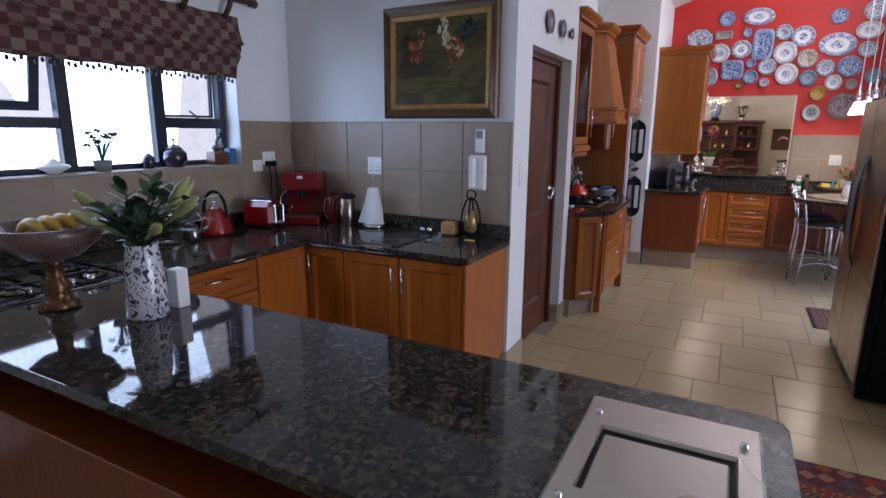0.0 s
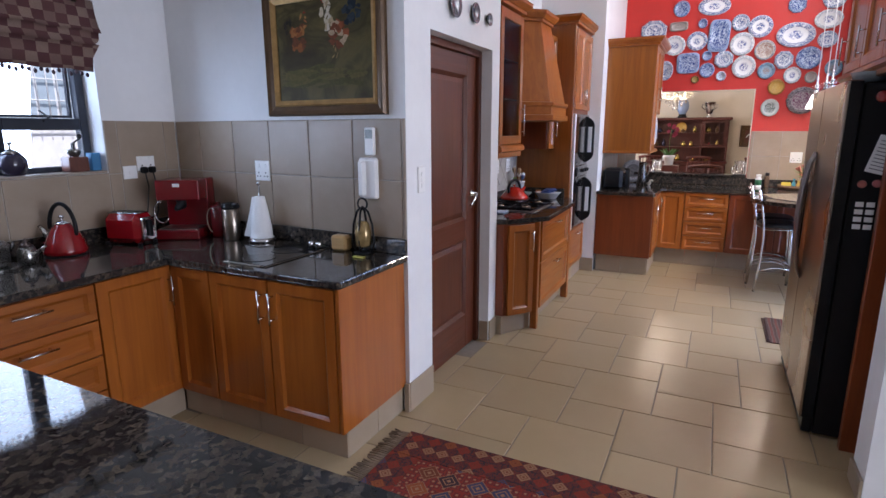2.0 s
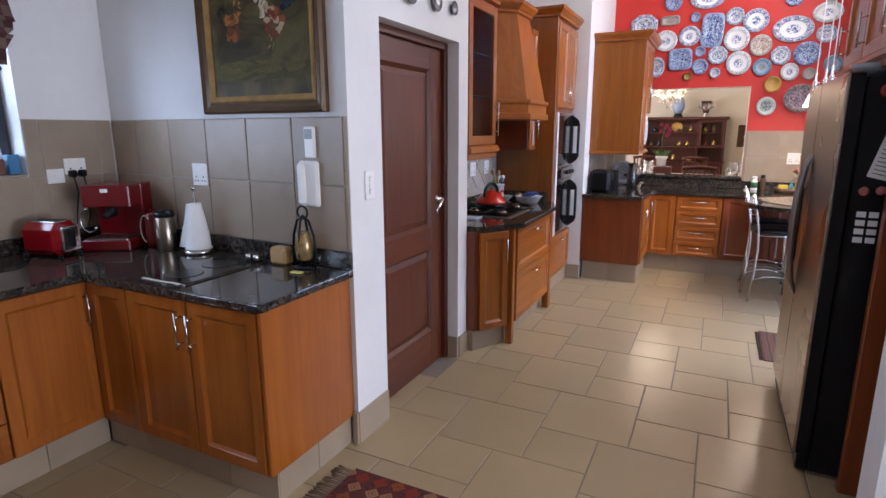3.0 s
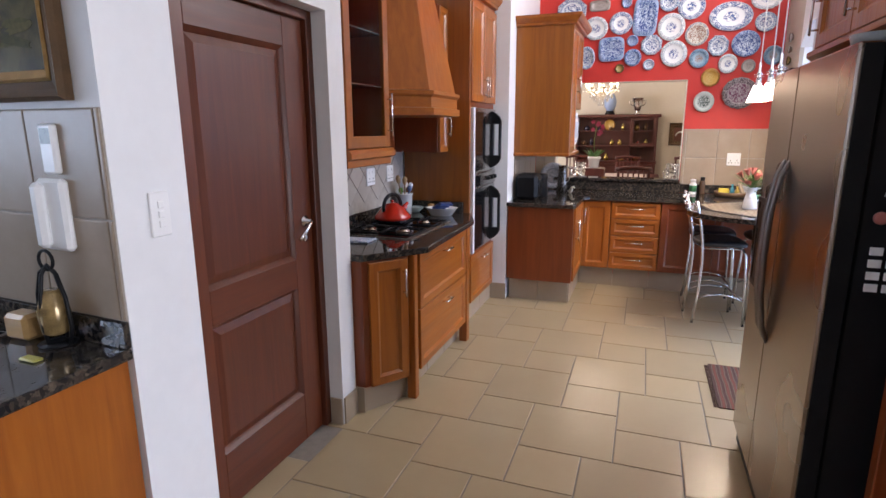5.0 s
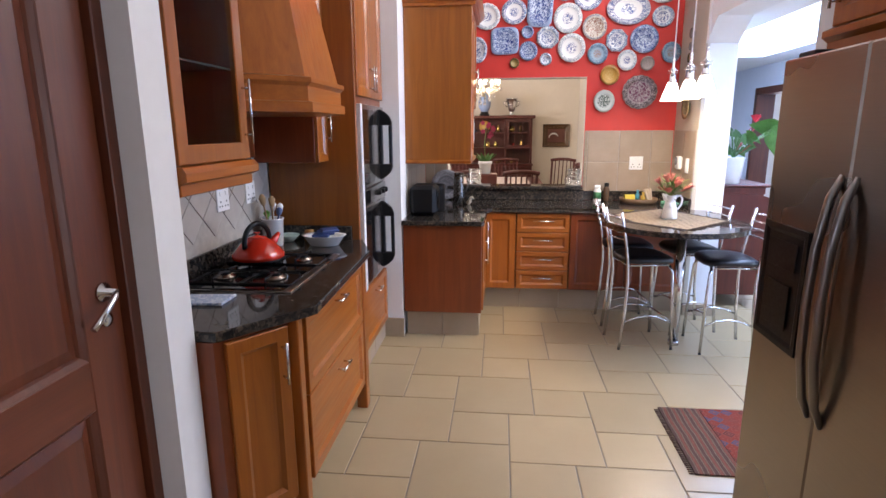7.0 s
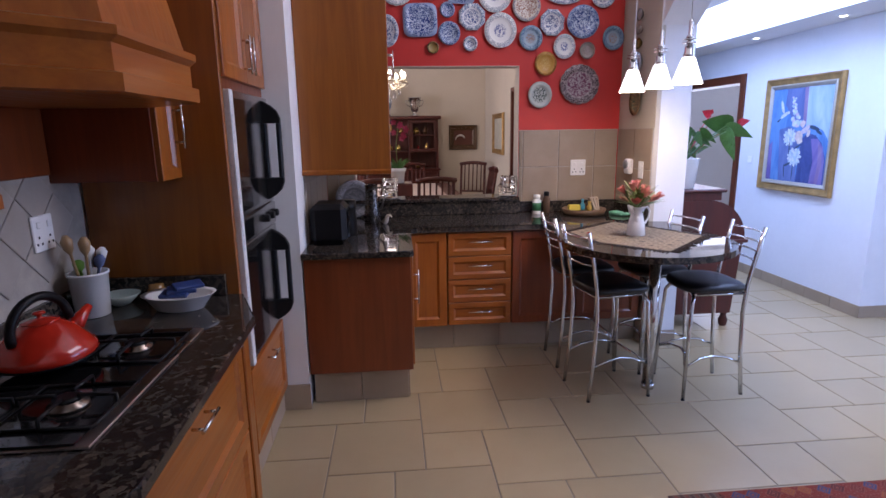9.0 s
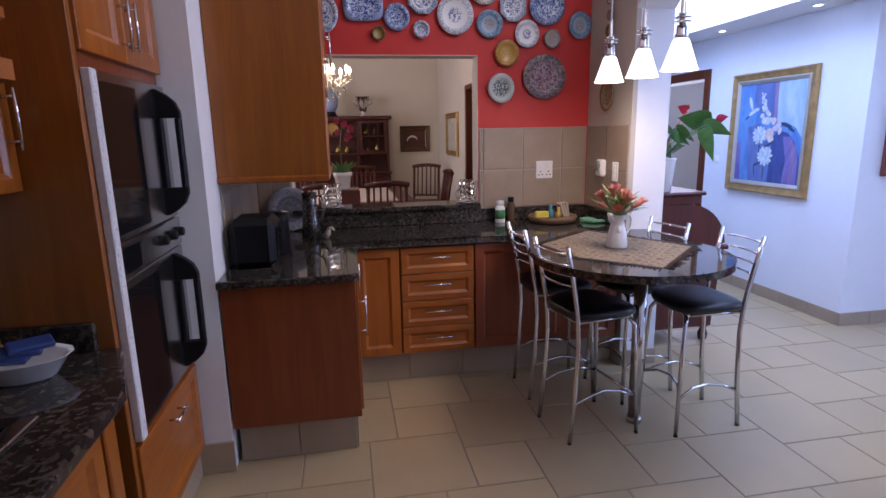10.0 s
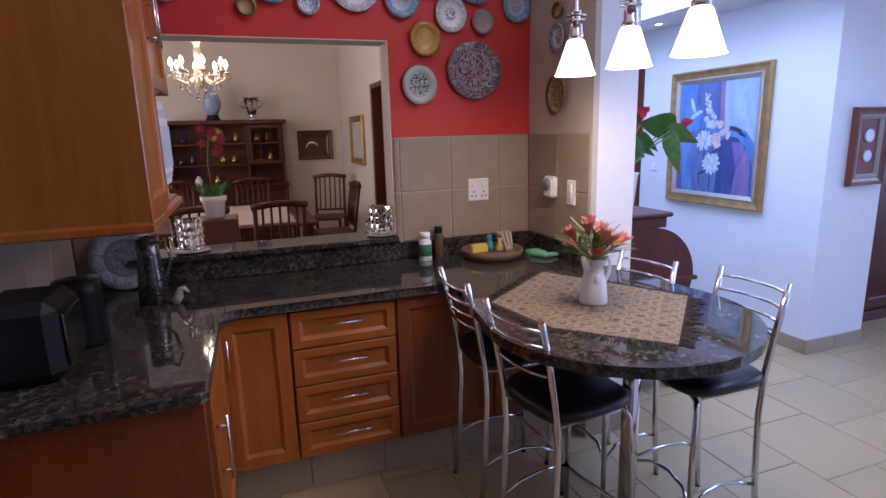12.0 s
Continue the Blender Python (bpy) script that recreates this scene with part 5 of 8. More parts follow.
# vase of lilies
vs = thing("lily_vase", "white vase with dark blue sprigs holding green lilies", "vase", (-1.72, 1.05, 0.9))
m, t, b = base("sprigged_ceramic", 0.18, coat=0.4)
vo = t.nodes.new("ShaderNodeTexVoronoi")
vo.inputs["Scale"].default_value = 1
t.links.new(mix(t, 0.03, coords(t, (34, 34, 34)), noise_col(t, coords(t, (20, 20, 20)), 4)), vo.inputs["Vector"])
sprig = noise_tex(t, coords(t, (30, 30, 18)), 1.6, 2, 0.5, 2.0)
t.links.new(mix(t, ramp(t, sprig, ((0.54, (0, 0, 0)), (0.58, (1, 1, 1)))), (0.62, 0.62, 0.64), (0.03, 0.035, 0.09)), b.inputs["Base Color"])
bm = bmesh.new()
lathe(bm, [(0.066, 0), (0.070, 0.006), (0.068, 0.10), (0.060, 0.20), (0.052, 0.25), (0.056, 0.262), (0.050, 0.262), (0.047, 0.24)], (-1.72, 1.05, 0.9005), 30)
part("vase", bm, m, vs)
LEAF = plain("lily_leaf", (0.045, 0.085, 0.035), 0.45, vary=0.35, scale=20, rnd=9)
BUD = plain("lily_bud", (0.34, 0.38, 0.14), 0.5, vary=0.25, scale=25)


def leaf(bm, root, d, length, width, droop, fold=0.15, n=5):
    d = Vector(d).normalized()
    side = d.cross(Vector((0, 0, 1)))
    side = side.normalized() if side.length > 0.01 else Vector((1, 0, 0))
    L, C, Rr = [], [], []
    for i in range(n + 1):
        s = i / n
        c = Vector(root) + d * length * s + Vector((0, 0, -droop * s * s))
        w = width * math.sin(math.pi * min(1, 0.08 + s * 0.92)) ** 0.8
        up = side.cross(d).normalized()
        L.append(bm.verts.new(c - side * w + up * w * fold))
        C.append(bm.verts.new(c))
        Rr.append(bm.verts.new(c + side * w + up * w * fold))
    for i in range(n):
        bm.faces.new((L[i], C[i], C[i + 1], L[i + 1])).smooth = True
        bm.faces.new((C[i], Rr[i], Rr[i + 1], C[i + 1])).smooth = True


rnd = random.Random(11)
for k in range(14):
    a, e = k * 0.7 + rnd.uniform(-0.2, 0.2), rnd.uniform(0.5, 1.2)
    d = Vector((math.cos(a) * math.cos(e), math.sin(a) * math.cos(e), math.sin(e)))
    p0 = Vector((-1.72, 1.05, 1.14))
    tip = p0 + d * rnd.uniform(0.16, 0.27)
    bm = bmesh.new()
    tube(bm, [p0, (p0 + tip) / 2 + Vector((0, 0, 0.02)), tip], 0.004, 6)
    for j in range(11):
        s = 0.15 + 0.8 * j / 10
        b2 = j * 2.4 + k
        leaf(bm, p0.lerp(tip, s), d * 0.6 + Vector((math.cos(b2), math.sin(b2), 0.15)), rnd.uniform(0.075, 0.115), 0.019, rnd.uniform(0.0, 0.03))
    tagged(part("leafy_stem", bm, LEAF, vs), kind="stuff")
for a, e, r in ((2.6, 0.35, 0.30), (2.9, 0.15, 0.34), (0.2, 0.6, 0.30), (0.5, 0.9, 0.28), (1.3, 0.8, 0.26), (5.9, 0.35, 0.30), (3.6, 0.7, 0.26), (4.6, 0.6, 0.2)):
    d = Vector((math.cos(a) * math.cos(e), math.sin(a) * math.cos(e), math.sin(e)))
    p0 = Vector((-1.72, 1.05, 1.16)) + d * r * 0.62
    bm = bmesh.new()
    tube(bm, [p0 - d * 0.1, p0, p0 + d * 0.03, p0 + d * 0.07, p0 + d * 0.11, p0 + d * 0.125], [0.004, 0.007, 0.016, 0.019, 0.010, 0.002], 8)
    part("bud", bm, BUD, vs)
bm = bmesh.new()
box(bm, -1.745, -1.69, 1.15, 1.20, 0.9005, 1.045, 0.003)
solo(part("white_carton", bm, WHITEP), "white carton standing on the worktop", "carton")
# fruit bowl on a foot
fb = thing("fruit_bowl", "footed wooden fruit bowl with bananas", "bowl", (-2.09, 0.95, 0.9))
BRASS = plain("aged_bronze", (0.16, 0.085, 0.04), 0.3, 0.7, 0.3, 18)
bm = bmesh.new()
lathe(bm, [(0.065, 0), (0.07, 0.012), (0.05, 0.03), (0.04, 0.06), (0.05, 0.085), (0.03, 0.11), (0.025, 0.16), (0.04, 0.18)], (-2.09, 0.95, 0.9005), 22)
part("foot", bm, BRASS, fb)
bm = bmesh.new()
lathe(bm, [(0.04, 0.18), (0.09, 0.195), (0.15, 0.245), (0.185, 0.31), (0.178, 0.312), (0.14, 0.255), (0.08, 0.21), (0.01, 0.205)], (-2.09, 0.95, 0.9005), 30)
part("bowl", bm, plain("shell_brown_bowl", (0.16, 0.10, 0.085), 0.3, vary=0.4, scale=14), fb)
BAN = plain("banana_skin", (0.62, 0.42, 0.06), 0.45, vary=0.2, scale=25)
for k in range(4):
    bn = thing("banana", "ripe yellow banana lying in the fruit bowl", "banana", (-2.09, 0.95, 1.15), "bananas in the bowl")
    bm = bmesh.new()
    pts = [Vector((-2.16 + 0.17 * s + 0.012 * k, 0.88 + 0.045 * k + 0.02 * s, 1.175 + 0.004 * k + 0.05 * math.sin(math.pi * s))) for s in [i / 8 for i in range(9)]]
    tube(bm, pts, [0.006, 0.013, 0.018, 0.02, 0.02, 0.02, 0.018, 0.011, 0.005], 8)
    part("fruit", bm, BAN, bn)
# second gas hob at the window


def gas_hob(x0, x1, y0, y1, label, rows, cols):
    g = thing("gas_hob", label, "hob", ((x0 + x1) / 2, (y0 + y1) / 2, 0.9))
    bm = bmesh.new()
    prism(bm, [(x0, y0), (x1, y0), (x1, y1), (x0, y1)], 0.9005, 0.907, 0.002, 1)
    part("steel_rim", bm, BRUSH, g)
    bm = bmesh.new()
    prism(bm, [(x0 + 0.006, y0 + 0.006), (x1 - 0.032, y0 + 0.006), (x1 - 0.032, y1 - 0.006), (x0 + 0.006, y1 - 0.006)], 0.9072, 0.912, 0.002, 1)
    part("glass", bm, GLOSSB, g)
    for i in range(rows):
        for j in range(cols):
            cx = x0 + (x1 - x0) * (i + 0.5) / rows * 0.96 + 0.0
            cy = y0 + (y1 - y0) * (j + 0.5) / cols
            bm = bmesh.new()
            lathe(bm, [(0.045, 0), (0.045, 0.008), (0.033, 0.012), (0.033, 0.018)], (cx, cy, 0.912), 18)
            part("burner", bm, STEEL, g)
            bm = bmesh.new()
            lathe(bm, [(0.03, 0.018), (0.031, 0.024), (0.02, 0.027)], (cx, cy, 0.912), 18)
            part("burner_cap", bm, BLACK, g)
            bm = bmesh.new()
            w = min((x1 - x0) / rows, (y1 - y0) / cols) * 0.46
            for a in range(4):
                c, s = math.cos(a * math.pi / 2), math.sin(a * math.pi / 2)
                tube(bm, [(cx + c * w, cy + s * w, 0.913), (cx + c * w, cy + s * w, 0.938), (cx + c * 0.025, cy + s * 0.025, 0.941)], 0.005, 6)
            tube(bm, [(cx - w, cy - w, 0.916), (cx + w, cy - w, 0.916), (cx + w, cy + w, 0.916), (cx - w, cy + w, 0.916)], 0.005, 6, True)
            part("pan_support", bm, BLACK, g)
    return g


g = gas_hob(-2.70, -2.26, 0.78, 1.40, "black gas hob beside the peninsula", 2, 2)
for k in range(4):
    bm = bmesh.new()
    lathe(bm, [(0.02, 0), (0.018, 0.02), (0.012, 0.03)], (-2.305, 0.95 + k * 0.08, 0.912), 12)
    part("knob", bm, CHROME, g)

# ---- rugs ----


def persian(name, c1, c2, c3, c4, s):
    """Knotted pile: hooked diamonds of several colours on a ground, small dotted filling."""
    m, t, b = base(name, 0.95, 0, 0.15)
    v = coords(t, (s, s, s))

    def cells(scale, shape, rnd):
        vo = t.nodes.new("ShaderNodeTexVoronoi")
        vo.distance = shape
        vo.voronoi_dimensions = "2D"
        vo.inputs["Scale"].default_value = scale
        vo.inputs["Randomness"].default_value = rnd
        t.links.new(v, vo.inputs["Vector"])
        return vo
    motif, dots = cells(0.5, "MANHATTAN", 0.25), cells(1.9, "CHEBYCHEV", 0.5)
    K, W = (0, 0, 0), (1, 1, 1)
    tone = ramp(t, motif.outputs["Color"], ((0.0, c2), (0.38, (0.045, 0.06, 0.13)), (0.56, c4), (0.72, (0.30, 0.085, 0.025))), "CONSTANT")
    ground = mix(t, ramp(t, dots.outputs["Distance"], ((0.0, W), (0.17, K)), "CONSTANT"), c1, c3)
    ground = mix(t, ramp(t, dots.outputs["Distance"], ((0.0, K), (0.30, (0.8, 0.8, 0.8)), (0.40, K)), "CONSTANT"), ground, c2)
    a = mix(t, ramp(t, motif.outputs["Distance"], ((0.0, W), (0.42, K)), "CONSTANT"), ground, tone)
    a = mix(t, ramp(t, motif.outputs["Distance"], ((0.0, W), (0.09, K), (0.22, W), (0.27, K), (0.43, W), (0.47, K)), "CONSTANT"), a, c3)
    fine = noise_tex(t, coords(t), 260, 3)
    t.links.new(mix(t, 0.25, a, ramp(t, fine, ((0.3, (0.02, 0.012, 0.01)), (0.7, (0.25, 0.12, 0.08))))), b.inputs["Base Color"])
    bump(t, b, fine, 0.6, 0.004)
    return m


CR, DB, CRM, BR = (0.27, 0.026, 0.018), (0.03, 0.022, 0.035), (0.36, 0.20, 0.11), (0.17, 0.045, 0.02)
rg = thing("persian_rug", "red and dark patterned persian rug with fringe", "rug", (0, 2.2, 0))
bx("field", persian("rug_field", CR, DB, CRM, BR, 16), rg, -0.82, 0.80, 1.85, 2.60, 0.001, 0.013, 0.002)
band = persian("rug_border", DB, CR, BR, CRM, 24)
for a in ((-0.98, 0.96, 2.602, 2.80), (-0.98, 0.96, 1.65, 1.848), (-0.98, -0.822, 1.849, 2.601), (0.802, 0.96, 1.849, 2.601)):
    bx("border", band, rg, *a, 0.001, 0.0128, 0.002)
bm = bmesh.new()
rnd = random.Random(3)
for k in range(110):
    y = 1.66 + k * 1.135 / 110
    tube(bm, [(-0.98, y, 0.006), (-1.03, y + rnd.uniform(-0.006, 0.006), 0.006), (-1.06 - rnd.uniform(0, 0.02), y + rnd.uniform(-0.012, 0.012), 0.004)], 0.004, 4)
tagged(part("fringe", bm, plain("fringe_yarn", (0.24, 0.18, 0.12), 0.95, vary=0.3), rg), kind="stuff")
m, t, b = base("striped_kilim", 0.95, 0, 0.15)
w = t.nodes.new("ShaderNodeTexWave")
w.bands_direction = "X"
w.inputs["Scale"].default_value = 7
w.inputs["Distortion"].default_value = 1.0
t.links.new(coords(t), w.inputs["Vector"])
fine = noise_tex(t, coords(t), 200, 3)
t.links.new(mix(t, 0.4, ramp(t, w.outputs["Fac"], ((0.0, (0.06, 0.03, 0.022)), (0.35, (0.26, 0.19, 0.13)), (0.55, (0.10, 0.05, 0.03)), (0.8, (0.20, 0.05, 0.03))), "CONSTANT"), ramp(t, fine, ((0.3, (0.03, 0.02, 0.015)), (0.7, (0.2, 0.13, 0.1))))), b.inputs["Base Color"])
bump(t, b, fine, 0.6, 0.004)
KL = (0.80, 5.04, 5.66)
kl = thing("kilim", "striped brown kilim with a red patterned middle", "rug", (1.5, 5.35, 0))
bx("striped_end", m, kl, KL[0], KL[0] + 0.22, KL[1], KL[2], 0.001, 0.009, 0.002)
bx("field", persian("kilim_field", (0.22, 0.03, 0.018), (0.16, 0.025, 0.018), (0.24, 0.07, 0.045), (0.10, 0.02, 0.02), 26), kl, KL[0] + 0.221, 2.2, KL[1], KL[2], 0.001, 0.0092, 0.002)
bm = bmesh.new()
for k in range(40):
    y = KL[1] + 0.01 + k * 0.015
    tube(bm, [(KL[0], y, 0.004), (KL[0] - 0.025, y + rnd.uniform(-0.004, 0.004), 0.003)], 0.003, 4)
tagged(part("fringe", bm, plain("kilim_fringe", (0.12, 0.07, 0.05), 0.95), kl), kind="stuff")

# ---- hob alcove ----
gas_hob(-1.43, -0.95, 4.78, 5.48, "black glass gas hob with a steel rim", 2, 2)
kettle(-1.265, 5.19, 0.942, 0.125, 0.105, radians(75), "stove_kettle", "red enamel stove kettle with a black hoop handle")
up = thing("utensil_pot", "white pot of spoons and whisks", "utensil pot", (-1.40, 5.69, 0.9))
bm = bmesh.new()
lathe(bm, [(0.052, 0), (0.055, 0.004), (0.063, 0.15), (0.067, 0.152), (0.067, 0.16), (0.060, 0.16), (0.05, 0.01)], (-1.40, 5.69, 0.9005), 22)
part("pot", bm, PORCELAIN, up)
SPOON = timber("spoon_wood", (0.50, 0.33, 0.17), (0.38, 0.23, 0.10), "z")
for k, (dx, dy, h, mt) in enumerate(((-0.03, -0.05, 0.30, SPOON), (0.02, -0.03, 0.29, SPOON), (0.0, 0.03, 0.25, WHITEP), (0.05, 0.0, 0.22, plain("blue_cloth", (0.10, 0.14, 0.28), 0.7)), (0.04, 0.04, 0.24, WHITEP), (-0.04, 0.02, 0.2, plain("green_tool", (0.2, 0.45, 0.06), 0.4)))):
    bm = bmesh.new()
    p0, p1 = Vector((-1.40 + dx * 0.2, 5.69 + dy * 0.2, 0.93)), Vector((-1.40 + dx, 5.69 + dy, 0.9 + h))
    tube(bm, [p0, p0.lerp(p1, 0.75), p0.lerp(p1, 0.82), p0.lerp(p1, 0.93), p1], [0.005, 0.005, 0.016, 0.02, 0.008], 8)
    part("utensil", bm, mt, up)
# bowls
bw = thing("oven_dish", "white dish with blue packets beside the hob", "dish", (-1.11, 5.72, 0.9))
bm = bmesh.new()
rs = [[bm.verts.new((-1.11 + math.cos(a) * rx * (1.15 if abs(math.cos(a)) > 0.7 else 1), 5.72 + math.sin(a) * ry, z)) for a in [2 * math.pi * (i + 0.5) / 16 for i in range(16)]] for rx, ry, z in ((0.07, 0.05, 0.9005), (0.075, 0.055, 0.905), (0.105, 0.085, 0.955), (0.115, 0.095, 0.962), (0.10, 0.08, 0.955), (0.07, 0.05, 0.912))]
for A, B in zip(rs, rs[1:]):
    for k in range(16):
        bm.faces.new((A[k], A[(k + 1) % 16], B[(k + 1) % 16], B[k])).smooth = True
bm.faces.new(rs[-1])
bm.faces.new(rs[0][::-1])
part("dish", bm, PORCELAIN, bw)
for k in range(3):
    bm = bmesh.new()
    box(bm, -0.05, 0.05, -0.03, 0.03, 0, 0.015, 0.004, Matrix.Translation((-1.12 + 0.02 * k, 5.71 + 0.012 * k, 0.955 + 0.012 * k)) @ Matrix.Rotation(0.3 * k, 4, "Z") @ Matrix.Rotation(0.15, 4, "X"))
    part("packet", bm, plain("blue_packet", (0.03, 0.06, 0.20), 0.35), bw)
bw = turned("small_bowl", "small glazed bowl beside the hob", "bowl", -1.36, 5.81, 0.9005, [(0.03, 0), (0.035, 0.006), (0.07, 0.04), (0.066, 0.042), (0.03, 0.012), (0.002, 0.01)], plain("celadon_bowl", (0.45, 0.55, 0.52), 0.2))
turned("jam_jar", "small amber jar beside the hob", "jar", -1.235, 5.83, 0.9005, [(0.03, 0), (0.032, 0.005), (0.032, 0.05), (0.027, 0.055), (0.027, 0.07), (0.002, 0.071)], plain("amber_jar", (0.30, 0.16, 0.05), 0.12))
bm = bmesh.new()
prism(bm, [(-1.33, 4.58), (-1.15, 4.60), (-1.15, 4.72), (-1.33, 4.70)], 0.9005, 0.912, 0.003)
solo(part("spoon_rest", bm, painted("blue_sprig_tile", ((0.4, (0.70, 0.72, 0.74)), (0.55, (0.25, 0.33, 0.5))), 60)), "small blue and white tile on the worktop", "tile")
wh = face((-1.489, 0, 0), (0, 1, 0), (1, 0, 0))
socket(-1.49, 5.31, 1.21, wh @ Matrix.Translation((5.31, 1.215, 0)))
socket(-1.49, 5.61, 1.21, wh @ Matrix.Translation((5.62, 1.215, 0)), 0.11, 0.12)
# things in the glazed cabinet
for z, items in ((1.779, ((4.60, 0.05, 0.02), (4.42, 0.035, 0.06))), (2.059, ((4.38, 0.06, 0.14), (4.62, 0.04, 0.05)))):
    for y, r, h in items:
        turned("cup", "pale china piece in the glazed cabinet", "cup", -1.28, y, z, [(r * 0.6, 0), (r * 0.75, h * 0.1), (r, h * 0.6), (r * 0.9, h), (r * 0.85, h), (r * 0.5, h * 0.4)], PORCELAIN, 18, "china in the cabinet")

# ---- ovens ----
M = face((-0.955, 0, 0), (0, 1, 0), (1, 0, 0))
ov = thing("oven", "steel and black glass built-in double oven", "oven", (-0.95, 6.28, 0.56))
bm = bmesh.new()
box(bm, 5.945, 5.985, 0.56, 1.70, 0.001, 0.03, 0.004, M)
part("side_trim", bm, plain("white_trim", (0.75, 0.75, 0.76), 0.3), ov)
OSTEEL = brushed("oven_steel", (0.50, 0.50, 0.50), 0.24, "y")
for v0, v1 in ((1.195, 1.70), (0.57, 1.075)):
    bm = bmesh.new()
    box(bm, 5.987, 6.605, v0, v1, 0.001, 0.022, 0.004, M)
    d = part("oven_door", bm, OSTEEL, ov)
    bm = bmesh.new()
    box(bm, 5.997, 6.29, v0 + 0.02, v1 - 0.03, 0.0225, 0.0245, 0.001, M)
    part("window", bm, GLOSSB, d, "black oven glass")
    vm = (v0 + v1) / 2
    side = M @ Matrix(((0, 0, -1, 6.49), (0, 1, 0, vm), (1, 0, 0, 0.02), (0, 0, 0, 1)))
    bm = bmesh.new()
    for k in (-1, 1):
        prism(bm, [(0.0, k * 0.13), (0.086, k * 0.13), (0.085, k * 0.155), (0.07, k * 0.19), (0.042, k * 0.216), (0.008, k * 0.236), (0.0, k * 0.236)][::k], -0.017, 0.017, 0.005, 2, side)
    box(bm, 0.064, 0.086, -0.132, 0.132, -0.016, 0.016, 0.006, side)
    box(bm, 0.001, 0.020, -0.132, 0.132, -0.016, 0.016, 0.005, side)
    part("handle", bm, BLACK, d, "black moulded loop handle")
bm = bmesh.new()
box(bm, 5.987, 6.605, 1.08, 1.19, 0.001, 0.026, 0.004, M)
cp = part("control_panel", bm, OSTEEL, ov)
bm = bmesh.new()
box(bm, 5.997, 6.14, 1.095, 1.175, 0.0265, 0.028, 0, M)
part("display", bm, GLOSSB, cp)
for u in (6.36, 6.47, 6.56):
    bm = bmesh.new()
    lathe(bm, [(0.02, 0), (0.018, 0.02), (0.015, 0.024)], (0, 0, 0), 14, M @ Matrix.Translation((u, 1.135, 0.026)))
    part("knob", bm, BLACK, cp)

# ---- fridge details ----
for y in (4.322, 4.254):
    bm = bmesh.new()
    tube(bm, [(0.823, y, 0.70), (0.797, y, 0.76), (0.778, y, 0.90), (0.773, y, 1.06), (0.778, y, 1.22), (0.797, y, 1.36), (0.823, y, 1.42)], [0.010, 0.012, 0.013, 0.013, 0.013, 0.012, 0.010], 10)
    part("handle", bm, brushed("dark_steel_bar", (0.28, 0.26, 0.25), 0.34, "z"), f, "curved steel bar handle")
MF = face((0.82, 0, 0), (0, -1, 0), (-1, 0, 0))
bm = bmesh.new()
rs = [[bm.verts.new(MF @ Vector(p)) for p in ((-4.705 + d, 0.84 + d, n), (-4.43 - d, 0.84 + d, n), (-4.43 - d, 1.24 - d, n), (-4.705 + d, 1.24 - d, n))] for d, n in ((0, 0.0), (0.0, 0.006), (0.018, 0.006), (0.03, 0.001))]
for A, B in zip(rs, rs[1:]):
    for k in range(4):
        bm.faces.new((A[k], A[(k + 1) % 4], B[(k + 1) % 4], B[k]))
bm.faces.new(rs[-1])
dp = part("dispenser", bm, BLACK, f, "black water and ice dispenser")
bm = bmesh.new()
box(bm, -4.66, -4.48, 1.10, 1.19, 0.0065, 0.008, 0.001, MF)
part("display", bm, BLACK, dp)
bm = bmesh.new()
box(bm, -4.64, -4.50, 0.90, 1.05, 0.0062, 0.0075, 0.001, MF)
part("niche", bm, BLACK, dp)
bx("kick_grille", BLACK, f, 0.84, 0.884, 3.69, 4.70, 0.015, 0.095, 0.004)
bx("hinge_cover", BLACK, f, 0.85, 1.0, 4.60, 4.70, 1.766, 1.785, 0.004)
# notes and magnets on the fridge's side
MS = face((0, 3.674, 0), (1, 0, 0), (0, -1, 0))
nt = thing("fridge_note", "white notepaper on the black fridge side", "note", (0.98, 3.78, 1.4))
bm = bmesh.new()
box(bm, 0.0, 0.11, 0.0, 0.17, 0.001, 0.003, 0, MS @ Matrix.Translation((0.93, 1.36, 0)) @ Matrix.Rotation(radians(-14), 4, "Z"))
part("sheet", bm, PAPER, nt)
for k in range(9):
    bm = bmesh.new()
    box(bm, 0.012, 0.098 - 0.012 * (k % 3), 0.016 + 0.016 * k, 0.0195 + 0.016 * k, 0.0031, 0.0035, 0, MS @ Matrix.Translation((0.93, 1.36, 0)) @ Matrix.Rotation(radians(-14), 4, "Z"))
    part("line_of_writing", bm, plain("ink_grey", (0.12, 0.12, 0.14), 0.8), nt)
for u, v, r, mt in ((0.955, 1.69, 0.026, REDP), (0.93, 1.30, 0.018, plain("pink_magnet", (0.45, 0.15, 0.12), 0.4)), (0.985, 1.305, 0.018, plain("rose_magnet", (0.40, 0.12, 0.11), 0.4))):
    bm = bmesh.new()
    lathe(bm, [(r, 0.001), (r, 0.008), (r * 0.7, 0.012), (r * 0.2, 0.012)], (0, 0, 0), 18, MS @ Matrix.Translation((u, v, 0)))
    solo(part("fridge_magnet", bm, mt), "round red magnet on the fridge side", "magnet", "fridge magnets")
for i in range(2):
    for j in range(4):
        bm = bmesh.new()
        box(bm, 0.917 + i * 0.042, 0.949 + i * 0.042, 1.09 + j * 0.035, 1.113 + j * 0.035, 0.001, 0.005, 0.001, MS)
        solo(part("label_magnet", bm, WHITEP), "small white label magnet on the fridge side", "magnet", "label magnets")
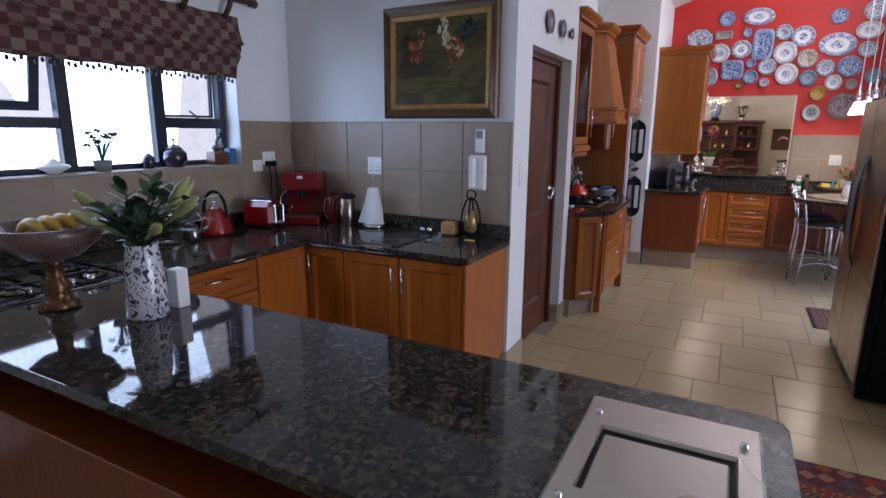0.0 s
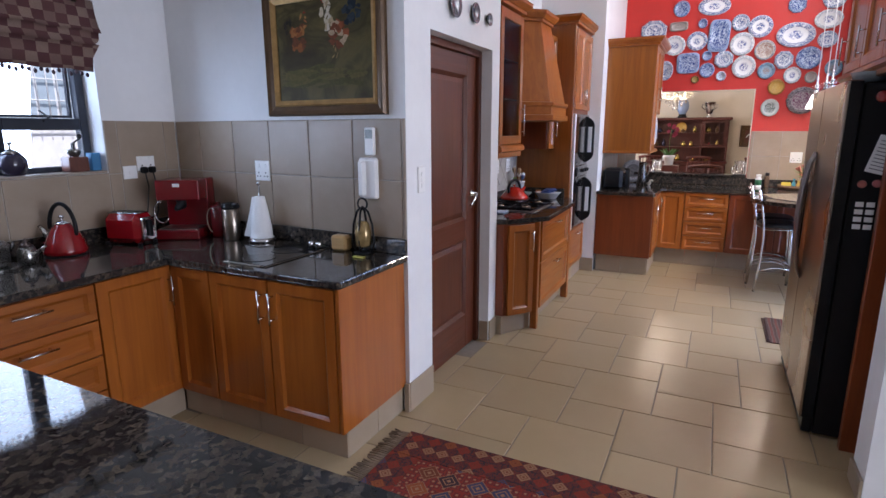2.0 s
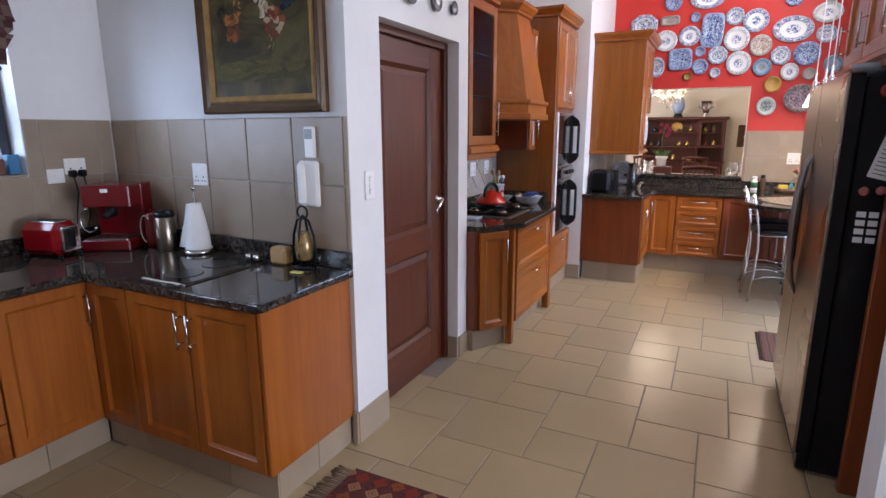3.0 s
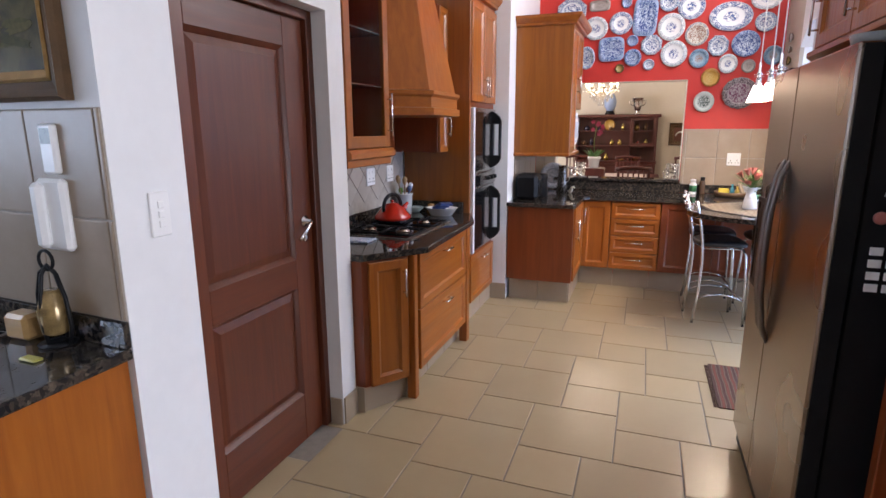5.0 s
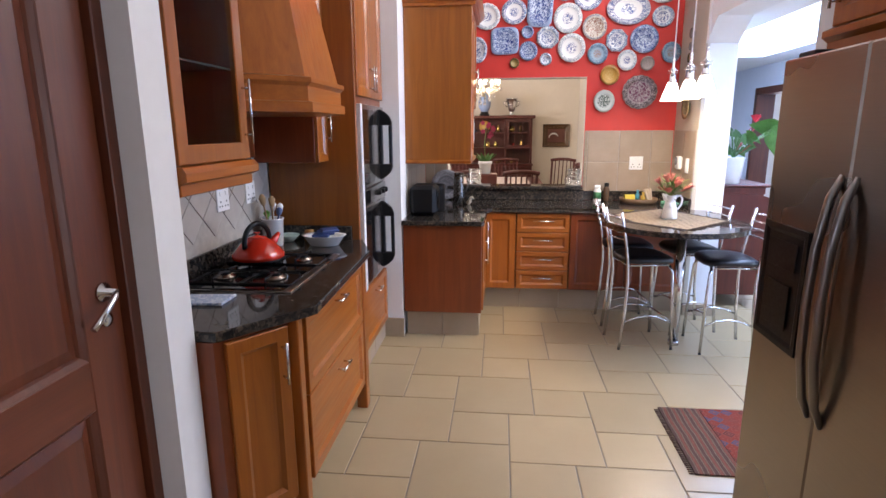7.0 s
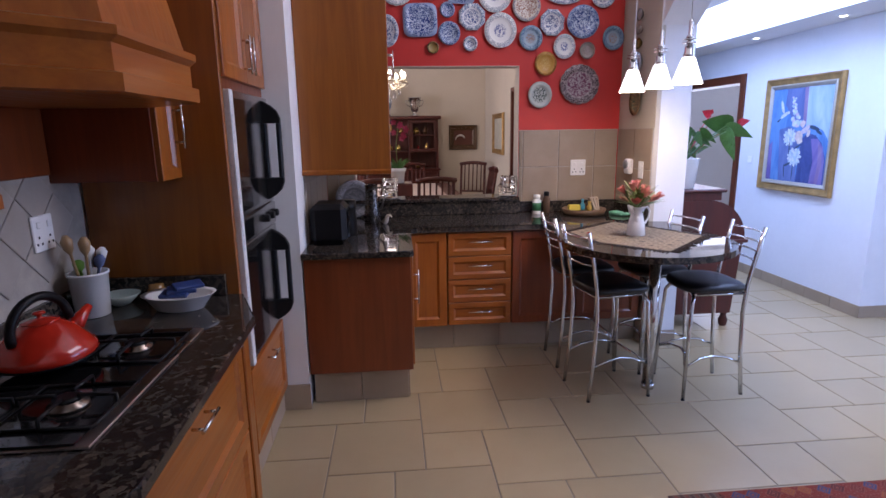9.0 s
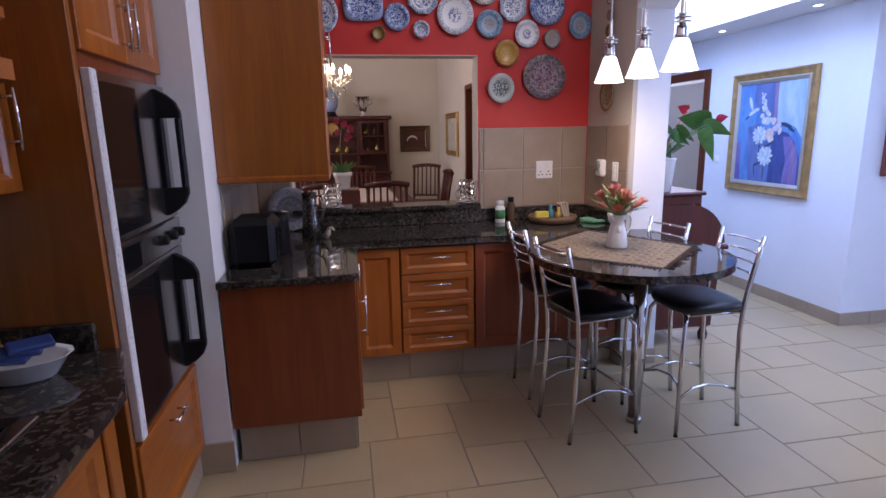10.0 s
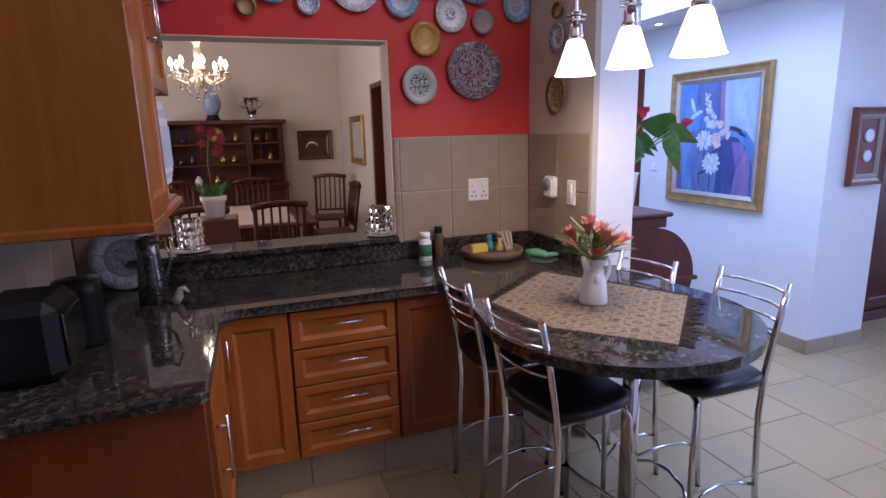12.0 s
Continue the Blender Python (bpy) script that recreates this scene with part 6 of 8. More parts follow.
bk = thing("glass_bowl", "clear glass bowls stacked on top of the fridge", "bowl", (1.0, 3.95, 1.766))
bm = bmesh.new()
lathe(bm, [(0.05, 0), (0.08, 0.02), (0.09, 0.05), (0.085, 0.05), (0.07, 0.02), (0.02, 0.01)], (0.96, 3.95, 1.766), 22)
part("bowl", bm, plain("grey_glass", (0.25, 0.27, 0.28), 0.05), bk)

# ---- red wall plates ----


def plate_mat(name, rim, ground, ink, centre, k1, k2, petals=10):
    """Glazed plate: an inked rim band and an inked middle on a pale ground."""
    m, t, b = base(name, 0.27, coat=0.0)
    v = coords(t)
    ln = t.nodes.new("ShaderNodeVectorMath")
    ln.operation = "LENGTH"
    sep = t.nodes.new("ShaderNodeSeparateXYZ")
    t.links.new(v, sep.inputs[0])
    com = t.nodes.new("ShaderNodeCombineXYZ")
    t.links.new(sep.outputs[0], com.inputs[0])
    t.links.new(sep.outputs[2], com.inputs[1])
    t.links.new(com.outputs[0], ln.inputs[0])
    r = ln.outputs["Value"]
    orn = noise_tex(t, coords(t, rnd=91.0), 8.0, 3, 0.6, 1.2)

    def calc(op, p, q=None):
        n = t.nodes.new("ShaderNodeMath")
        n.operation = op
        for k, v in ((0, p), (1, q)):
            if isinstance(v, (int, float)):
                n.inputs[k].default_value = v
            elif v is not None:
                t.links.new(v, n.inputs[k])
        return n.outputs[0]
    turn = calc("ARCTAN2", sep.outputs[2], sep.outputs[0])
    petal = calc("SINE", calc("MULTIPLY", turn, petals))
    wave = calc("ADD", calc("MULTIPLY", petal, 0.09), orn)
    ornament = ramp(t, wave, ((0.41, ground), (0.44, ink), (0.53, ink), (0.56, ground), (0.61, ground), (0.64, ink)))
    rimc = mix(t, 0.85, rim, ornament)
    band = ramp(t, r, ((k1 - 0.02, (0, 0, 0)), (k1 + 0.02, (1, 1, 1))))
    mid = ramp(t, r, ((k2 - 0.05, (1, 1, 1)), (k2 + 0.05, (0, 0, 0))))
    c = mix(t, band, mix(t, mid, ground, mix(t, ramp(t, orn, ((0.47, (0, 0, 0)), (0.53, (1, 1, 1)))), ground, centre)), rimc)
    edge = ramp(t, r, ((0.95, (0, 0, 0)), (0.98, (1, 1, 1))))
    t.links.new(mix(t, edge, c, tuple((x + y) / 2 for x, y in zip(rim, ground))), b.inputs["Base Color"])
    return m


WHT, BLU, DBL = (0.84, 0.85, 0.85), (0.05, 0.10, 0.32), (0.02, 0.05, 0.22)
P = {
    "a": plate_mat("plate_blue_rim", (0.16, 0.23, 0.44), WHT, (0.05, 0.09, 0.28), BLU, 0.64, 0.34),
    "b": plate_mat("plate_blue_all", (0.09, 0.17, 0.42), (0.50, 0.60, 0.76), DBL, DBL, 0.66, 0.9, 12),
    "c": plate_mat("plate_grey_blue", (0.34, 0.42, 0.54), (0.74, 0.77, 0.79), (0.07, 0.13, 0.30), (0.08, 0.12, 0.28), 0.64, 0.55),
    "d": plate_mat("plate_white_sprig", (0.74, 0.75, 0.74), (0.80, 0.81, 0.80), (0.28, 0.33, 0.42), (0.12, 0.15, 0.34), 0.70, 0.36, 14),
    "e": plate_mat("plate_flowered", (0.50, 0.42, 0.28), (0.66, 0.63, 0.55), (0.12, 0.14, 0.28), (0.30, 0.16, 0.12), 0.8, 0.75),
    "f": plate_mat("plate_teal", (0.22, 0.33, 0.42), (0.30, 0.42, 0.52), (0.09, 0.17, 0.30), (0.3, 0.22, 0.18), 0.6, 0.4),
    "g": plate_mat("plate_amber", (0.42, 0.20, 0.04), (0.52, 0.30, 0.06), (0.36, 0.15, 0.03), (0.6, 0.4, 0.1), 0.8, 0.5),
    "m": plate_mat("plate_scenery", (0.20, 0.14, 0.06), (0.34, 0.25, 0.12), (0.07, 0.06, 0.03), (0.10, 0.12, 0.08), 0.8, 0.75),
    "h": plate_mat("plate_grey_brown", (0.30, 0.27, 0.24), (0.38, 0.34, 0.31), (0.22, 0.18, 0.17), (0.3, 0.26, 0.24), 0.8, 0.5),
    "i": plate_mat("plate_dark_gold", (0.07, 0.055, 0.02), (0.35, 0.25, 0.08), (0.05, 0.04, 0.02), (0.4, 0.3, 0.1), 0.7, 0.5),
    "j": plate_mat("plate_charger", (0.16, 0.125, 0.11), (0.40, 0.32, 0.32), (0.06, 0.04, 0.05), (0.16, 0.05, 0.09), 0.66, 0.62),
    "k": plate_mat("plate_green_bird", (0.50, 0.54, 0.49), (0.58, 0.62, 0.57), (0.45, 0.5, 0.45), (0.05, 0.08, 0.06), 0.85, 0.6),
}
WORDS = {"m": "gilt plate painted with a brown landscape", "a": "white plate with a blue patterned rim", "b": "blue transfer-printed plate", "c": "grey-blue patterned plate", "d": "white plate with a small sprig pattern", "e": "cream plate with painted flowers", "f": "teal-blue glazed plate", "g": "small amber glazed bowl", "h": "small grey-brown plate", "i": "tiny dark gold-rimmed dish", "j": "large charger plate with a scalloped dark rim", "k": "pale plate with a dark green bird shape"}


def plate_mesh(n, power, scallop=0.0):
    """A unit plate facing -y: outline with n points; power 2 is round, more is squarer."""
    bm = bmesh.new()
    rs = []
    for r, d in ((0.5, 0.004), (0.55, 0.0), (0.97, 0.016), (1.0, 0.021), (0.98, 0.025), (0.72, 0.016), (0.64, 0.010), (0.58, 0.007), (0.03, 0.007)):
        ring = []
        for k in range(n):
            a = 2 * math.pi * (k + 0.5) / n
            c, s = math.cos(a), math.sin(a)
            q = (abs(c) ** power + abs(s) ** power) ** (-1 / power)
            if scallop and r > 0.9:
                q *= 1 + scallop * math.cos(a * 16)
            ring.append(bm.verts.new((r * q * c, -d * 1.0, r * q * s)))
        rs.append(ring)
    for A, B in zip(rs, rs[1:]):
        for k in range(n):
            bm.faces.new((A[k], A[(k + 1) % n], B[(k + 1) % n], B[k])).smooth = True
    bm.faces.new(rs[0])
    bm.faces.new(rs[-1][::-1])
    bmesh.ops.recalc_face_normals(bm, faces=bm.faces)
    me = bpy.data.meshes.new("plate")
    bm.to_mesh(me)
    bm.free()
    return me


def hang_plate(x, z, rx, rz, style, form, wallm, tilt=0.0, group="plates on the red wall"):
    n, power, sc = {"o": (40, 2.0, 0.0), "8": (8, 2.0, 0.0), "q": (32, 5.0, 0.0), "s": (48, 2.0, 0.02)}[form]
    me = plate_mesh(n, power, sc)
    me.materials.append(P[style])
    ob = new("plate", me)
    ob.matrix_basis = wallm @ Matrix.Translation((x, 0, z)) @ Matrix.Rotation(tilt, 4, "Y") @ Matrix.Diagonal((rx, 1.0, rz, 1))
    return tagged(ob, WORDS[style] + " hung on the wall", "plate", group)


WR = Matrix.Translation((0, 7.907, 0))
for p in ((-0.49, 2.70, 0.155, 0.125, "c", "8"), (-0.218, 2.73, 0.10, 0.052, "h", "q"), (0.037, 2.742, 0.052, 0.058, "b", "8"), (0.424, 2.721, 0.090, 0.090, "c", "o"), (0.624, 2.664, 0.122, 0.118, "a", "o"), (0.968, 2.552, 0.185, 0.130, "a", "o"), (1.25, 2.69, 0.130, 0.098, "d", "s"), (1.263, 2.486, 0.092, 0.086, "c", "o"), (-0.248, 2.519, 0.120, 0.112, "d", "s"), (-0.008, 2.553, 0.110, 0.107, "a", "o"), (0.217, 2.596, 0.112, 0.176, "b", "q"), (0.459, 2.49, 0.124, 0.126, "d", "o"), (0.691, 2.412, 0.105, 0.108, "e", "o"), (0.884, 2.297, 0.097, 0.100, "c", "8"), (1.117, 2.305, 0.122, 0.118, "b", "o"), (1.352, 2.191, 0.082, 0.088, "f", "o"), (-0.325, 2.239, 0.085, 0.112, "c", "o"), (-0.085, 2.312, 0.124, 0.116, "b", "q"), (0.112, 2.383, 0.055, 0.055, "b", "o"), (0.123, 2.224, 0.082, 0.083, "b", "o"), (0.29, 2.335, 0.104, 0.100, "c", "8"), (0.5, 2.244, 0.120, 0.123, "d", "o"), (0.727, 2.191, 0.088, 0.089, "f", "o"), (0.982, 2.132, 0.084, 0.088, "d", "o"), (1.157, 2.104, 0.060, 0.062, "h", "o"), (0.005, 2.125, 0.044, 0.044, "i", "o"), (0.278, 2.152, 0.054, 0.054, "c", "o"), (0.843, 2.011, 0.083, 0.086, "g", "o"), (0.805, 1.788, 0.092, 0.097, "k", "o"), (1.107, 1.861, 0.152, 0.145, "j", "s"), (0.14, 2.92, 0.17, 0.10, "a", "o"), (1.28, 2.90, 0.11, 0.11, "c", "o"), (-0.20, 2.92, 0.09, 0.09, "b", "o"), (0.95, 2.86, 0.09, 0.09, "b", "8")):
    hang_plate(*p, WR, random.Random(int(p[0] * 1000)).uniform(-0.05, 0.05))
WS = Matrix.Translation((1.4375, 0, 0)) @ Matrix.Rotation(radians(-90), 4, "Z")
for y, z, rx, rz, s in ((7.60, 2.20, 0.035, 0.03, "h"), (7.60, 2.11, 0.042, 0.038, "i"), (7.60, 1.985, 0.062, 0.07, "c"), (7.60, 1.72, 0.088, 0.10, "m"), (7.60, 2.30, 0.04, 0.04, "h")):
    hang_plate(-y, z, rx, rz, s, "o", WS, 0, "plates on the beige wall")
WORDS["h"] = "small grey-brown plate"

# ---- pendant lamps ----
SHADE = glow("lit_glass_shade", (1.0, 0.93, 0.82), 5.0)
for x, y in ((1.111, 6.957), (1.148, 6.70), (1.148, 6.404)):
    z0 = 1.743
    pl = thing("pendant_lamp", "lit white glass pendant lamp on a steel stem", "pendant lamp", (x, y, z0), "pendant lamps over the bar")
    bm = bmesh.new()
    lathe(bm, [(0.074, 0.0), (0.071, 0.004), (0.032, 0.118), (0.026, 0.124), (0.024, 0.118), (0.064, 0.006)], (x, y, z0), 28, None, False)
    part("shade", bm, SHADE, pl, "lit frosted glass shade")
    bm = bmesh.new()
    lathe(bm, [(0.027, 0.120), (0.027, 0.14), (0.022, 0.144), (0.022, 0.175), (0.014, 0.18), (0.014, 0.21), (0.018, 0.212), (0.018, 0.222), (0.010, 0.228), (0.010, 0.29), (0.005, 0.30)], (x, y, z0), 18)
    part("socket", bm, CHROME, pl)
    bm = bmesh.new()
    tube(bm, [(x, y, z0 + 0.295), (x, y, 3.86)], 0.004, 6)
    part("cord", bm, WHITEP, pl)
    for z in (0.187, 0.203):
        bm = bmesh.new()
        lathe(bm, [(0.0145, 0), (0.036, 0.001), (0.036, 0.004), (0.0145, 0.005)], (x, y, z0 + z), 18)
        part("washer", bm, CHROME, pl)
    lamp("POINT", "pendant_bulb", Matrix.Translation((x, y, z0 + 0.02)), 17, (1.0, 0.80, 0.54), radius=0.03)

# ---- bar stools ----
sl = thing("bar_stool", "chrome bar stool with a black leather seat", "stool", (0, 0, 0), "stools round the breakfast bar")


def rail(name, pts, r):
    bm = bmesh.new()
    tube(bm, pts, r, 8)
    return part(name, bm, CHROME, sl)


for s in (-1, 1):
    rail("back_leg", [(s * 0.145, -0.19, 0.0), (s * 0.142, -0.165, 0.25), (s * 0.14, -0.155, 0.5), (s * 0.142, -0.165, 0.66), (s * 0.145, -0.195, 0.82), (s * 0.148, -0.235, 0.99)], 0.0115)
rail("front_leg_left", [(-0.178, 0.18, 0.0), (-0.16, 0.165, 0.4), (-0.155, 0.155, 0.57), (-0.135, 0.14, 0.605), (-0.1, 0.13, 0.612)], 0.0105).name = "front_leg"
rail("front_leg", [(0.178, 0.18, 0.0), (0.16, 0.165, 0.4), (0.155, 0.155, 0.57), (0.135, 0.14, 0.605), (0.1, 0.13, 0.612)], 0.0105)
for k, z in enumerate((0.80, 0.85, 0.90, 0.955)):
    d = -0.195 - (z - 0.82) * 0.24
    rail("back_slat", [(-0.145, d, z), (-0.08, d - 0.025, z), (0, d - 0.033, z), (0.08, d - 0.025, z), (0.145, d, z)], 0.006)
rail("footrest", [(-0.170, 0.17, 0.20), (-0.09, 0.13, 0.235), (0, 0.115, 0.245), (0.09, 0.13, 0.235), (0.170, 0.17, 0.20)], 0.008)
for s in (-1, 1):
    rail("side_stretcher", [(s * 0.170, 0.17, 0.20), (s * 0.145, 0.08, 0.235), (s * 0.14, 0, 0.245), (s * 0.145, -0.08, 0.235), (s * 0.143, -0.17, 0.20)], 0.007)
rail("seat_frame", [(-0.14, 0.13, 0.615), (0.14, 0.13, 0.615), (0.14, -0.155, 0.615), (-0.14, -0.155, 0.615), (-0.14, 0.12, 0.615)], 0.008)
bm = bmesh.new()
rs = []
for f_, z in ((0.80, 0.622), (0.97, 0.627), (1.0, 0.640), (0.98, 0.656), (0.90, 0.667), (0.6, 0.676), (0.2, 0.678)):
    rs.append([bm.verts.new((f_ * 0.19 * math.copysign(abs(math.cos(a)) ** 0.55, math.cos(a)) * (1 + 0.06 * math.sin(a)), f_ * 0.185 * math.copysign(abs(math.sin(a)) ** 0.6, math.sin(a)), z + 0.012 * (abs(math.cos(a)) * f_) ** 2)) for a in [2 * math.pi * k / 32 for k in range(32)]])
for A, B in zip(rs, rs[1:]):
    for k in range(32):
        bm.faces.new((A[k], A[(k + 1) % 32], B[(k + 1) % 32], B[k])).smooth = True
bm.faces.new(rs[0][::-1])
bm.faces.new(rs[-1])
part("seat", bm, LEATHER, sl, "padded black leather seat")
for s in ((-0.145, -0.19), (0.145, -0.19), (-0.178, 0.18), (0.178, 0.18)):
    bm = bmesh.new()
    lathe(bm, [(0.011, 0), (0.0115, 0.003), (0.011, 0.008)], (*s, 0), 10)
    part("rubber_foot", bm, BLACK, sl)
for x, y, a in ((0.91, 7.13, -90), (1.48, 6.64, 90), (1.35, 7.03, 100)):
    copy_thing(sl, pose(x, y, 0, 0, 0, a))
sl.matrix_basis = pose(0.92, 6.68, 0, 0, 0, -80)

# ---- on the bar ----
m, t, b = base("woven_cloth", 0.95, 0, 0.15)
v = coords(t, (1, 1, 1))
warp = mix(t, 0.02, v, noise_col(t, v, 30))
rings = []
for scale, shape in ((9, "EUCLIDEAN"), (21, "MANHATTAN")):
    vo = t.nodes.new("ShaderNodeTexVoronoi")
    vo.voronoi_dimensions, vo.distance = "2D", shape
    vo.inputs["Scale"].default_value, vo.inputs["Randomness"].default_value = scale, 0.12
    t.links.new(warp, vo.inputs["Vector"])
    rings.append(vo.outputs["Distance"])
INK, TAN = (0.04, 0.03, 0.024), (0.235, 0.185, 0.125)
lace = ramp(t, rings[0], ((0.08, TAN), (0.12, INK), (0.20, TAN), (0.34, TAN), (0.38, INK), (0.44, TAN), (0.56, TAN), (0.60, INK)))
small = ramp(t, rings[1], ((0.16, TAN), (0.24, INK), (0.34, TAN), (0.55, TAN), (0.66, INK)))
fine = noise_tex(t, v, 300, 3)
t.links.new(mix(t, 0.22, mix(t, 0.42, lace, small), ramp(t, fine, ((0.3, (0.08, 0.055, 0.04)), (0.7, (0.36, 0.29, 0.2))))), b.inputs["Base Color"])
bump(t, b, fine, 0.5, 0.003)
tc = thing("table_runner", "brown woven patterned cloth with a dark fringe", "cloth", (1.15, 6.85, 0.9))
q = [(1.115, 6.37), (1.50, 6.74), (1.19, 7.31), (0.78, 6.99), (0.845, 6.655)]
bm = bmesh.new()
prism(bm, q, 0.9005, 0.9035)
part("weave", bm, m, tc)
bm = bmesh.new()
rnd = random.Random(8)
for i in range(5):
    a, b2 = Vector((*q[i], 0)), Vector((*q[(i + 1) % 5], 0))
    nrm = Vector((b2.y - a.y, a.x - b2.x, 0)).normalized()
    k = int((b2 - a).length / 0.006)
    for j in range(k):
        p0 = a.lerp(b2, j / k)
        p1 = p0 + nrm * rnd.uniform(0.022, 0.055) + Vector((rnd.uniform(-0.014, 0.014), rnd.uniform(-0.014, 0.014), 0))
        tube(bm, [(p0.x, p0.y, 0.9025), (p1.x, p1.y, 0.9022)], 0.0016, 4)
tagged(part("fringe", bm, plain("dark_fringe", (0.045, 0.03, 0.022), 0.95), tc), kind="stuff")
jg = thing("enamel_jug", "white enamel jug holding pink proteas", "jug", (1.13, 6.83, 0.9))
J = Matrix.Translation((1.13, 6.83, 0.904))
bm = bmesh.new()
lathe(bm, [(0.053, 0.0), (0.055, 0.004), (0.048, 0.07), (0.037, 0.115), (0.035, 0.135), (0.046, 0.165), (0.05, 0.172), (0.045, 0.17), (0.032, 0.135)], (0, 0, 0), 28, J)
tube(bm, [J @ Vector(p) for p in ((-0.035, -0.01, 0.14), (-0.052, -0.015, 0.168), (-0.066, -0.02, 0.182))], [0.018, 0.014, 0.006], 8)
part("body", bm, PORCELAIN, jg)
bm = bmesh.new()
tube(bm, [J @ Vector(p) for p in ((0.042, 0.012, 0.158), (0.072, 0.02, 0.165), (0.09, 0.025, 0.14), (0.085, 0.022, 0.10), (0.062, 0.016, 0.068), (0.046, 0.012, 0.06))], 0.0065, 8)
part("handle", bm, PORCELAIN, jg)
bm = bmesh.new()
ball(bm, J @ Vector((-0.012, -0.041, 0.10)), 0.014, 0.006, 0.018)
part("boss", bm, PORCELAIN, jg)
PINK = plain("protea_pink", (0.62, 0.21, 0.17), 0.6, vary=0.35, scale=40, rnd=5)
GREENY = plain("protea_leaf", (0.14, 0.20, 0.04), 0.5, vary=0.35, scale=30, rnd=5)
rnd = random.Random(21)
for k in range(12):
    a, e = k * 0.7, 0.45 + 0.75 * (k % 3) / 2
    d = Vector((math.cos(a) * math.cos(e), math.sin(a) * math.cos(e), math.sin(e)))
    root = J @ Vector((0, 0, 0.16))
    tip = root + d * rnd.uniform(0.08, 0.13)
    bm = bmesh.new()
    for j in range(22):
        b2, s = j * 2.4, (j % 11) / 11
        out = Vector((math.cos(b2), math.sin(b2), 0)) * (0.35 + 0.3 * s)
        leaf(bm, tip - d * 0.02 + d * 0.02 * s, d + out, 0.072 - 0.018 * s, 0.0085, -0.004, 0.4, 4)
    part("protea_flower", bm, PINK, jg, "pink protea flower")
    bm = bmesh.new()
    tube(bm, [root - d * 0.05, tip], 0.004, 6)
    for j in range(9):
        b2 = j * 2.2 + k
        leaf(bm, root.lerp(tip, 0.3 + 0.07 * j), d * 0.7 + Vector((math.cos(b2), math.sin(b2), 0.1)), rnd.uniform(0.08, 0.14), 0.0055, 0.01, 0.3, 4)
    tagged(part("leafy_stem", bm, GREENY, jg), kind="stuff")
# far counter things
def bottle(x, y, r, h, body, cap, label):
    b_ = thing("bottle", label, "bottle", (x, y, 0.9), "bottles on the far counter")
    bm = bmesh.new()
    lathe(bm, [(r, 0), (r * 1.03, 0.004), (r * 1.03, h * 0.68), (r * 0.75, h * 0.76), (r * 0.7, h * 0.8)], (x, y, 0.9005), 20)
    part("body", bm, body, b_)
    bm = bmesh.new()
    lathe(bm, [(r * 0.8, h * 0.8), (r * 0.82, h), (r * 0.6, h * 1.01)], (x, y, 0.9005), 18)
    part("cap", bm, cap, b_)
    return b_


b_ = bottle(0.775, 7.80, 0.033, 0.145, WHITEP, WHITEP, "white plastic bottle with a green label")
bm = bmesh.new()
lathe(bm, [(0.0346, 0.025), (0.0346, 0.085), (0.034, 0.086)], (0.775, 7.80, 0.9005), 20)
part("label_band", bm, plain("green_label", (0.06, 0.22, 0.10), 0.5), b_)
bottle(0.86, 7.83, 0.026, 0.165, plain("brown_spice", (0.10, 0.06, 0.035), 0.2), BLACK, "dark spice grinder with a black cap")
ty = thing("wooden_tray", "round wooden tray with small painted things", "tray", (1.12, 7.72, 0.9))
bm = bmesh.new()
lathe(bm, [(0.13, 0), (0.15, 0.005), (0.165, 0.04), (0.16, 0.046), (0.145, 0.03), (0.02, 0.026)], (1.12, 7.72, 0.9005), 32)
part("tray", bm, timber("tray_wood", (0.26, 0.17, 0.10), (0.15, 0.09, 0.05), "x", 0.55, 0.0), ty)
for x, y, mt, h in ((1.04, 7.71, plain("yellow_sponge", (0.62, 0.50, 0.06), 0.8), 0.055), (1.115, 7.74, plain("teal_glaze", (0.06, 0.25, 0.36), 0.3), 0.085), (1.155, 7.70, plain("ochre_glaze", (0.45, 0.32, 0.06), 0.3), 0.07)):
    bm = bmesh.new()
    if h < 0.06:
        box(bm, x - 0.045, x + 0.045, y - 0.02, y + 0.02, 0.93, 0.975, 0.006)
    else:
        lathe(bm, [(0.018, 0), (0.022, 0.02), (0.018, h * 0.5), (0.008, h * 0.7), (0.014, h)], (x, y, 0.928), 14)
    solo(part("ornament", bm, mt), "small painted ornament in the wooden tray", "ornament", "ornaments in the tray")
bm = bmesh.new()
for k in range(3):
    box(bm, -0.008, 0.008, -0.035, 0.035, 0, 0.10, 0.004, Matrix.Translation((1.20 + k * 0.014, 7.73, 0.93)) @ Matrix.Rotation(-0.35 + 0.1 * k, 4, "Y"))
solo(part("napkins", bm, plain("cream_napkin", (0.50, 0.42, 0.34), 0.8)), "cream napkins standing in the tray", "napkins")
bm = bmesh.new()
pts = [(1.30 + 0.13 * s, 7.64 - 0.10 * s + 0.02 * math.sin(s * 9), 0.914) for s in [i / 8 for i in range(9)]]
tube(bm, pts, [0.012, 0.018, 0.02, 0.018, 0.014, 0.012, 0.012, 0.010, 0.006], 8)
tube(bm, [(1.34, 7.55, 0.91), (1.38, 7.62, 0.915), (1.36, 7.68, 0.915), (1.31, 7.70, 0.91)], [0.006, 0.012, 0.016, 0.012], 8)
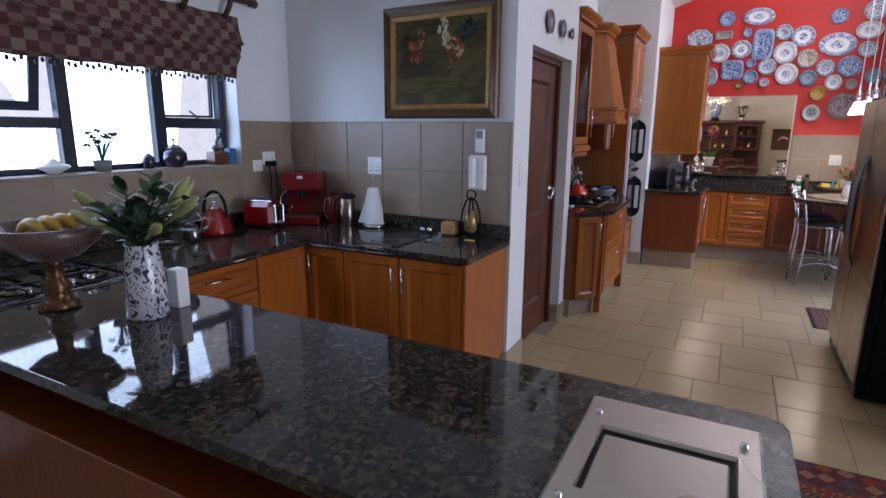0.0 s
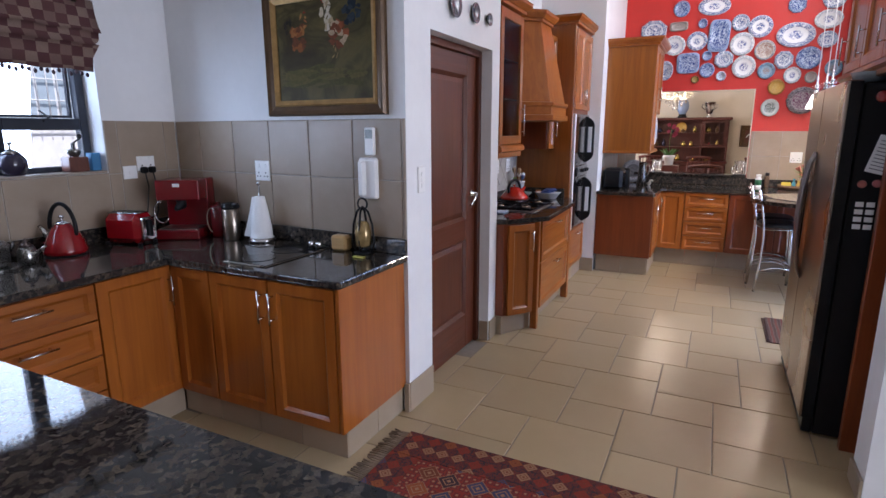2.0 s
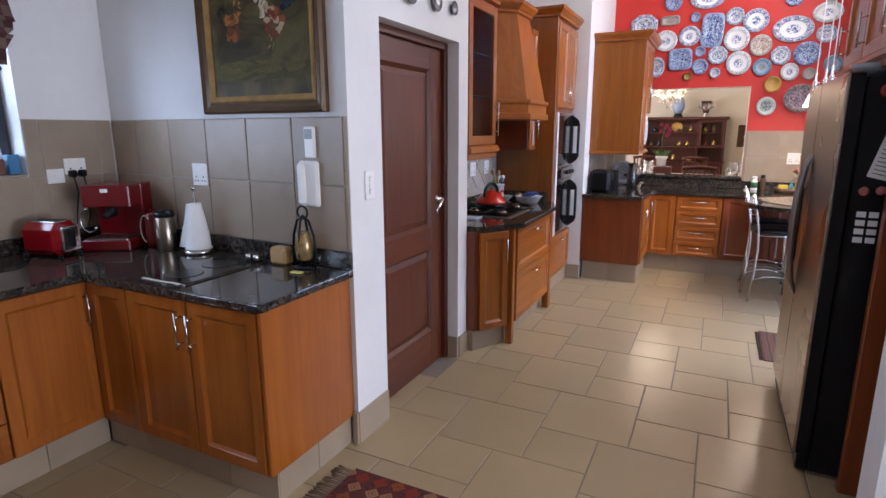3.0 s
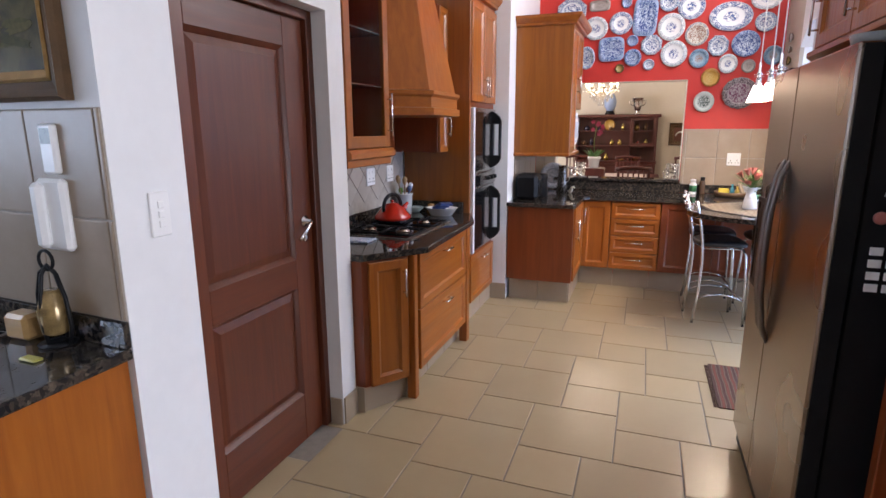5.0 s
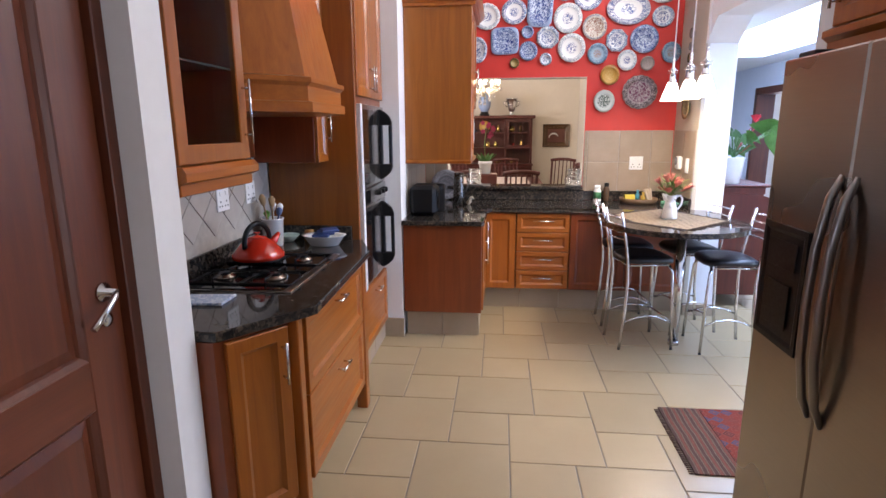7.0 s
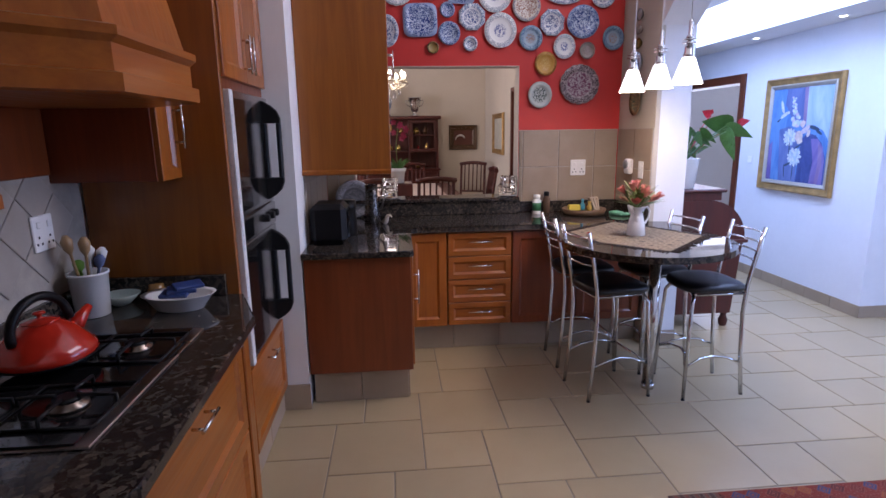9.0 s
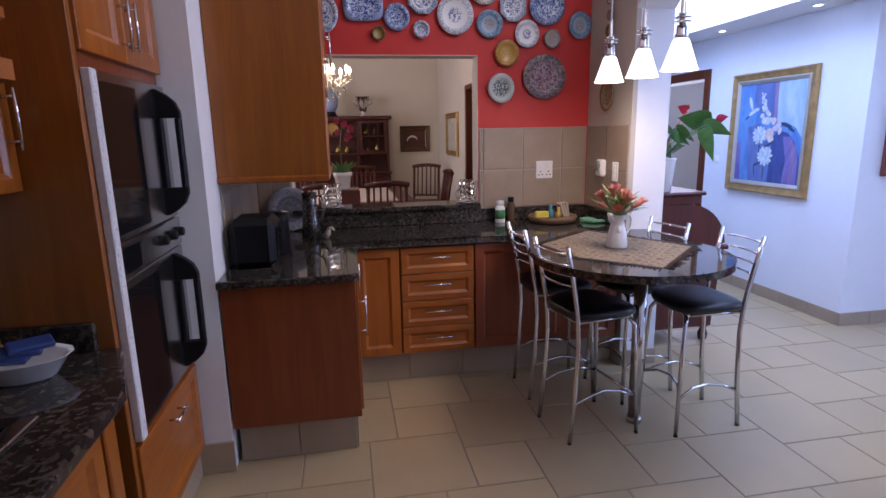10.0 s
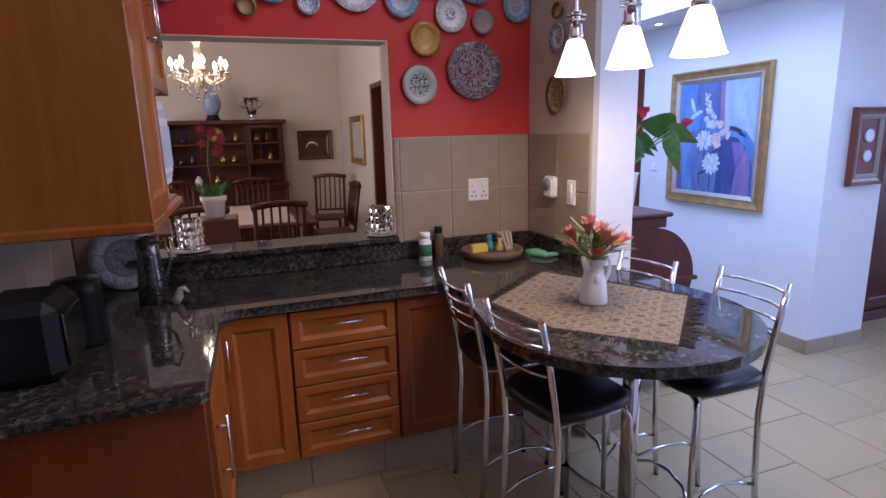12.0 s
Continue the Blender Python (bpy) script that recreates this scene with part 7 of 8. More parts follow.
solo(part("green_cloth", bm, plain("mint_cloth", (0.16, 0.42, 0.28), 0.8)), "crumpled mint green cloth on the counter", "cloth")
# black coffee maker and toaster, jug, plate
bt = thing("black_toaster", "black toaster with a chrome side", "toaster", (-0.68, 6.98, 0.9))
bx("body", BLACK, bt, -0.79, -0.585, 6.80, 7.05, 0.905, 1.135, 0.03)
bx("side_panel", GLOSSB, bt, -0.584, -0.576, 6.84, 7.01, 0.94, 1.09, 0.003)
bx("feet", BLACK, bt, -0.78, -0.61, 6.84, 7.02, 0.9005, 0.905, 0)
bt = thing("coffee_grinder", "black electric coffee grinder", "coffee grinder", (-0.60, 7.18, 0.9))
bm = bmesh.new()
lathe(bm, [(0.07, 0), (0.072, 0.005), (0.065, 0.16), (0.068, 0.17), (0.068, 0.215), (0.03, 0.22)], (-0.62, 7.16, 0.9005), 24)
part("body", bm, BLACK, bt)
bt = thing("steel_jug", "tall dark pewter jug with a hooked spout", "jug", (-0.47, 7.58, 0.9))
bm = bmesh.new()
lathe(bm, [(0.055, 0), (0.058, 0.005), (0.05, 0.1), (0.042, 0.2), (0.046, 0.27), (0.043, 0.27), (0.038, 0.2)], (-0.47, 7.58, 0.9005), 24)
part("body", bm, plain("dark_pewter", (0.16, 0.155, 0.15), 0.25, 0.9, 0.2), bt)
bm = bmesh.new()
tube(bm, [(-0.45, 7.54, 1.15), (-0.40, 7.50, 1.16), (-0.375, 7.48, 1.10), (-0.40, 7.50, 1.02), (-0.43, 7.53, 1.0)], 0.007)
part("handle", bm, PEWTER, bt)
bm = bmesh.new()
tube(bm, [(-0.39, 7.52, 0.905), (-0.37, 7.52, 0.93), (-0.36, 7.50, 0.96), (-0.345, 7.50, 0.965), (-0.33, 7.49, 0.95)], [0.02, 0.018, 0.012, 0.009, 0.004], 10)
solo(part("ornament", bm, plain("cream_china", (0.6, 0.54, 0.44), 0.3)), "small cream china ornament on the counter", "ornament")
me = plate_mesh(40, 2.0, 0.0)
me.materials.append(plate_mat("pewter_plate", (0.45, 0.46, 0.5), (0.12, 0.12, 0.13), (0.3, 0.3, 0.33), (0.2, 0.2, 0.22), 0.6, 0.5))
ob = tagged(new("plate", me), "silvery rimmed plate leaning against the tiles", "plate")
ob.matrix_basis = Matrix.Translation((-0.61, 7.865, 1.04)) @ Matrix.Rotation(radians(-10), 4, "X") @ Matrix.Diagonal((0.14, 1, 0.14, 1))
# crystal candle holders on the ledge
CRYS = glass("cut_crystal", (0.93, 0.95, 0.97), 0.02)
for x, y in ((-0.34, 7.93), (0.575, 7.92)):
    cr = thing("crystal_jar", "cut crystal candle jar on a saucer", "candle jar", (x, y, 1.03), "crystal jars on the ledge")
    bm = bmesh.new()
    rs = []
    for r, z in ((0.05, 0.012), (0.058, 0.02), (0.052, 0.035), (0.060, 0.05), (0.052, 0.065), (0.060, 0.08), (0.053, 0.095), (0.060, 0.11), (0.055, 0.12), (0.045, 0.12), (0.042, 0.03), (0.01, 0.028)):
        rs.append([bm.verts.new((x + r * (1.06 if k % 2 else 0.94) * math.cos(2 * math.pi * k / 20), y + r * (1.06 if k % 2 else 0.94) * math.sin(2 * math.pi * k / 20), 1.031 + z * 1.3)) for k in range(20)])
    for A, B in zip(rs, rs[1:]):
        for k in range(20):
            bm.faces.new((A[k], A[(k + 1) % 20], B[(k + 1) % 20], B[k]))
    bm.faces.new(rs[0][::-1])
    bm.faces.new(rs[-1])
    part("jar", bm, CRYS, cr)
    bm = bmesh.new()
    lathe(bm, [(0.05, 0), (0.08, 0.006), (0.078, 0.009), (0.04, 0.006)], (x, y, 1.031), 26)
    part("saucer", bm, plain("silvery_glass", (0.5, 0.5, 0.5), 0.1, 0.6), cr)
    bm = bmesh.new()
    tube(bm, [(x - 0.055, y - 0.01, 1.13), (x - 0.085, y - 0.015, 1.10), (x - 0.075, y - 0.015, 1.06), (x - 0.055, y - 0.01, 1.05)], 0.006, 8)
    part("handle", bm, CRYS, cr)
# sockets by the bar
wr = face((0, 7.898, 0), (1, 0, 0), (0, -1, 0))
socket(1.12, 7.9, 1.24, wr @ Matrix.Translation((1.12, 1.24, 0)))
wsd = face((1.428, 0, 0), (0, -1, 0), (-1, 0, 0))
tm = thing("plug_timer", "white dial plug timer in a socket", "timer", (1.42, 7.62, 1.26))
bm = bmesh.new()
box(bm, -7.665, -7.575, 1.205, 1.315, 0, 0.04, 0.012, wsd)
part("case", bm, WHITEP, tm)
bm = bmesh.new()
lathe(bm, [(0.032, 0), (0.032, 0.012), (0.015, 0.014)], (0, 0, 0), 20, wsd @ Matrix.Translation((-7.62, 1.275, 0.04)))
part("dial", bm, plain("grey_dial", (0.25, 0.26, 0.28), 0.4), tm)
socket(1.43, 7.45, 1.245, wsd @ Matrix.Translation((-7.45, 1.245, 0)), 0.07, 0.12, "switch")
# white rack with papers under the wall cabinet
rk = thing("paper_rack", "white wall rack holding papers", "rack", (-0.30, 7.5, 1.3))
bx("back_board", SIDE, rk, -0.817, -0.34, 7.24, 7.615, 1.32, 1.335, 0.003)
bx("rack", WHITEP, rk, -0.375, -0.350, 7.25, 7.60, 1.38, 1.68, 0.006)
for k in range(4):
    bx("sheet", plain("pale_blue_paper", (0.55, 0.62, 0.70), 0.7) if k % 2 else PAPER, rk, -0.349 + k * 0.004, -0.347 + k * 0.004, 7.27, 7.58, 1.39 + k * 0.02, 1.69 - k * 0.03, 0)

# ---- hall ----
MA = face((HX - 0.002, 8.52, 1.45), (0, -1, 0), (-1, 0, 0))
BLUEART = painted("blue_wash", ((0.25, (0.05, 0.13, 0.36)), (0.45, (0.08, 0.20, 0.48)), (0.6, (0.13, 0.28, 0.56)), (0.8, (0.10, 0.15, 0.42))), 1.8, (1, 2.6, 0.7))
pa = picture("flower_painting", "blue painting of pale flowers in a gilt frame", MA, 0.95, 1.05, 0.10, GOLD, BLUEART, plain("silver_slip", (0.55, 0.52, 0.46), 0.35, 0.6))


def wash(name, lo, hi):
    return painted(name, ((0.3, lo), (0.7, hi)), 3.0, (1, 2.2, 0.8))


NAVY, PALE, VIOLET = wash("navy_wash", (0.025, 0.045, 0.17), (0.07, 0.10, 0.30)), wash("pale_wash", (0.26, 0.40, 0.56), (0.44, 0.56, 0.66)), wash("violet_wash", (0.13, 0.09, 0.30), (0.24, 0.20, 0.44))
GREYB, MAUVE = wash("grey_blue_wash", (0.06, 0.10, 0.28), (0.15, 0.20, 0.42)), wash("mauve_wash", (0.20, 0.13, 0.28), (0.30, 0.22, 0.36))
for pts, mt, n in (
        ([(0.07, 0.424), (0.374, 0.424), (0.374, -0.05), (0.30, 0.04), (0.19, 0.09), (0.09, 0.08)], PALE, 0.0122),
        ([(-0.19, 0.424), (0.065, 0.424), (0.08, 0.22), (0.02, 0.10), (-0.10, 0.16), (-0.20, 0.28)], GREYB, 0.0122),
        ([(0.03, 0.424), (0.075, 0.424), (0.09, 0.10), (0.05, 0.10)], MAUVE, 0.0124),
        ([(-0.25, 0.05), (-0.12, 0.08), (0.0, 0.03), (0.03, -0.424), (-0.20, -0.424), (-0.22, -0.2)], GREYB, 0.0122),
        ([(0.05, -0.04), (0.12, 0.02), (0.22, 0.0), (0.30, -0.07), (0.36, -0.2), (0.374, -0.424), (0.03, -0.424)], NAVY, 0.0124),
        ([(0.17, -0.03), (0.25, -0.03), (0.32, -0.10), (0.35, -0.22), (0.35, -0.424), (0.20, -0.424), (0.22, -0.22)], VIOLET, 0.0126),
        ([(0.26, -0.06), (0.31, -0.12), (0.33, -0.26), (0.30, -0.424), (0.26, -0.424), (0.28, -0.25)], MAUVE, 0.0128),
        ([(-0.374, -0.1), (-0.33, -0.06), (-0.31, -0.424), (-0.374, -0.424)], VIOLET, 0.0124)):
    patch(pa, MA, pts, mt, n)
rnd = random.Random(16)
CREAMY = [plain("oil_dab", c, 0.5, vary=0.3, scale=40) for c in ((0.52, 0.60, 0.66), (0.62, 0.66, 0.68), (0.42, 0.54, 0.64))]
BLUSH = [plain("oil_dab", c, 0.5, vary=0.3, scale=40) for c in ((0.62, 0.50, 0.46), (0.66, 0.56, 0.50), (0.56, 0.48, 0.54))]
INKY = plain("oil_dab", (0.03, 0.06, 0.12), 0.5, vary=0.3, scale=40)
# two round blooms of radiating petals
for cu, cv, R in ((-0.10, -0.02, 0.080), (-0.015, -0.195, 0.085)):
    for ring in range(3):
        for k in range(13 - ring * 3):
            a = 2 * math.pi * (k + rnd.uniform(-0.2, 0.2)) / (13 - ring * 3)
            r = R * (0.72 - 0.27 * ring)
            patch(pa, MA, blob(cu + r * math.cos(a), cv + r * math.sin(a), R * 0.36, R * 0.19, a, 9, 0.12, k), CREAMY[(k + ring) % 3], 0.0131 + 0.0001 * ring + 0.000007 * k)
# orchid spray, blush blooms, leaves, stems and a white bird
for k in range(26):
    v = k / 26
    patch(pa, MA, blob(-0.04 - 0.06 * v * v + rnd.uniform(-1, 1) * 0.055 * (1 - 0.6 * v), 0.09 + 0.26 * v, 0.024 * (1.2 - 0.75 * v), 0.018 * (1.2 - 0.7 * v), rnd.uniform(-1, 1), 9, 0.2, k), CREAMY[k % 3] if k % 5 else BLUSH[2], 0.0132 + 0.00001 * k)
for k, (u, v, a, b) in enumerate(((0.015, -0.01, 0.045, 0.055), (0.035, -0.05, 0.035, 0.03), (0.09, 0.05, 0.055, 0.028), (0.05, 0.10, 0.035, 0.03), (0.13, 0.02, 0.035, 0.02))):
    patch(pa, MA, blob(u, v, a, b, 0.3 * k, 11, 0.15, k), BLUSH[k % 3], 0.0134 + 0.00003 * k)
for u, v, a, b, w in ((0.19, 0.065, 0.075, 0.016, -0.25), (0.25, 0.03, 0.05, 0.013, -0.5), (0.02, -0.10, 0.05, 0.01, 0.5), (-0.09, -0.12, 0.008, 0.06, 0.1), (-0.10, -0.27, 0.05, 0.012, 0.4), (-0.02, -0.34, 0.007, 0.07, 0.0), (-0.13, -0.33, 0.007, 0.06, 0.15), (-0.27, 0.135, 0.03, 0.008, 0.6)):
    patch(pa, MA, blob(u, v, a, b, w, 10, 0.12, 3), INKY, 0.01345)
for u, v, a, b, w in ((-0.20, 0.185, 0.06, 0.018, 0.5), (-0.235, 0.26, 0.018, 0.062, 0.35), (-0.15, 0.205, 0.02, 0.014, 0.2)):
    patch(pa, MA, blob(u, v, a, b, w, 12, 0.06, 3), CREAMY[1], 0.0136)
MC = face((3.745, 7.618, 1.385), (1, 0, 0), (0, -1, 0))
REDWOOD = timber("red_frame_wood", (0.20, 0.06, 0.04), (0.12, 0.03, 0.02), "z")
pc = picture("framed_clock", "red wooden frame with a barometer and dials", MC, 0.32, 0.50, 0.075, REDWOOD, plain("red_mount", (0.16, 0.035, 0.03), 0.6), plain("grey_slip", (0.35, 0.33, 0.30), 0.4))
for v, r in ((0.07, 0.045), (-0.06, 0.04)):
    bm = bmesh.new()
    lathe(bm, [(r, 0), (r, 0.008), (r * 0.8, 0.01)], (0, 0, 0), 22, MC @ Matrix.Translation((0, v, 0.012)))
    part("dial", bm, plain("pale_dial", (0.45, 0.50, 0.55), 0.3), pc)
# hall doorway
hd = structure(thing("door_2", "open doorway with a dark wooden frame", "door", (HX, 10.2, 0)), "open doorway with a dark wooden frame", "door")
bx("jamb", MAHOG, hd, HX - 0.02, HX + 0.22, 9.37, 9.452, 0, 2.08, 0.004)
bx("jamb", MAHOG, hd, HX - 0.02, HX + 0.22, 10.898, 10.98, 0, 2.08, 0.004)
bx("head", MAHOG, hd, HX - 0.02, HX + 0.22, 9.453, 10.897, 1.99, 2.08, 0.004)
socket(HX, 9.2, 1.15, face((HX - 0.001, 9.18, 1.2), (0, -1, 0), (-1, 0, 0)), 0.07, 0.07, "switch")
# skylight shaft and downlights
sk = structure(thing("skylight", "bright skylight in the hall ceiling", "skylight", (2.7, 9.0, 2.7)), "bright skylight in the hall ceiling", "skylight")
for a in ((1.96, 2.0, 5.16, 9.94), (2.98, 3.02, 5.16, 9.94), (2.0, 2.98, 5.16, 5.2), (2.0, 2.98, 9.9, 9.94)):
    bx("shaft_side", CEIL, sk, *a, 2.492, 2.95, 0)
bx("dome", WHITEP, sk, 1.94, 3.04, 5.14, 9.96, 2.952, 2.98, 0.004, "added opaque white cover that keeps the sun out")
for x, y in ((3.22, 7.95), (3.22, 9.0)):
    dl = thing("downlight", "small recessed ceiling downlight", "downlight", (x, y, 2.37), "hall downlights")
    bm = bmesh.new()
    lathe(bm, [(0.045, 0), (0.045, 0.004), (0.034, 0.004), (0.03, 0.001)], (x, y, 2.364), 20)
    part("rim", bm, WHITEP, dl)
    bm = bmesh.new()
    lathe(bm, [(0.028, 0), (0.028, 0.003)], (x, y, 2.363), 16)
    part("lens", bm, glow("downlight_lens", (1, 0.95, 0.85), 12), dl)
# piano-shaped bureau
bu = thing("roll_top_bureau", "dark mahogany roll-top bureau seen end on", "bureau", (2.0, 7.9, 0))
bm = bmesh.new()
prof = [(1.72, 0.12), (2.26, 0.12), (2.30, 0.62), (2.32, 0.70)] + [(2.02 + 0.30 * math.cos(radians(a)), 0.70 + 0.30 * math.sin(radians(a))) for a in range(10, 91, 10)] + [(1.72, 1.0)]
prism(bm, prof, 7.55, 8.55)
bmesh.ops.transform(bm, matrix=Matrix(((1, 0, 0, 0), (0, 0, 1, 0), (0, 1, 0, 0), (0, 0, 0, 1))), verts=bm.verts)
part("body", bm, DARKW, bu)
bx("top", DARKW, bu, 1.70, 2.14, 7.53, 8.57, 1.06, 1.085, 0.008)
bx("upper_case", DARKW, bu, 1.71, 2.11, 7.55, 8.55, 1.0, 1.06, 0.004)
bx("writing_edge", DARKW, bu, 1.72, 2.345, 7.535, 8.565, 0.675, 0.70, 0.006)
for x in (1.78, 2.24):
    for y in (7.60, 8.50):
        bm = bmesh.new()
        lathe(bm, [(0.02, 0), (0.03, 0.01), (0.035, 0.05), (0.02, 0.09), (0.035, 0.12)], (x, y, 0), 14)
        part("foot", bm, DARKW, bu)
PX, PY = 1.85, 7.64
ap = thing("anthurium", "anthurium with red spathes in a white pot", "plant", (PX, PY, 1.085))
bm = bmesh.new()
lathe(bm, [(0.07, 0), (0.075, 0.004), (0.097, 0.215), (0.102, 0.222), (0.092, 0.22), (0.085, 0.18)], (PX, PY, 1.086), 26)
part("pot", bm, PORCELAIN, ap)
AL = plain("anthurium_leaf", (0.062, 0.155, 0.032), 0.3, vary=0.3, scale=15, rnd=4)
AR = plain("anthurium_red", (0.55, 0.03, 0.05), 0.3, vary=0.2, scale=15)


def heart_leaf(bm, root, d, side, length, width, droop=0.02):
    """A broad pointed leaf with two lobes at the stalk, folded along the rib."""
    d, root = Vector(d).normalized(), Vector(root)
    side = Vector(side)
    side = (side - d * side.dot(d)).normalized()
    up = side.cross(d)
    rows = []
    for s, w, back in ((-0.14, 0.42, 1), (0.0, 0.86, 0), (0.2, 1.0, 0), (0.42, 0.86, 0), (0.64, 0.58, 0), (0.84, 0.27, 0), (1.0, 0.02, 0)):
        mid = root + d * length * max(s, 0.0) + Vector((0, 0, -droop * s * s))
        edge = root + d * length * s + Vector((0, 0, -droop * s * s))
        rows.append([bm.verts.new(p) for p in (edge - side * w * width + up * 0.22 * w * width, mid, edge + side * w * width + up * 0.22 * w * width)])
    for A, B in zip(rows, rows[1:]):
        for k in (0, 1):
            bm.faces.new((A[k], A[k + 1], B[k + 1], B[k])).smooth = True
    bmesh.ops.remove_doubles(bm, verts=bm.verts, dist=1e-5)


rnd = random.Random(44)
HEART = Vector((PX, PY, 1.29))
leaves = [((2.15, 7.62, 1.55), (-1, 0.1, 0.22), (0.1, -0.35, 0.93), 0.20, 0.075), ((2.12, 7.58, 1.525), (1, 0, -0.26), (0.2, -0.4, 0.9), 0.21, 0.052), ((2.08, 7.53, 1.50), (0.5, 0.1, -1), (0.9, -0.2, 0.45), 0.22, 0.052)]
for k in range(13):
    a, h = k * 2.4, rnd.uniform(0.05, 0.24)
    r = rnd.uniform(0.03, 0.10)
    tip = (PX + r * math.cos(a) + 0.03, PY + r * math.sin(a), 1.30 + h)
    leaves.append((tip, (0.8 * math.cos(a), 0.5 * math.sin(a), rnd.uniform(-0.5, 0.9)), (rnd.uniform(-0.3, 0.3), -0.5, rnd.uniform(0.3, 0.8)), rnd.uniform(0.10, 0.15), rnd.uniform(0.032, 0.045)))
for root, d, side, L, w in leaves:
    bm = bmesh.new()
    r = Vector(root)
    tube(bm, [HEART, HEART.lerp(r, 0.5) + Vector((0, 0, 0.03)), r], 0.004, 6)
    heart_leaf(bm, root, d, side, L, w)
    part("leaf", bm, AL, ap)
for root, d, L in (((2.05, 7.69, 1.625), (-0.8, 0.0, 0.3), 0.075), ((2.22, 7.60, 1.55), (0.8, 0.0, 0.25), 0.085), ((2.04, 7.66, 1.57), (-0.7, 0.0, -0.2), 0.055)):
    bm = bmesh.new()
    r = Vector(root)
    tube(bm, [HEART, HEART.lerp(r, 0.5) + Vector((0, 0, 0.04)), r], 0.0035, 6)
    heart_leaf(bm, root, d, (0.1, -0.4, 0.9), L, L * 0.45, 0.0)
    tube(bm, [r, r + Vector((0, -0.02, 0.035))], [0.006, 0.003], 6)
    part("flower", bm, AR, ap, "red anthurium flower")
# armchair in the room beyond
ac = thing("armchair", "carved gilt armchair with grey-blue upholstery", "armchair", (4.6, 10.4, 0))
CRF = plain("grey_blue_upholstery", (0.42, 0.44, 0.47), 0.85, vary=0.2, scale=25)
GILTC = plain("honey_wood", (0.40, 0.24, 0.10), 0.4, vary=0.25)
bx("seat", CRF, ac, 4.3, 4.9, 10.1, 10.7, 0.36, 0.50, 0.04)
bx("cushion", CRF, ac, 4.62, 4.78, 10.2, 10.6, 0.50, 0.78, 0.06)
bm = bmesh.new()
rs = [[bm.verts.new(p) for p in ((4.82 + z * 0.06, 10.40 - w, 0.5 + z), (4.92 + z * 0.06, 10.40 - w, 0.5 + z), (4.92 + z * 0.06, 10.40 + w, 0.5 + z), (4.82 + z * 0.06, 10.40 + w, 0.5 + z))] for z, w in ((0, 0.27), (0.25, 0.31), (0.45, 0.29), (0.56, 0.2), (0.6, 0.08))]
for A, B in zip(rs, rs[1:]):
    for k in range(4):
        bm.faces.new((A[k], A[(k + 1) % 4], B[(k + 1) % 4], B[k]))
bm.faces.new(rs[0][::-1])
bm.faces.new(rs[-1])
part("backrest", bm, CRF, ac)
for y in (10.08, 10.68):
    bm = bmesh.new()
    tube(bm, [(4.34, y, 0.45), (4.33, y, 0.64), (4.5, y, 0.68), (4.85, y, 0.70)], 0.025, 8)
    part("arm", bm, GILTC, ac)
for x in (4.33, 4.86):
    for y in (10.12, 10.66):
        bm = bmesh.new()
        tube(bm, [(x, y, 0), (x, y, 0.36)], [0.018, 0.03], 8)
        part("leg", bm, GILTC, ac)
rg2 = thing("hall_rug", "red patterned rug on the far floor", "rug", (4.8, 6.9, 0))
bx("field", persian("hall_rug_field", CR, BR, CRM, DB, 12), rg2, 4.15, 6.0, 6.2, 7.5, 0.001, 0.01, 0.002)
bx("border", persian("hall_rug_border", CRM, BR, CR, DB, 20), rg2, 4.05, 4.149, 6.2, 7.5, 0.001, 0.0098, 0.002)
cbn = thing("dark_cabinet", "dark wooden cabinet beside the far opening", "cabinet", (4.25, 7.9, 0))
bx("body", DARKW, cbn, 4.0, 4.7, 7.9, 8.4, 0.08, 1.9, 0.01)
bx("base", DARKW, cbn, 3.98, 4.72, 7.88, 8.4, 0.0, 0.08, 0.006)
bx("cornice", DARKW, cbn, 3.97, 4.73, 7.86, 8.42, 1.9, 1.96, 0.01)
M = face((0, 7.9, 0), (1, 0, 0), (0, -1, 0))
for u in (4.0, 4.352):
    bm = bmesh.new()
    front_panel(bm, M, u + 0.005, u + 0.345, 0.12, 1.86, 0.06)
    part("door", bm, DARKW, cbn)

# ---- dining room ----
HY = 13.45
hu = thing("dresser", "dark mahogany dresser with open shelves and a glazed end", "dresser", (-0.3, 13.6, 0))
X0, X1 = -1.05, 0.50
bx("base_unit", DARKW, hu, X0, X1, HY - 0.05, 13.88, 0.06, 0.86, 0.008)
bx("plinth", DARKW, hu, X0 + 0.02, X1 - 0.02, HY - 0.02, 13.87, 0.0, 0.06, 0)
bx("top", DARKW, hu, X0 - 0.02, X1 + 0.02, HY - 0.08, 13.885, 0.86, 0.89, 0.006)
bx("back_panel", DARKW, hu, X0, X1, 13.85, 13.88, 0.89, 1.74, 0)
for x in (X0, -0.02, X1 - 0.03):
    bx("upright", DARKW, hu, x, x + 0.03, HY + 0.08, 13.849, 0.89, 1.74, 0.003)
for z in (1.17, 1.46):
    bx("shelf", DARKW, hu, X0 + 0.031, X1 - 0.031, HY + 0.08, 13.848, z, z + 0.025, 0.003)
bx("cornice", DARKW, hu, X0 - 0.05, X1 + 0.05, HY + 0.02, 13.885, 1.74, 1.80, 0.012)
M = face((0, HY - 0.05, 0), (1, 0, 0), (0, -1, 0))
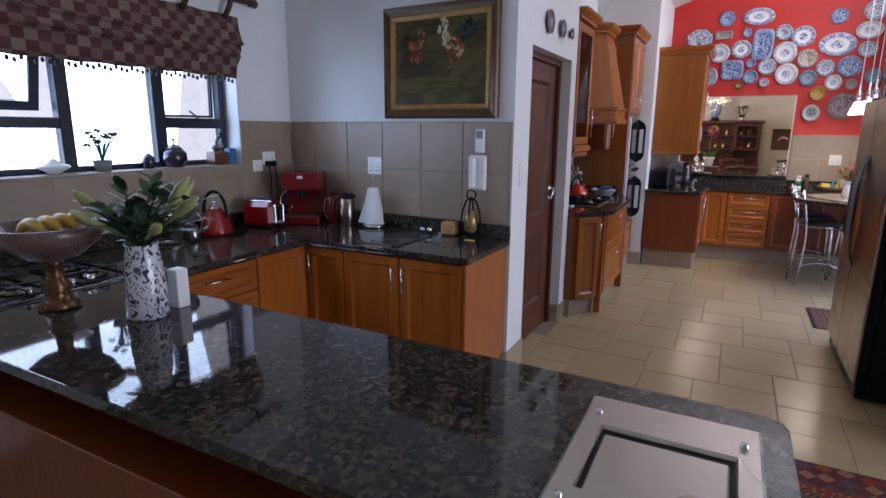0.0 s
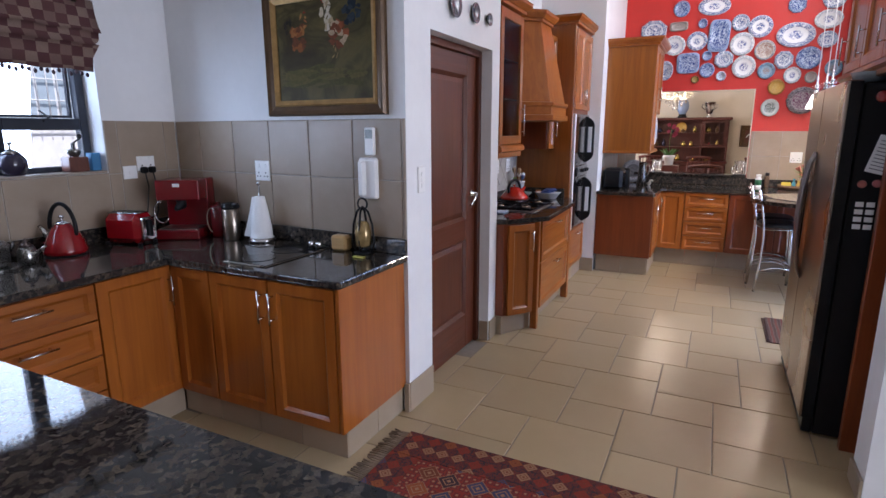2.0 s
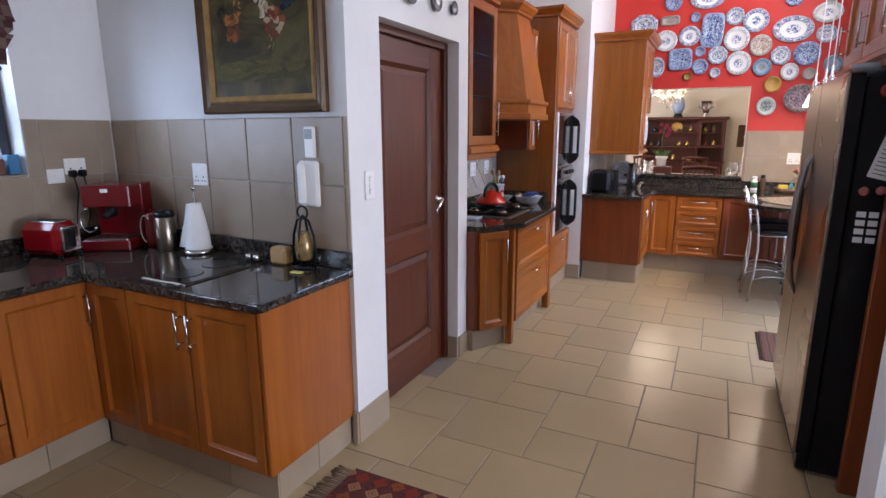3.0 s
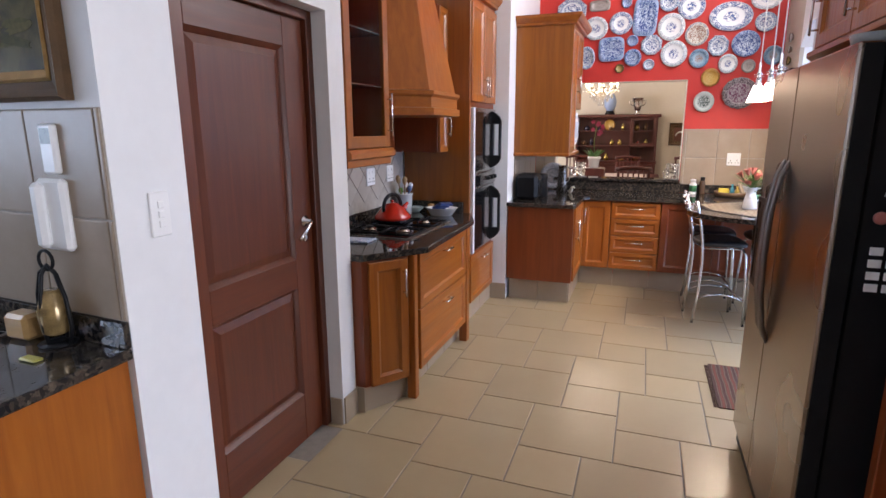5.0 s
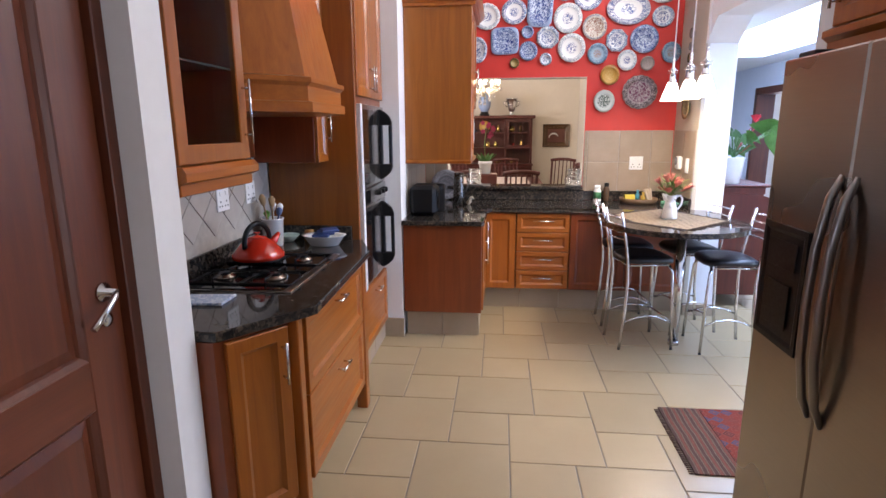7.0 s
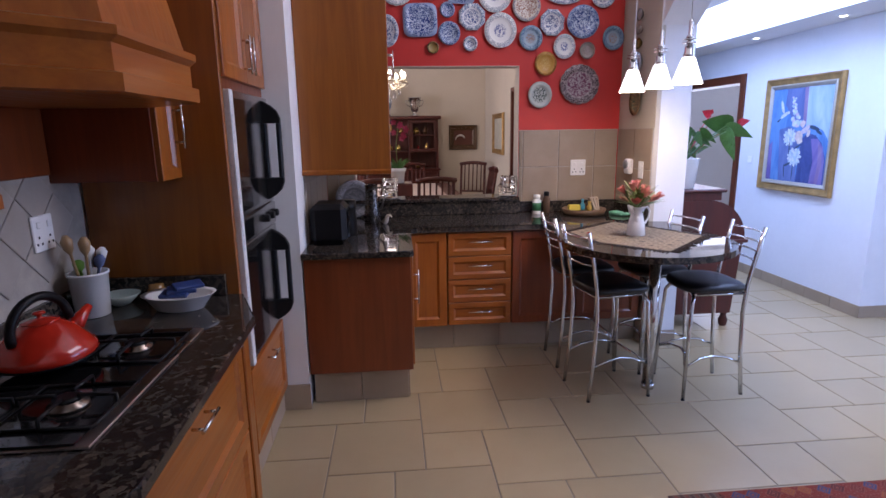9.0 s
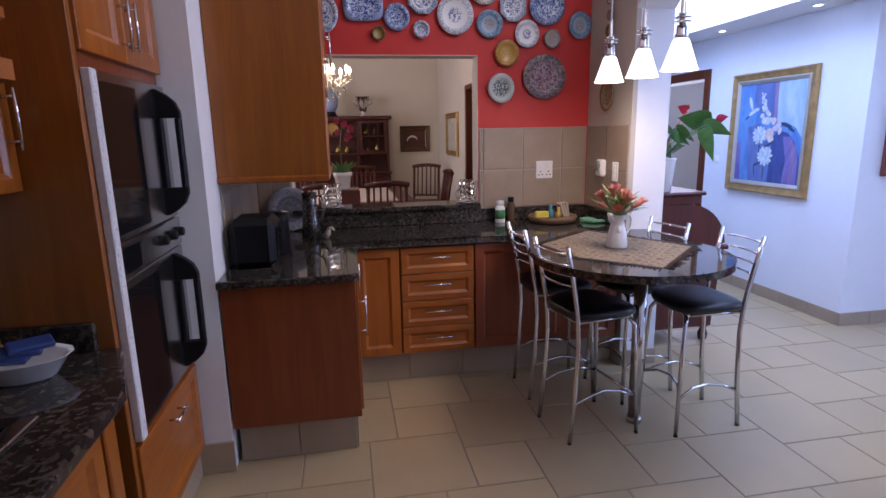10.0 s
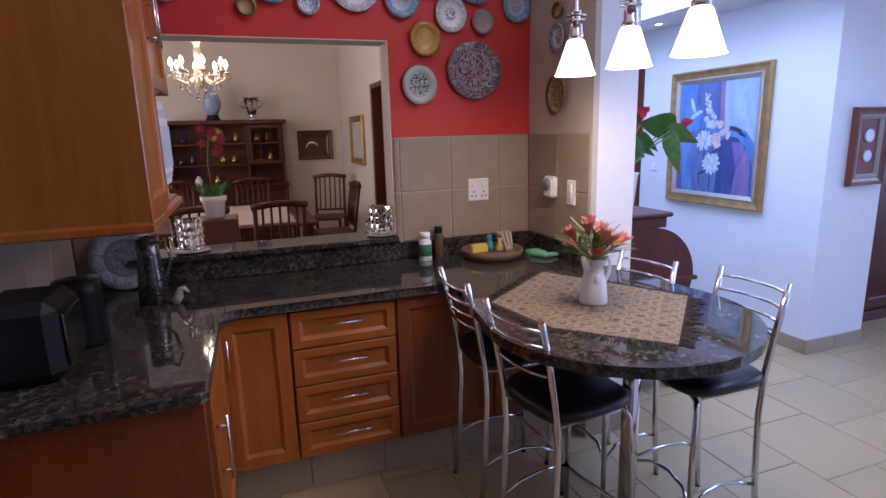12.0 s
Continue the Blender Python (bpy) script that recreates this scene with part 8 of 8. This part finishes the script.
for k in range(3):
    u = X0 + k * (X1 - X0) / 3
    bm = bmesh.new()
    front_panel(bm, M, u + 0.01, u + (X1 - X0) / 3 - 0.01, 0.10, 0.62, 0.06)
    part("door", bm, DARKW, hu)
    bm = bmesh.new()
    front_panel(bm, M, u + 0.01, u + (X1 - X0) / 3 - 0.01, 0.64, 0.84, 0.03)
    part("drawer", bm, DARKW, hu)
M = face((0, HY + 0.08, 0), (1, 0, 0), (0, -1, 0))
bm = bmesh.new()
rs = [[bm.verts.new(M @ Vector(p)) for p in ((0.012 + d, 1.20 + d, n), (0.468 - d, 1.20 + d, n), (0.468 - d, 1.73 - d, n), (0.012 + d, 1.73 - d, n))] for d, n in ((0, 0), (0, 0.02), (0.045, 0.02), (0.045, 0))]
for A, B in zip(rs, rs[1:] + rs[:1]):
    for k in range(4):
        bm.faces.new((A[k], A[(k + 1) % 4], B[(k + 1) % 4], B[k]))
gd = part("glazed_door", bm, DARKW, hu)
for u in (0.16, 0.31):
    bm = bmesh.new()
    box(bm, u, u + 0.014, 1.246, 1.685, 0.002, 0.014, 0, M)
    part("glazing_bar", bm, DARKW, gd)
rnd = random.Random(77)
for z, xs in ((1.196, (-0.9, -0.75, -0.35, -0.2, 0.15, 0.3)), (1.486, (-0.85, -0.6, -0.38, -0.15, 0.12, 0.28)), (0.89, (-0.7, -0.45, -0.15, 0.12))):
    for x in xs:
        r, h = rnd.uniform(0.035, 0.065), rnd.uniform(0.06, 0.16)
        turned("ornament", "small china or brass ornament on the dresser", "ornament", x, HY + 0.22, z, [(r * 0.6, 0), (r, h * 0.35), (r * 0.8, h * 0.7), (r * 0.35, h * 0.85), (r * 0.45, h)], rnd.choice((PORCELAIN, BRASS, DKP, REDP, plain("gold_ware", (0.5, 0.35, 0.1), 0.25, 0.8))), 14, "ornaments on the dresser")
me = plate_mesh(32, 2.0, 0.0)
me.materials.append(P["g"])
ob = tagged(new("plate", me), "gold plate standing on the dresser shelf", "plate")
ob.matrix_basis = Matrix.Translation((-0.42, HY + 0.34, 1.60)) @ Matrix.Diagonal((0.11, 1, 0.11, 1))
cu = thing("silver_trophy", "silver two-handled cup on the dresser", "trophy", (0.1, 13.6, 1.8))
bm = bmesh.new()
lathe(bm, [(0.07, 0), (0.075, 0.01), (0.045, 0.03), (0.03, 0.05), (0.06, 0.09), (0.09, 0.20), (0.11, 0.31), (0.12, 0.315), (0.10, 0.30), (0.03, 0.1)], (0.10, 13.65, 1.80), 24)
part("cup", bm, CHROME, cu)
for s in (-1, 1):
    bm = bmesh.new()
    tube(bm, [(0.10 + s * 0.095, 13.65, 2.06), (0.10 + s * 0.15, 13.65, 2.07), (0.10 + s * 0.15, 13.65, 2.01), (0.10 + s * 0.085, 13.65, 1.96)], 0.008, 8)
    part("handle", bm, CHROME, cu)
gj = thing("ginger_jar", "blue and white vase on a carved stand", "vase", (-0.42, 13.6, 1.8))
bm = bmesh.new()
lathe(bm, [(0.09, 0), (0.1, 0.02), (0.07, 0.05), (0.085, 0.07)], (-0.42, 13.62, 1.80), 16)
part("stand", bm, BLACK, gj)
bm = bmesh.new()
lathe(bm, [(0.06, 0.07), (0.11, 0.16), (0.12, 0.26), (0.09, 0.36), (0.05, 0.42), (0.06, 0.45), (0.05, 0.45)], (-0.42, 13.62, 1.80), 24)
part("jar", bm, P["b"], gj)
# dining door and pictures
dd = structure(thing("door_3", "dark wooden dining room double door", "door", (1.5, 11.1, 0)), "dark wooden dining room double door", "door")
bx("jamb", MAHOG, dd, 1.385, 1.60, 11.60, 11.668, 0, 2.118, 0.004)
bx("jamb", MAHOG, dd, 1.385, 1.60, 10.602, 10.66, 0, 2.118, 0.004)
bx("head", MAHOG, dd, 1.385, 1.60, 10.661, 11.599, 2.06, 2.118, 0.004)
for a, b in ((11.14, 11.598), (10.662, 11.13)):
    lf = bx("leaf", MAHOG, dd, 1.50, 1.545, a, b, 0.005, 2.055, 0.004)
    bm = bmesh.new()
    y = a + 0.05 if a > 11 else b - 0.05
    tube(bm, [(1.46, y, 0.95), (1.46, y, 1.25)], 0.009, 8)
    for z in (1.0, 1.2):
        tube(bm, [(1.50, y, z), (1.46, y, z)], 0.007, 6)
    part("pull_handle", bm, CHROME, lf)
picture("small_picture", "small dark-framed picture with a pale curl", face((0.985, 13.897, 1.415), (1, 0, 0), (0, -1, 0)), 0.52, 0.44, 0.09, DARKGILT, plain("rust_mount", (0.11, 0.035, 0.02), 0.6))
pmx = face((0.985, 13.897, 1.415), (1, 0, 0), (0, -1, 0))
bm = bmesh.new()
tube(bm, [pmx @ Vector((-0.05 + 0.09 * math.cos(a), -0.04 + 0.09 * math.sin(a) * 0.9, 0.016)) for a in [radians(20 + 18 * k) for k in range(10)]], [0.006, 0.012, 0.016, 0.018, 0.018, 0.016, 0.014, 0.012, 0.009, 0.005], 8)
solo(part("ornament_curl", bm, PORCELAIN), "pale curled ornament in the small picture", "ornament")
picture("side_picture", "pale print in a light gilt frame", face((1.398, 12.55, 1.48), (0, -1, 0), (-1, 0, 0)), 0.85, 0.64, 0.08, GOLD, painted("pale_print", ((0.3, (0.42, 0.42, 0.36)), (0.7, (0.62, 0.60, 0.52))), 6))
# dining table, cloth and chairs
dt = thing("dining_table", "dark wooden dining table", "table", (-0.2, 11.4, 0))
bx("tabletop", DARKW, dt, -0.95, 0.55, 10.5, 12.3, 0.70, 0.74, 0.01)
for x in (-0.87, 0.47):
    for y in (10.6, 12.2):
        bx("leg", DARKW, dt, x - 0.04, x + 0.04, y - 0.04, y + 0.04, 0, 0.70, 0.006)
solo(bx("tablecloth", plain("lace_cloth", (0.55, 0.45, 0.40), 0.9, vary=0.35, scale=50), None, -0.75, 0.35, 10.6, 12.2, 0.7405, 0.744, 0.001), "pale lace cloth on the dining table", "tablecloth")
dc = thing("dining_chair", "dark wooden dining chair with a slatted back", "chair", (0, 0, 0), "chairs round the dining table")
bx("seat", DARKW, dc, -0.22, 0.22, -0.21, 0.22, 0.43, 0.47, 0.012)
for x in (-0.2, 0.2):
    bx("front_leg", DARKW, dc, x - 0.02, x + 0.02, 0.17, 0.21, 0, 0.43, 0.004)
    bm = bmesh.new()
    tube(bm, [(x, -0.20, 0), (x, -0.19, 0.45), (x, -0.23, 0.75), (x, -0.27, 0.98)], 0.02, 8)
    part("back_post", bm, DARKW, dc)
bm = bmesh.new()
tube(bm, [(-0.23, -0.265, 0.98), (-0.1, -0.285, 1.0), (0, -0.29, 1.005), (0.1, -0.285, 1.0), (0.23, -0.265, 0.98)], 0.028, 8)
part("crest_rail", bm, DARKW, dc)
for k in range(5):
    x = -0.14 + 0.07 * k
    bm = bmesh.new()
    tube(bm, [(x, -0.20, 0.52), (x, -0.24, 0.75), (x, -0.275, 0.98)], 0.011, 6)
    part("back_slat", bm, DARKW, dc)
bm = bmesh.new()
tube(bm, [(-0.2, -0.20, 0.53), (0.2, -0.20, 0.53)], 0.014, 6)
part("lower_rail", bm, DARKW, dc)
for x, y, a in ((0.95, 12.75, 160), (-0.45, 10.15, 0), (0.15, 10.2, 5), (0.85, 11.5, 92), (0.0, 12.7, 180)):
    copy_thing(dc, pose(x, y, 0, 0, 0, a))
dc.matrix_basis = pose(-0.9, 12.8, 0, 0, 0, 190)
# chandelier
ch = thing("chandelier", "lit crystal chandelier with candle bulbs", "chandelier", (-0.34, 10.5, 1.95))
CX, CY = -0.36, 10.5
CRG = plain("chandelier_glass", (0.75, 0.66, 0.50), 0.08, 0.0, 0.2, coat=0.6)
bm = bmesh.new()
lathe(bm, [(0.01, 0), (0.04, 0.03), (0.02, 0.08), (0.05, 0.13), (0.025, 0.2), (0.035, 0.3), (0.02, 0.36), (0.06, 0.40), (0.015, 0.42)], (CX, CY, 1.98), 16)
part("stem", bm, CRG, ch)
bm = bmesh.new()
tube(bm, [(CX, CY, 2.40), (CX, CY, 3.38)], 0.006, 6)
part("chain", bm, GOLD, ch)
FL = glow("candle_bulb", (1.0, 0.80, 0.50), 25)
for k in range(8):
    a = 2 * math.pi * k / 8 + 0.2
    c, s = math.cos(a), math.sin(a)
    bm = bmesh.new()
    tube(bm, [(CX + c * 0.03, CY + s * 0.03, 2.08), (CX + c * 0.12, CY + s * 0.12, 2.02), (CX + c * 0.20, CY + s * 0.20, 2.06), (CX + c * 0.22, CY + s * 0.22, 2.10)], 0.008, 6)
    lathe(bm, [(0.015, 0.0), (0.045, 0.015), (0.04, 0.018), (0.01, 0.016), (0.011, 0.06)], (CX + c * 0.22, CY + s * 0.22, 2.10), 12)
    arm = part("arm", bm, CRG, ch)
    bm = bmesh.new()
    lathe(bm, [(0.01, 0), (0.02, 0.02), (0.015, 0.045), (0.002, 0.07)], (CX + c * 0.22, CY + s * 0.22, 2.162), 10)
    part("bulb", bm, FL, arm)
    bm = bmesh.new()
    for j in range(6):
        b2 = 2 * math.pi * j / 6
        ball(bm, (CX + c * 0.22 + 0.04 * math.cos(b2), CY + s * 0.22 + 0.04 * math.sin(b2), 2.085 - 0.012 * (j % 2)), 0.008, 0.008, 0.02, 6, 4)
    tagged(part("drops", bm, CRYS, arm), kind="stuff")
for r, z, n in ((0.16, 1.99, 14), (0.10, 1.94, 10), (0.04, 1.89, 6)):
    bm = bmesh.new()
    for j in range(n):
        b2 = 2 * math.pi * j / n
        p = (CX + r * math.cos(b2), CY + r * math.sin(b2), z)
        ball(bm, p, 0.009, 0.009, 0.028, 6, 4)
        tube(bm, [p, (p[0], p[1], z + 0.07)], 0.0025, 4)
    tagged(part("crystal_tier", bm, CRYS, ch, "ring of cut crystal drops"), kind="stuff")
lamp("POINT", "chandelier_light", Matrix.Translation((CX, CY, 2.30)), 55, (1.0, 0.78, 0.52), radius=0.2)
# orchid on the dining table, seen through the hatch
OX, OY = -0.27, 8.80
oc = thing("orchid", "red orchid in a white pot on a dark stand", "plant", (OX, OY, 0))
bx("pedestal", DARKW, oc, OX - 0.13, OX + 0.13, OY - 0.13, OY + 0.13, 0.0, 1.07, 0.01)
bm = bmesh.new()
lathe(bm, [(0.05, 0), (0.055, 0.005), (0.068, 0.10), (0.078, 0.105), (0.078, 0.135), (0.07, 0.135)], (OX, OY, 1.071), 20)
part("pot", bm, PORCELAIN, oc)
for a, L in ((0.3, 0.15), (1.3, 0.13), (2.3, 0.15), (3.3, 0.16), (4.4, 0.14), (5.4, 0.15)):
    bm = bmesh.new()
    heart_leaf(bm, (OX + 0.02 * math.cos(a), OY + 0.02 * math.sin(a), 1.20), (math.cos(a), 0.4 * math.sin(a), 0.9), (-math.sin(a), -0.6, 0.4), L, 0.028)
    part("leaf", bm, AL, oc)
bm = bmesh.new()
tube(bm, [(OX, OY, 1.2), (OX - 0.01, OY, 1.40), (OX + 0.01, OY - 0.01, 1.56), (OX + 0.05, OY - 0.01, 1.62)], 0.004, 6)
part("stalk", bm, GREENY, oc)
ORCH = plain("orchid_red", (0.34, 0.02, 0.07), 0.5, vary=0.3)
rnd = random.Random(5)
for k in range(9):
    bm = bmesh.new()
    c = Vector((OX + 0.03 + rnd.uniform(-0.06, 0.06), OY - 0.03 + rnd.uniform(-0.02, 0.02), 1.47 + 0.018 * k))
    for j in range(5):
        a = j * 1.257 + k
        heart_leaf(bm, c, (math.cos(a), -0.25, math.sin(a)), (-math.sin(a), 0, math.cos(a)), 0.032, 0.014, 0.0)
    part("blossom", bm, ORCH, oc, "dark red blossom")

# ---- tiles ----
def tile_mesh(name, w, h, th, mat):
    """A tile with softened edges: w along x, h along y, proud along z."""
    bm = bmesh.new()
    e = 0.004
    rs = [[bm.verts.new(p) for p in ((-w / 2 + d, -h / 2 + d, z), (w / 2 - d, -h / 2 + d, z), (w / 2 - d, h / 2 - d, z), (-w / 2 + d, h / 2 - d, z))] for d, z in ((0, 0), (0, th - e * 0.6), (e * 0.4, th - e * 0.15), (e, th))]
    for A, B in zip(rs, rs[1:]):
        for k in range(4):
            bm.faces.new((A[k], A[(k + 1) % 4], B[(k + 1) % 4], B[k]))
    bm.faces.new(rs[-1])
    bmesh.ops.recalc_face_normals(bm, faces=bm.faces)
    me = bpy.data.meshes.new(name)
    bm.to_mesh(me)
    bm.free()
    me.materials.append(mat)
    return me


def lay(me, m, parent, name="tile"):
    ob = new(name, me)
    ob.parent = parent
    ob.matrix_parent_inverse = WORLD.get(parent, Matrix.Identity(4)).inverted()
    ob.matrix_basis = m
    return ob


# wall tiles
wallt = structure(thing("wall_tiles", "beige square wall tiles with pale grout", "tiles"), "beige square wall tiles with pale grout", "tiles")


def tiled(M, u0, u1, v0, v1, joint_u, joint_v, s, mat, backing=GROUT):
    bm = bmesh.new()
    box(bm, u0, u1, v0, v1, 0.0, 0.005, 0, M)
    part("grout_bed", bm, backing, wallt)
    i0, j0 = math.floor((u0 - joint_u) / s), math.floor((v0 - joint_v) / s)
    for i in range(i0, i0 + 40):
        for j in range(j0, j0 + 8):
            a, b = max(u0, joint_u + i * s), min(u1, joint_u + (i + 1) * s)
            c, d = max(v0, joint_v + j * s), min(v1, joint_v + (j + 1) * s)
            if b - a < 0.02 or d - c < 0.02:
                continue
            lay(tile_mesh("wall_tile", b - a - 0.005, d - c - 0.005, 0.009, mat), M @ Matrix.Translation(((a + b) / 2, (c + d) / 2, 0.001)), wallt)


tiled(BACKWALL @ Matrix.Translation((0, 0, 0.0012)), -2.935, -1.103, 0.985, 1.605, -1.438, 1.605, 0.315, WTILE)
MWW = face((-2.9385, 0, 0), (0, 1, 0), (1, 0, 0))
tiled(MWW, 2.622, 3.105, 0.985, 1.605, 2.70, 1.605, 0.313, WTILE)
tiled(MWW, -0.2, 2.622, 0.985, 1.300, 2.38, 1.300, 0.325, WTILE)
MR = face((0, 7.9085, 0), (1, 0, 0), (0, -1, 0))
tiled(MR, 0.654, 1.43, 0.985, 1.53, 0.683, 1.53, 0.281, WTILE)
tiled(MR, -0.81, -0.602, 0.901, 1.53, 0.683, 1.53, 0.281, WTILE)
tiled(face((1.4385, 0, 0), (0, -1, 0), (-1, 0, 0)), -7.895, -7.313, 0.985, 1.53, -7.595, 1.53, 0.281, WTILE)
tiled(face((-0.8185, 0, 0), (0, 1, 0), (1, 0, 0)), 6.87, 7.895, 0.901, 1.53, 7.60, 1.53, 0.281, WTILE)
# diagonal splash tiles behind the hob
MH = face((-1.4985, 0, 0), (0, 1, 0), (1, 0, 0))
bm = bmesh.new()
box(bm, 4.33, 5.89, 0.986, 1.40, 0.0, 0.005, 0, MH)
part("grout_bed", bm, GROUT, wallt)
s2 = 0.20
dm = tile_mesh("splash_tile", s2 / math.sqrt(2) - 0.004, s2 / math.sqrt(2) - 0.004, 0.009, STILE)
for i in range(9):
    for j in range(5):
        u, v = 4.32 + i * s2 + (j % 2) * s2 / 2, 1.04 + j * s2 / 2 - 0.0
        if 4.42 < u < 5.80 and 1.06 < v < 1.36:
            lay(dm, MH @ Matrix.Translation((u, v, 0.001)) @ Matrix.Rotation(radians(45), 4, "Z"), wallt)

# floor tiles: one large and one small square, laid pinwheel fashion
A_, B_, G_ = 0.452, 0.308, 0.006
big = tile_mesh("floor_tile", A_ - G_, A_ - G_, 0.006, FTILE)
small = tile_mesh("floor_tile", B_ - G_, B_ - G_, 0.006, FTILE)
ox, oy = -0.493, 4.757
spots = []
for i in range(-40, 41):
    for j in range(-40, 41):
        x, y = ox + i * A_ + j * B_, oy + i * B_ - j * A_
        if -2.9 < x < 6.8 and -3.9 < y < 12.9:
            spots.append((x, y))


def hidden(x, y):
    return (x > 4.9 and y < 3.0) or (x < -2.75 and y > 0.6) or (x < -1.75 and 3.2 < y)


rnd = random.Random(2)
near, far = [], []
for x, y in spots:
    if hidden(x, y) or (y > 8.0 and x < 1.6):
        continue
    (near if -1.4 < x < 3.4 and 1.2 < y < 8.2 else far).append((x, y))
near.sort(key=lambda p: abs(p[0] - 0.2) + abs(p[1] - 5.0))
far += near[150:]
for x, y in near[:150]:
    for me, w, dx, dy in ((big, A_, 0, 0), (small, B_, A_, 0)):
        lay(me, Matrix.Translation((x + dx + w / 2, y + dy + w / 2, -0.006 + rnd.uniform(0, 0.0006))) @ Euler((rnd.uniform(-0.001, 0.001), rnd.uniform(-0.001, 0.001), 0)).to_matrix().to_4x4(), floor)
verts, faces = [], []
for x, y in far:
    for w, dx in ((A_, 0), (B_, A_)):
        a, b, c, d = x + dx + G_ / 2, x + dx + w - G_ / 2, y + G_ / 2, y + w - G_ / 2
        k = len(verts)
        for e, z in ((0, -0.004), (0, -0.002), (0.004, 0.0)):
            verts += [(a + e, c + e, z), (b - e, c + e, z), (b - e, d - e, z), (a + e, d - e, z)]
        for q in range(4):
            r = (q + 1) % 4
            faces += [(k + q, k + r, k + 4 + r, k + 4 + q), (k + 4 + q, k + 4 + r, k + 8 + r, k + 8 + q)]
        faces.append((k + 8, k + 9, k + 10, k + 11))
me = bpy.data.meshes.new("far_floor_tiles")
me.from_pydata(verts, [], faces)
me.materials.append(FTILE)
ob = new("far_floor_tiles", me)
ob.parent = floor
tagged(ob, kind="stuff")
structure(bx("floor_dining", timber("dining_floor_wood", (0.30, 0.17, 0.09), (0.2, 0.1, 0.05), "x"), None, -3.6, 1.40, 8.05, 13.9, -0.003, 0.0, 0), "plain wooden dining room floor", "floor")
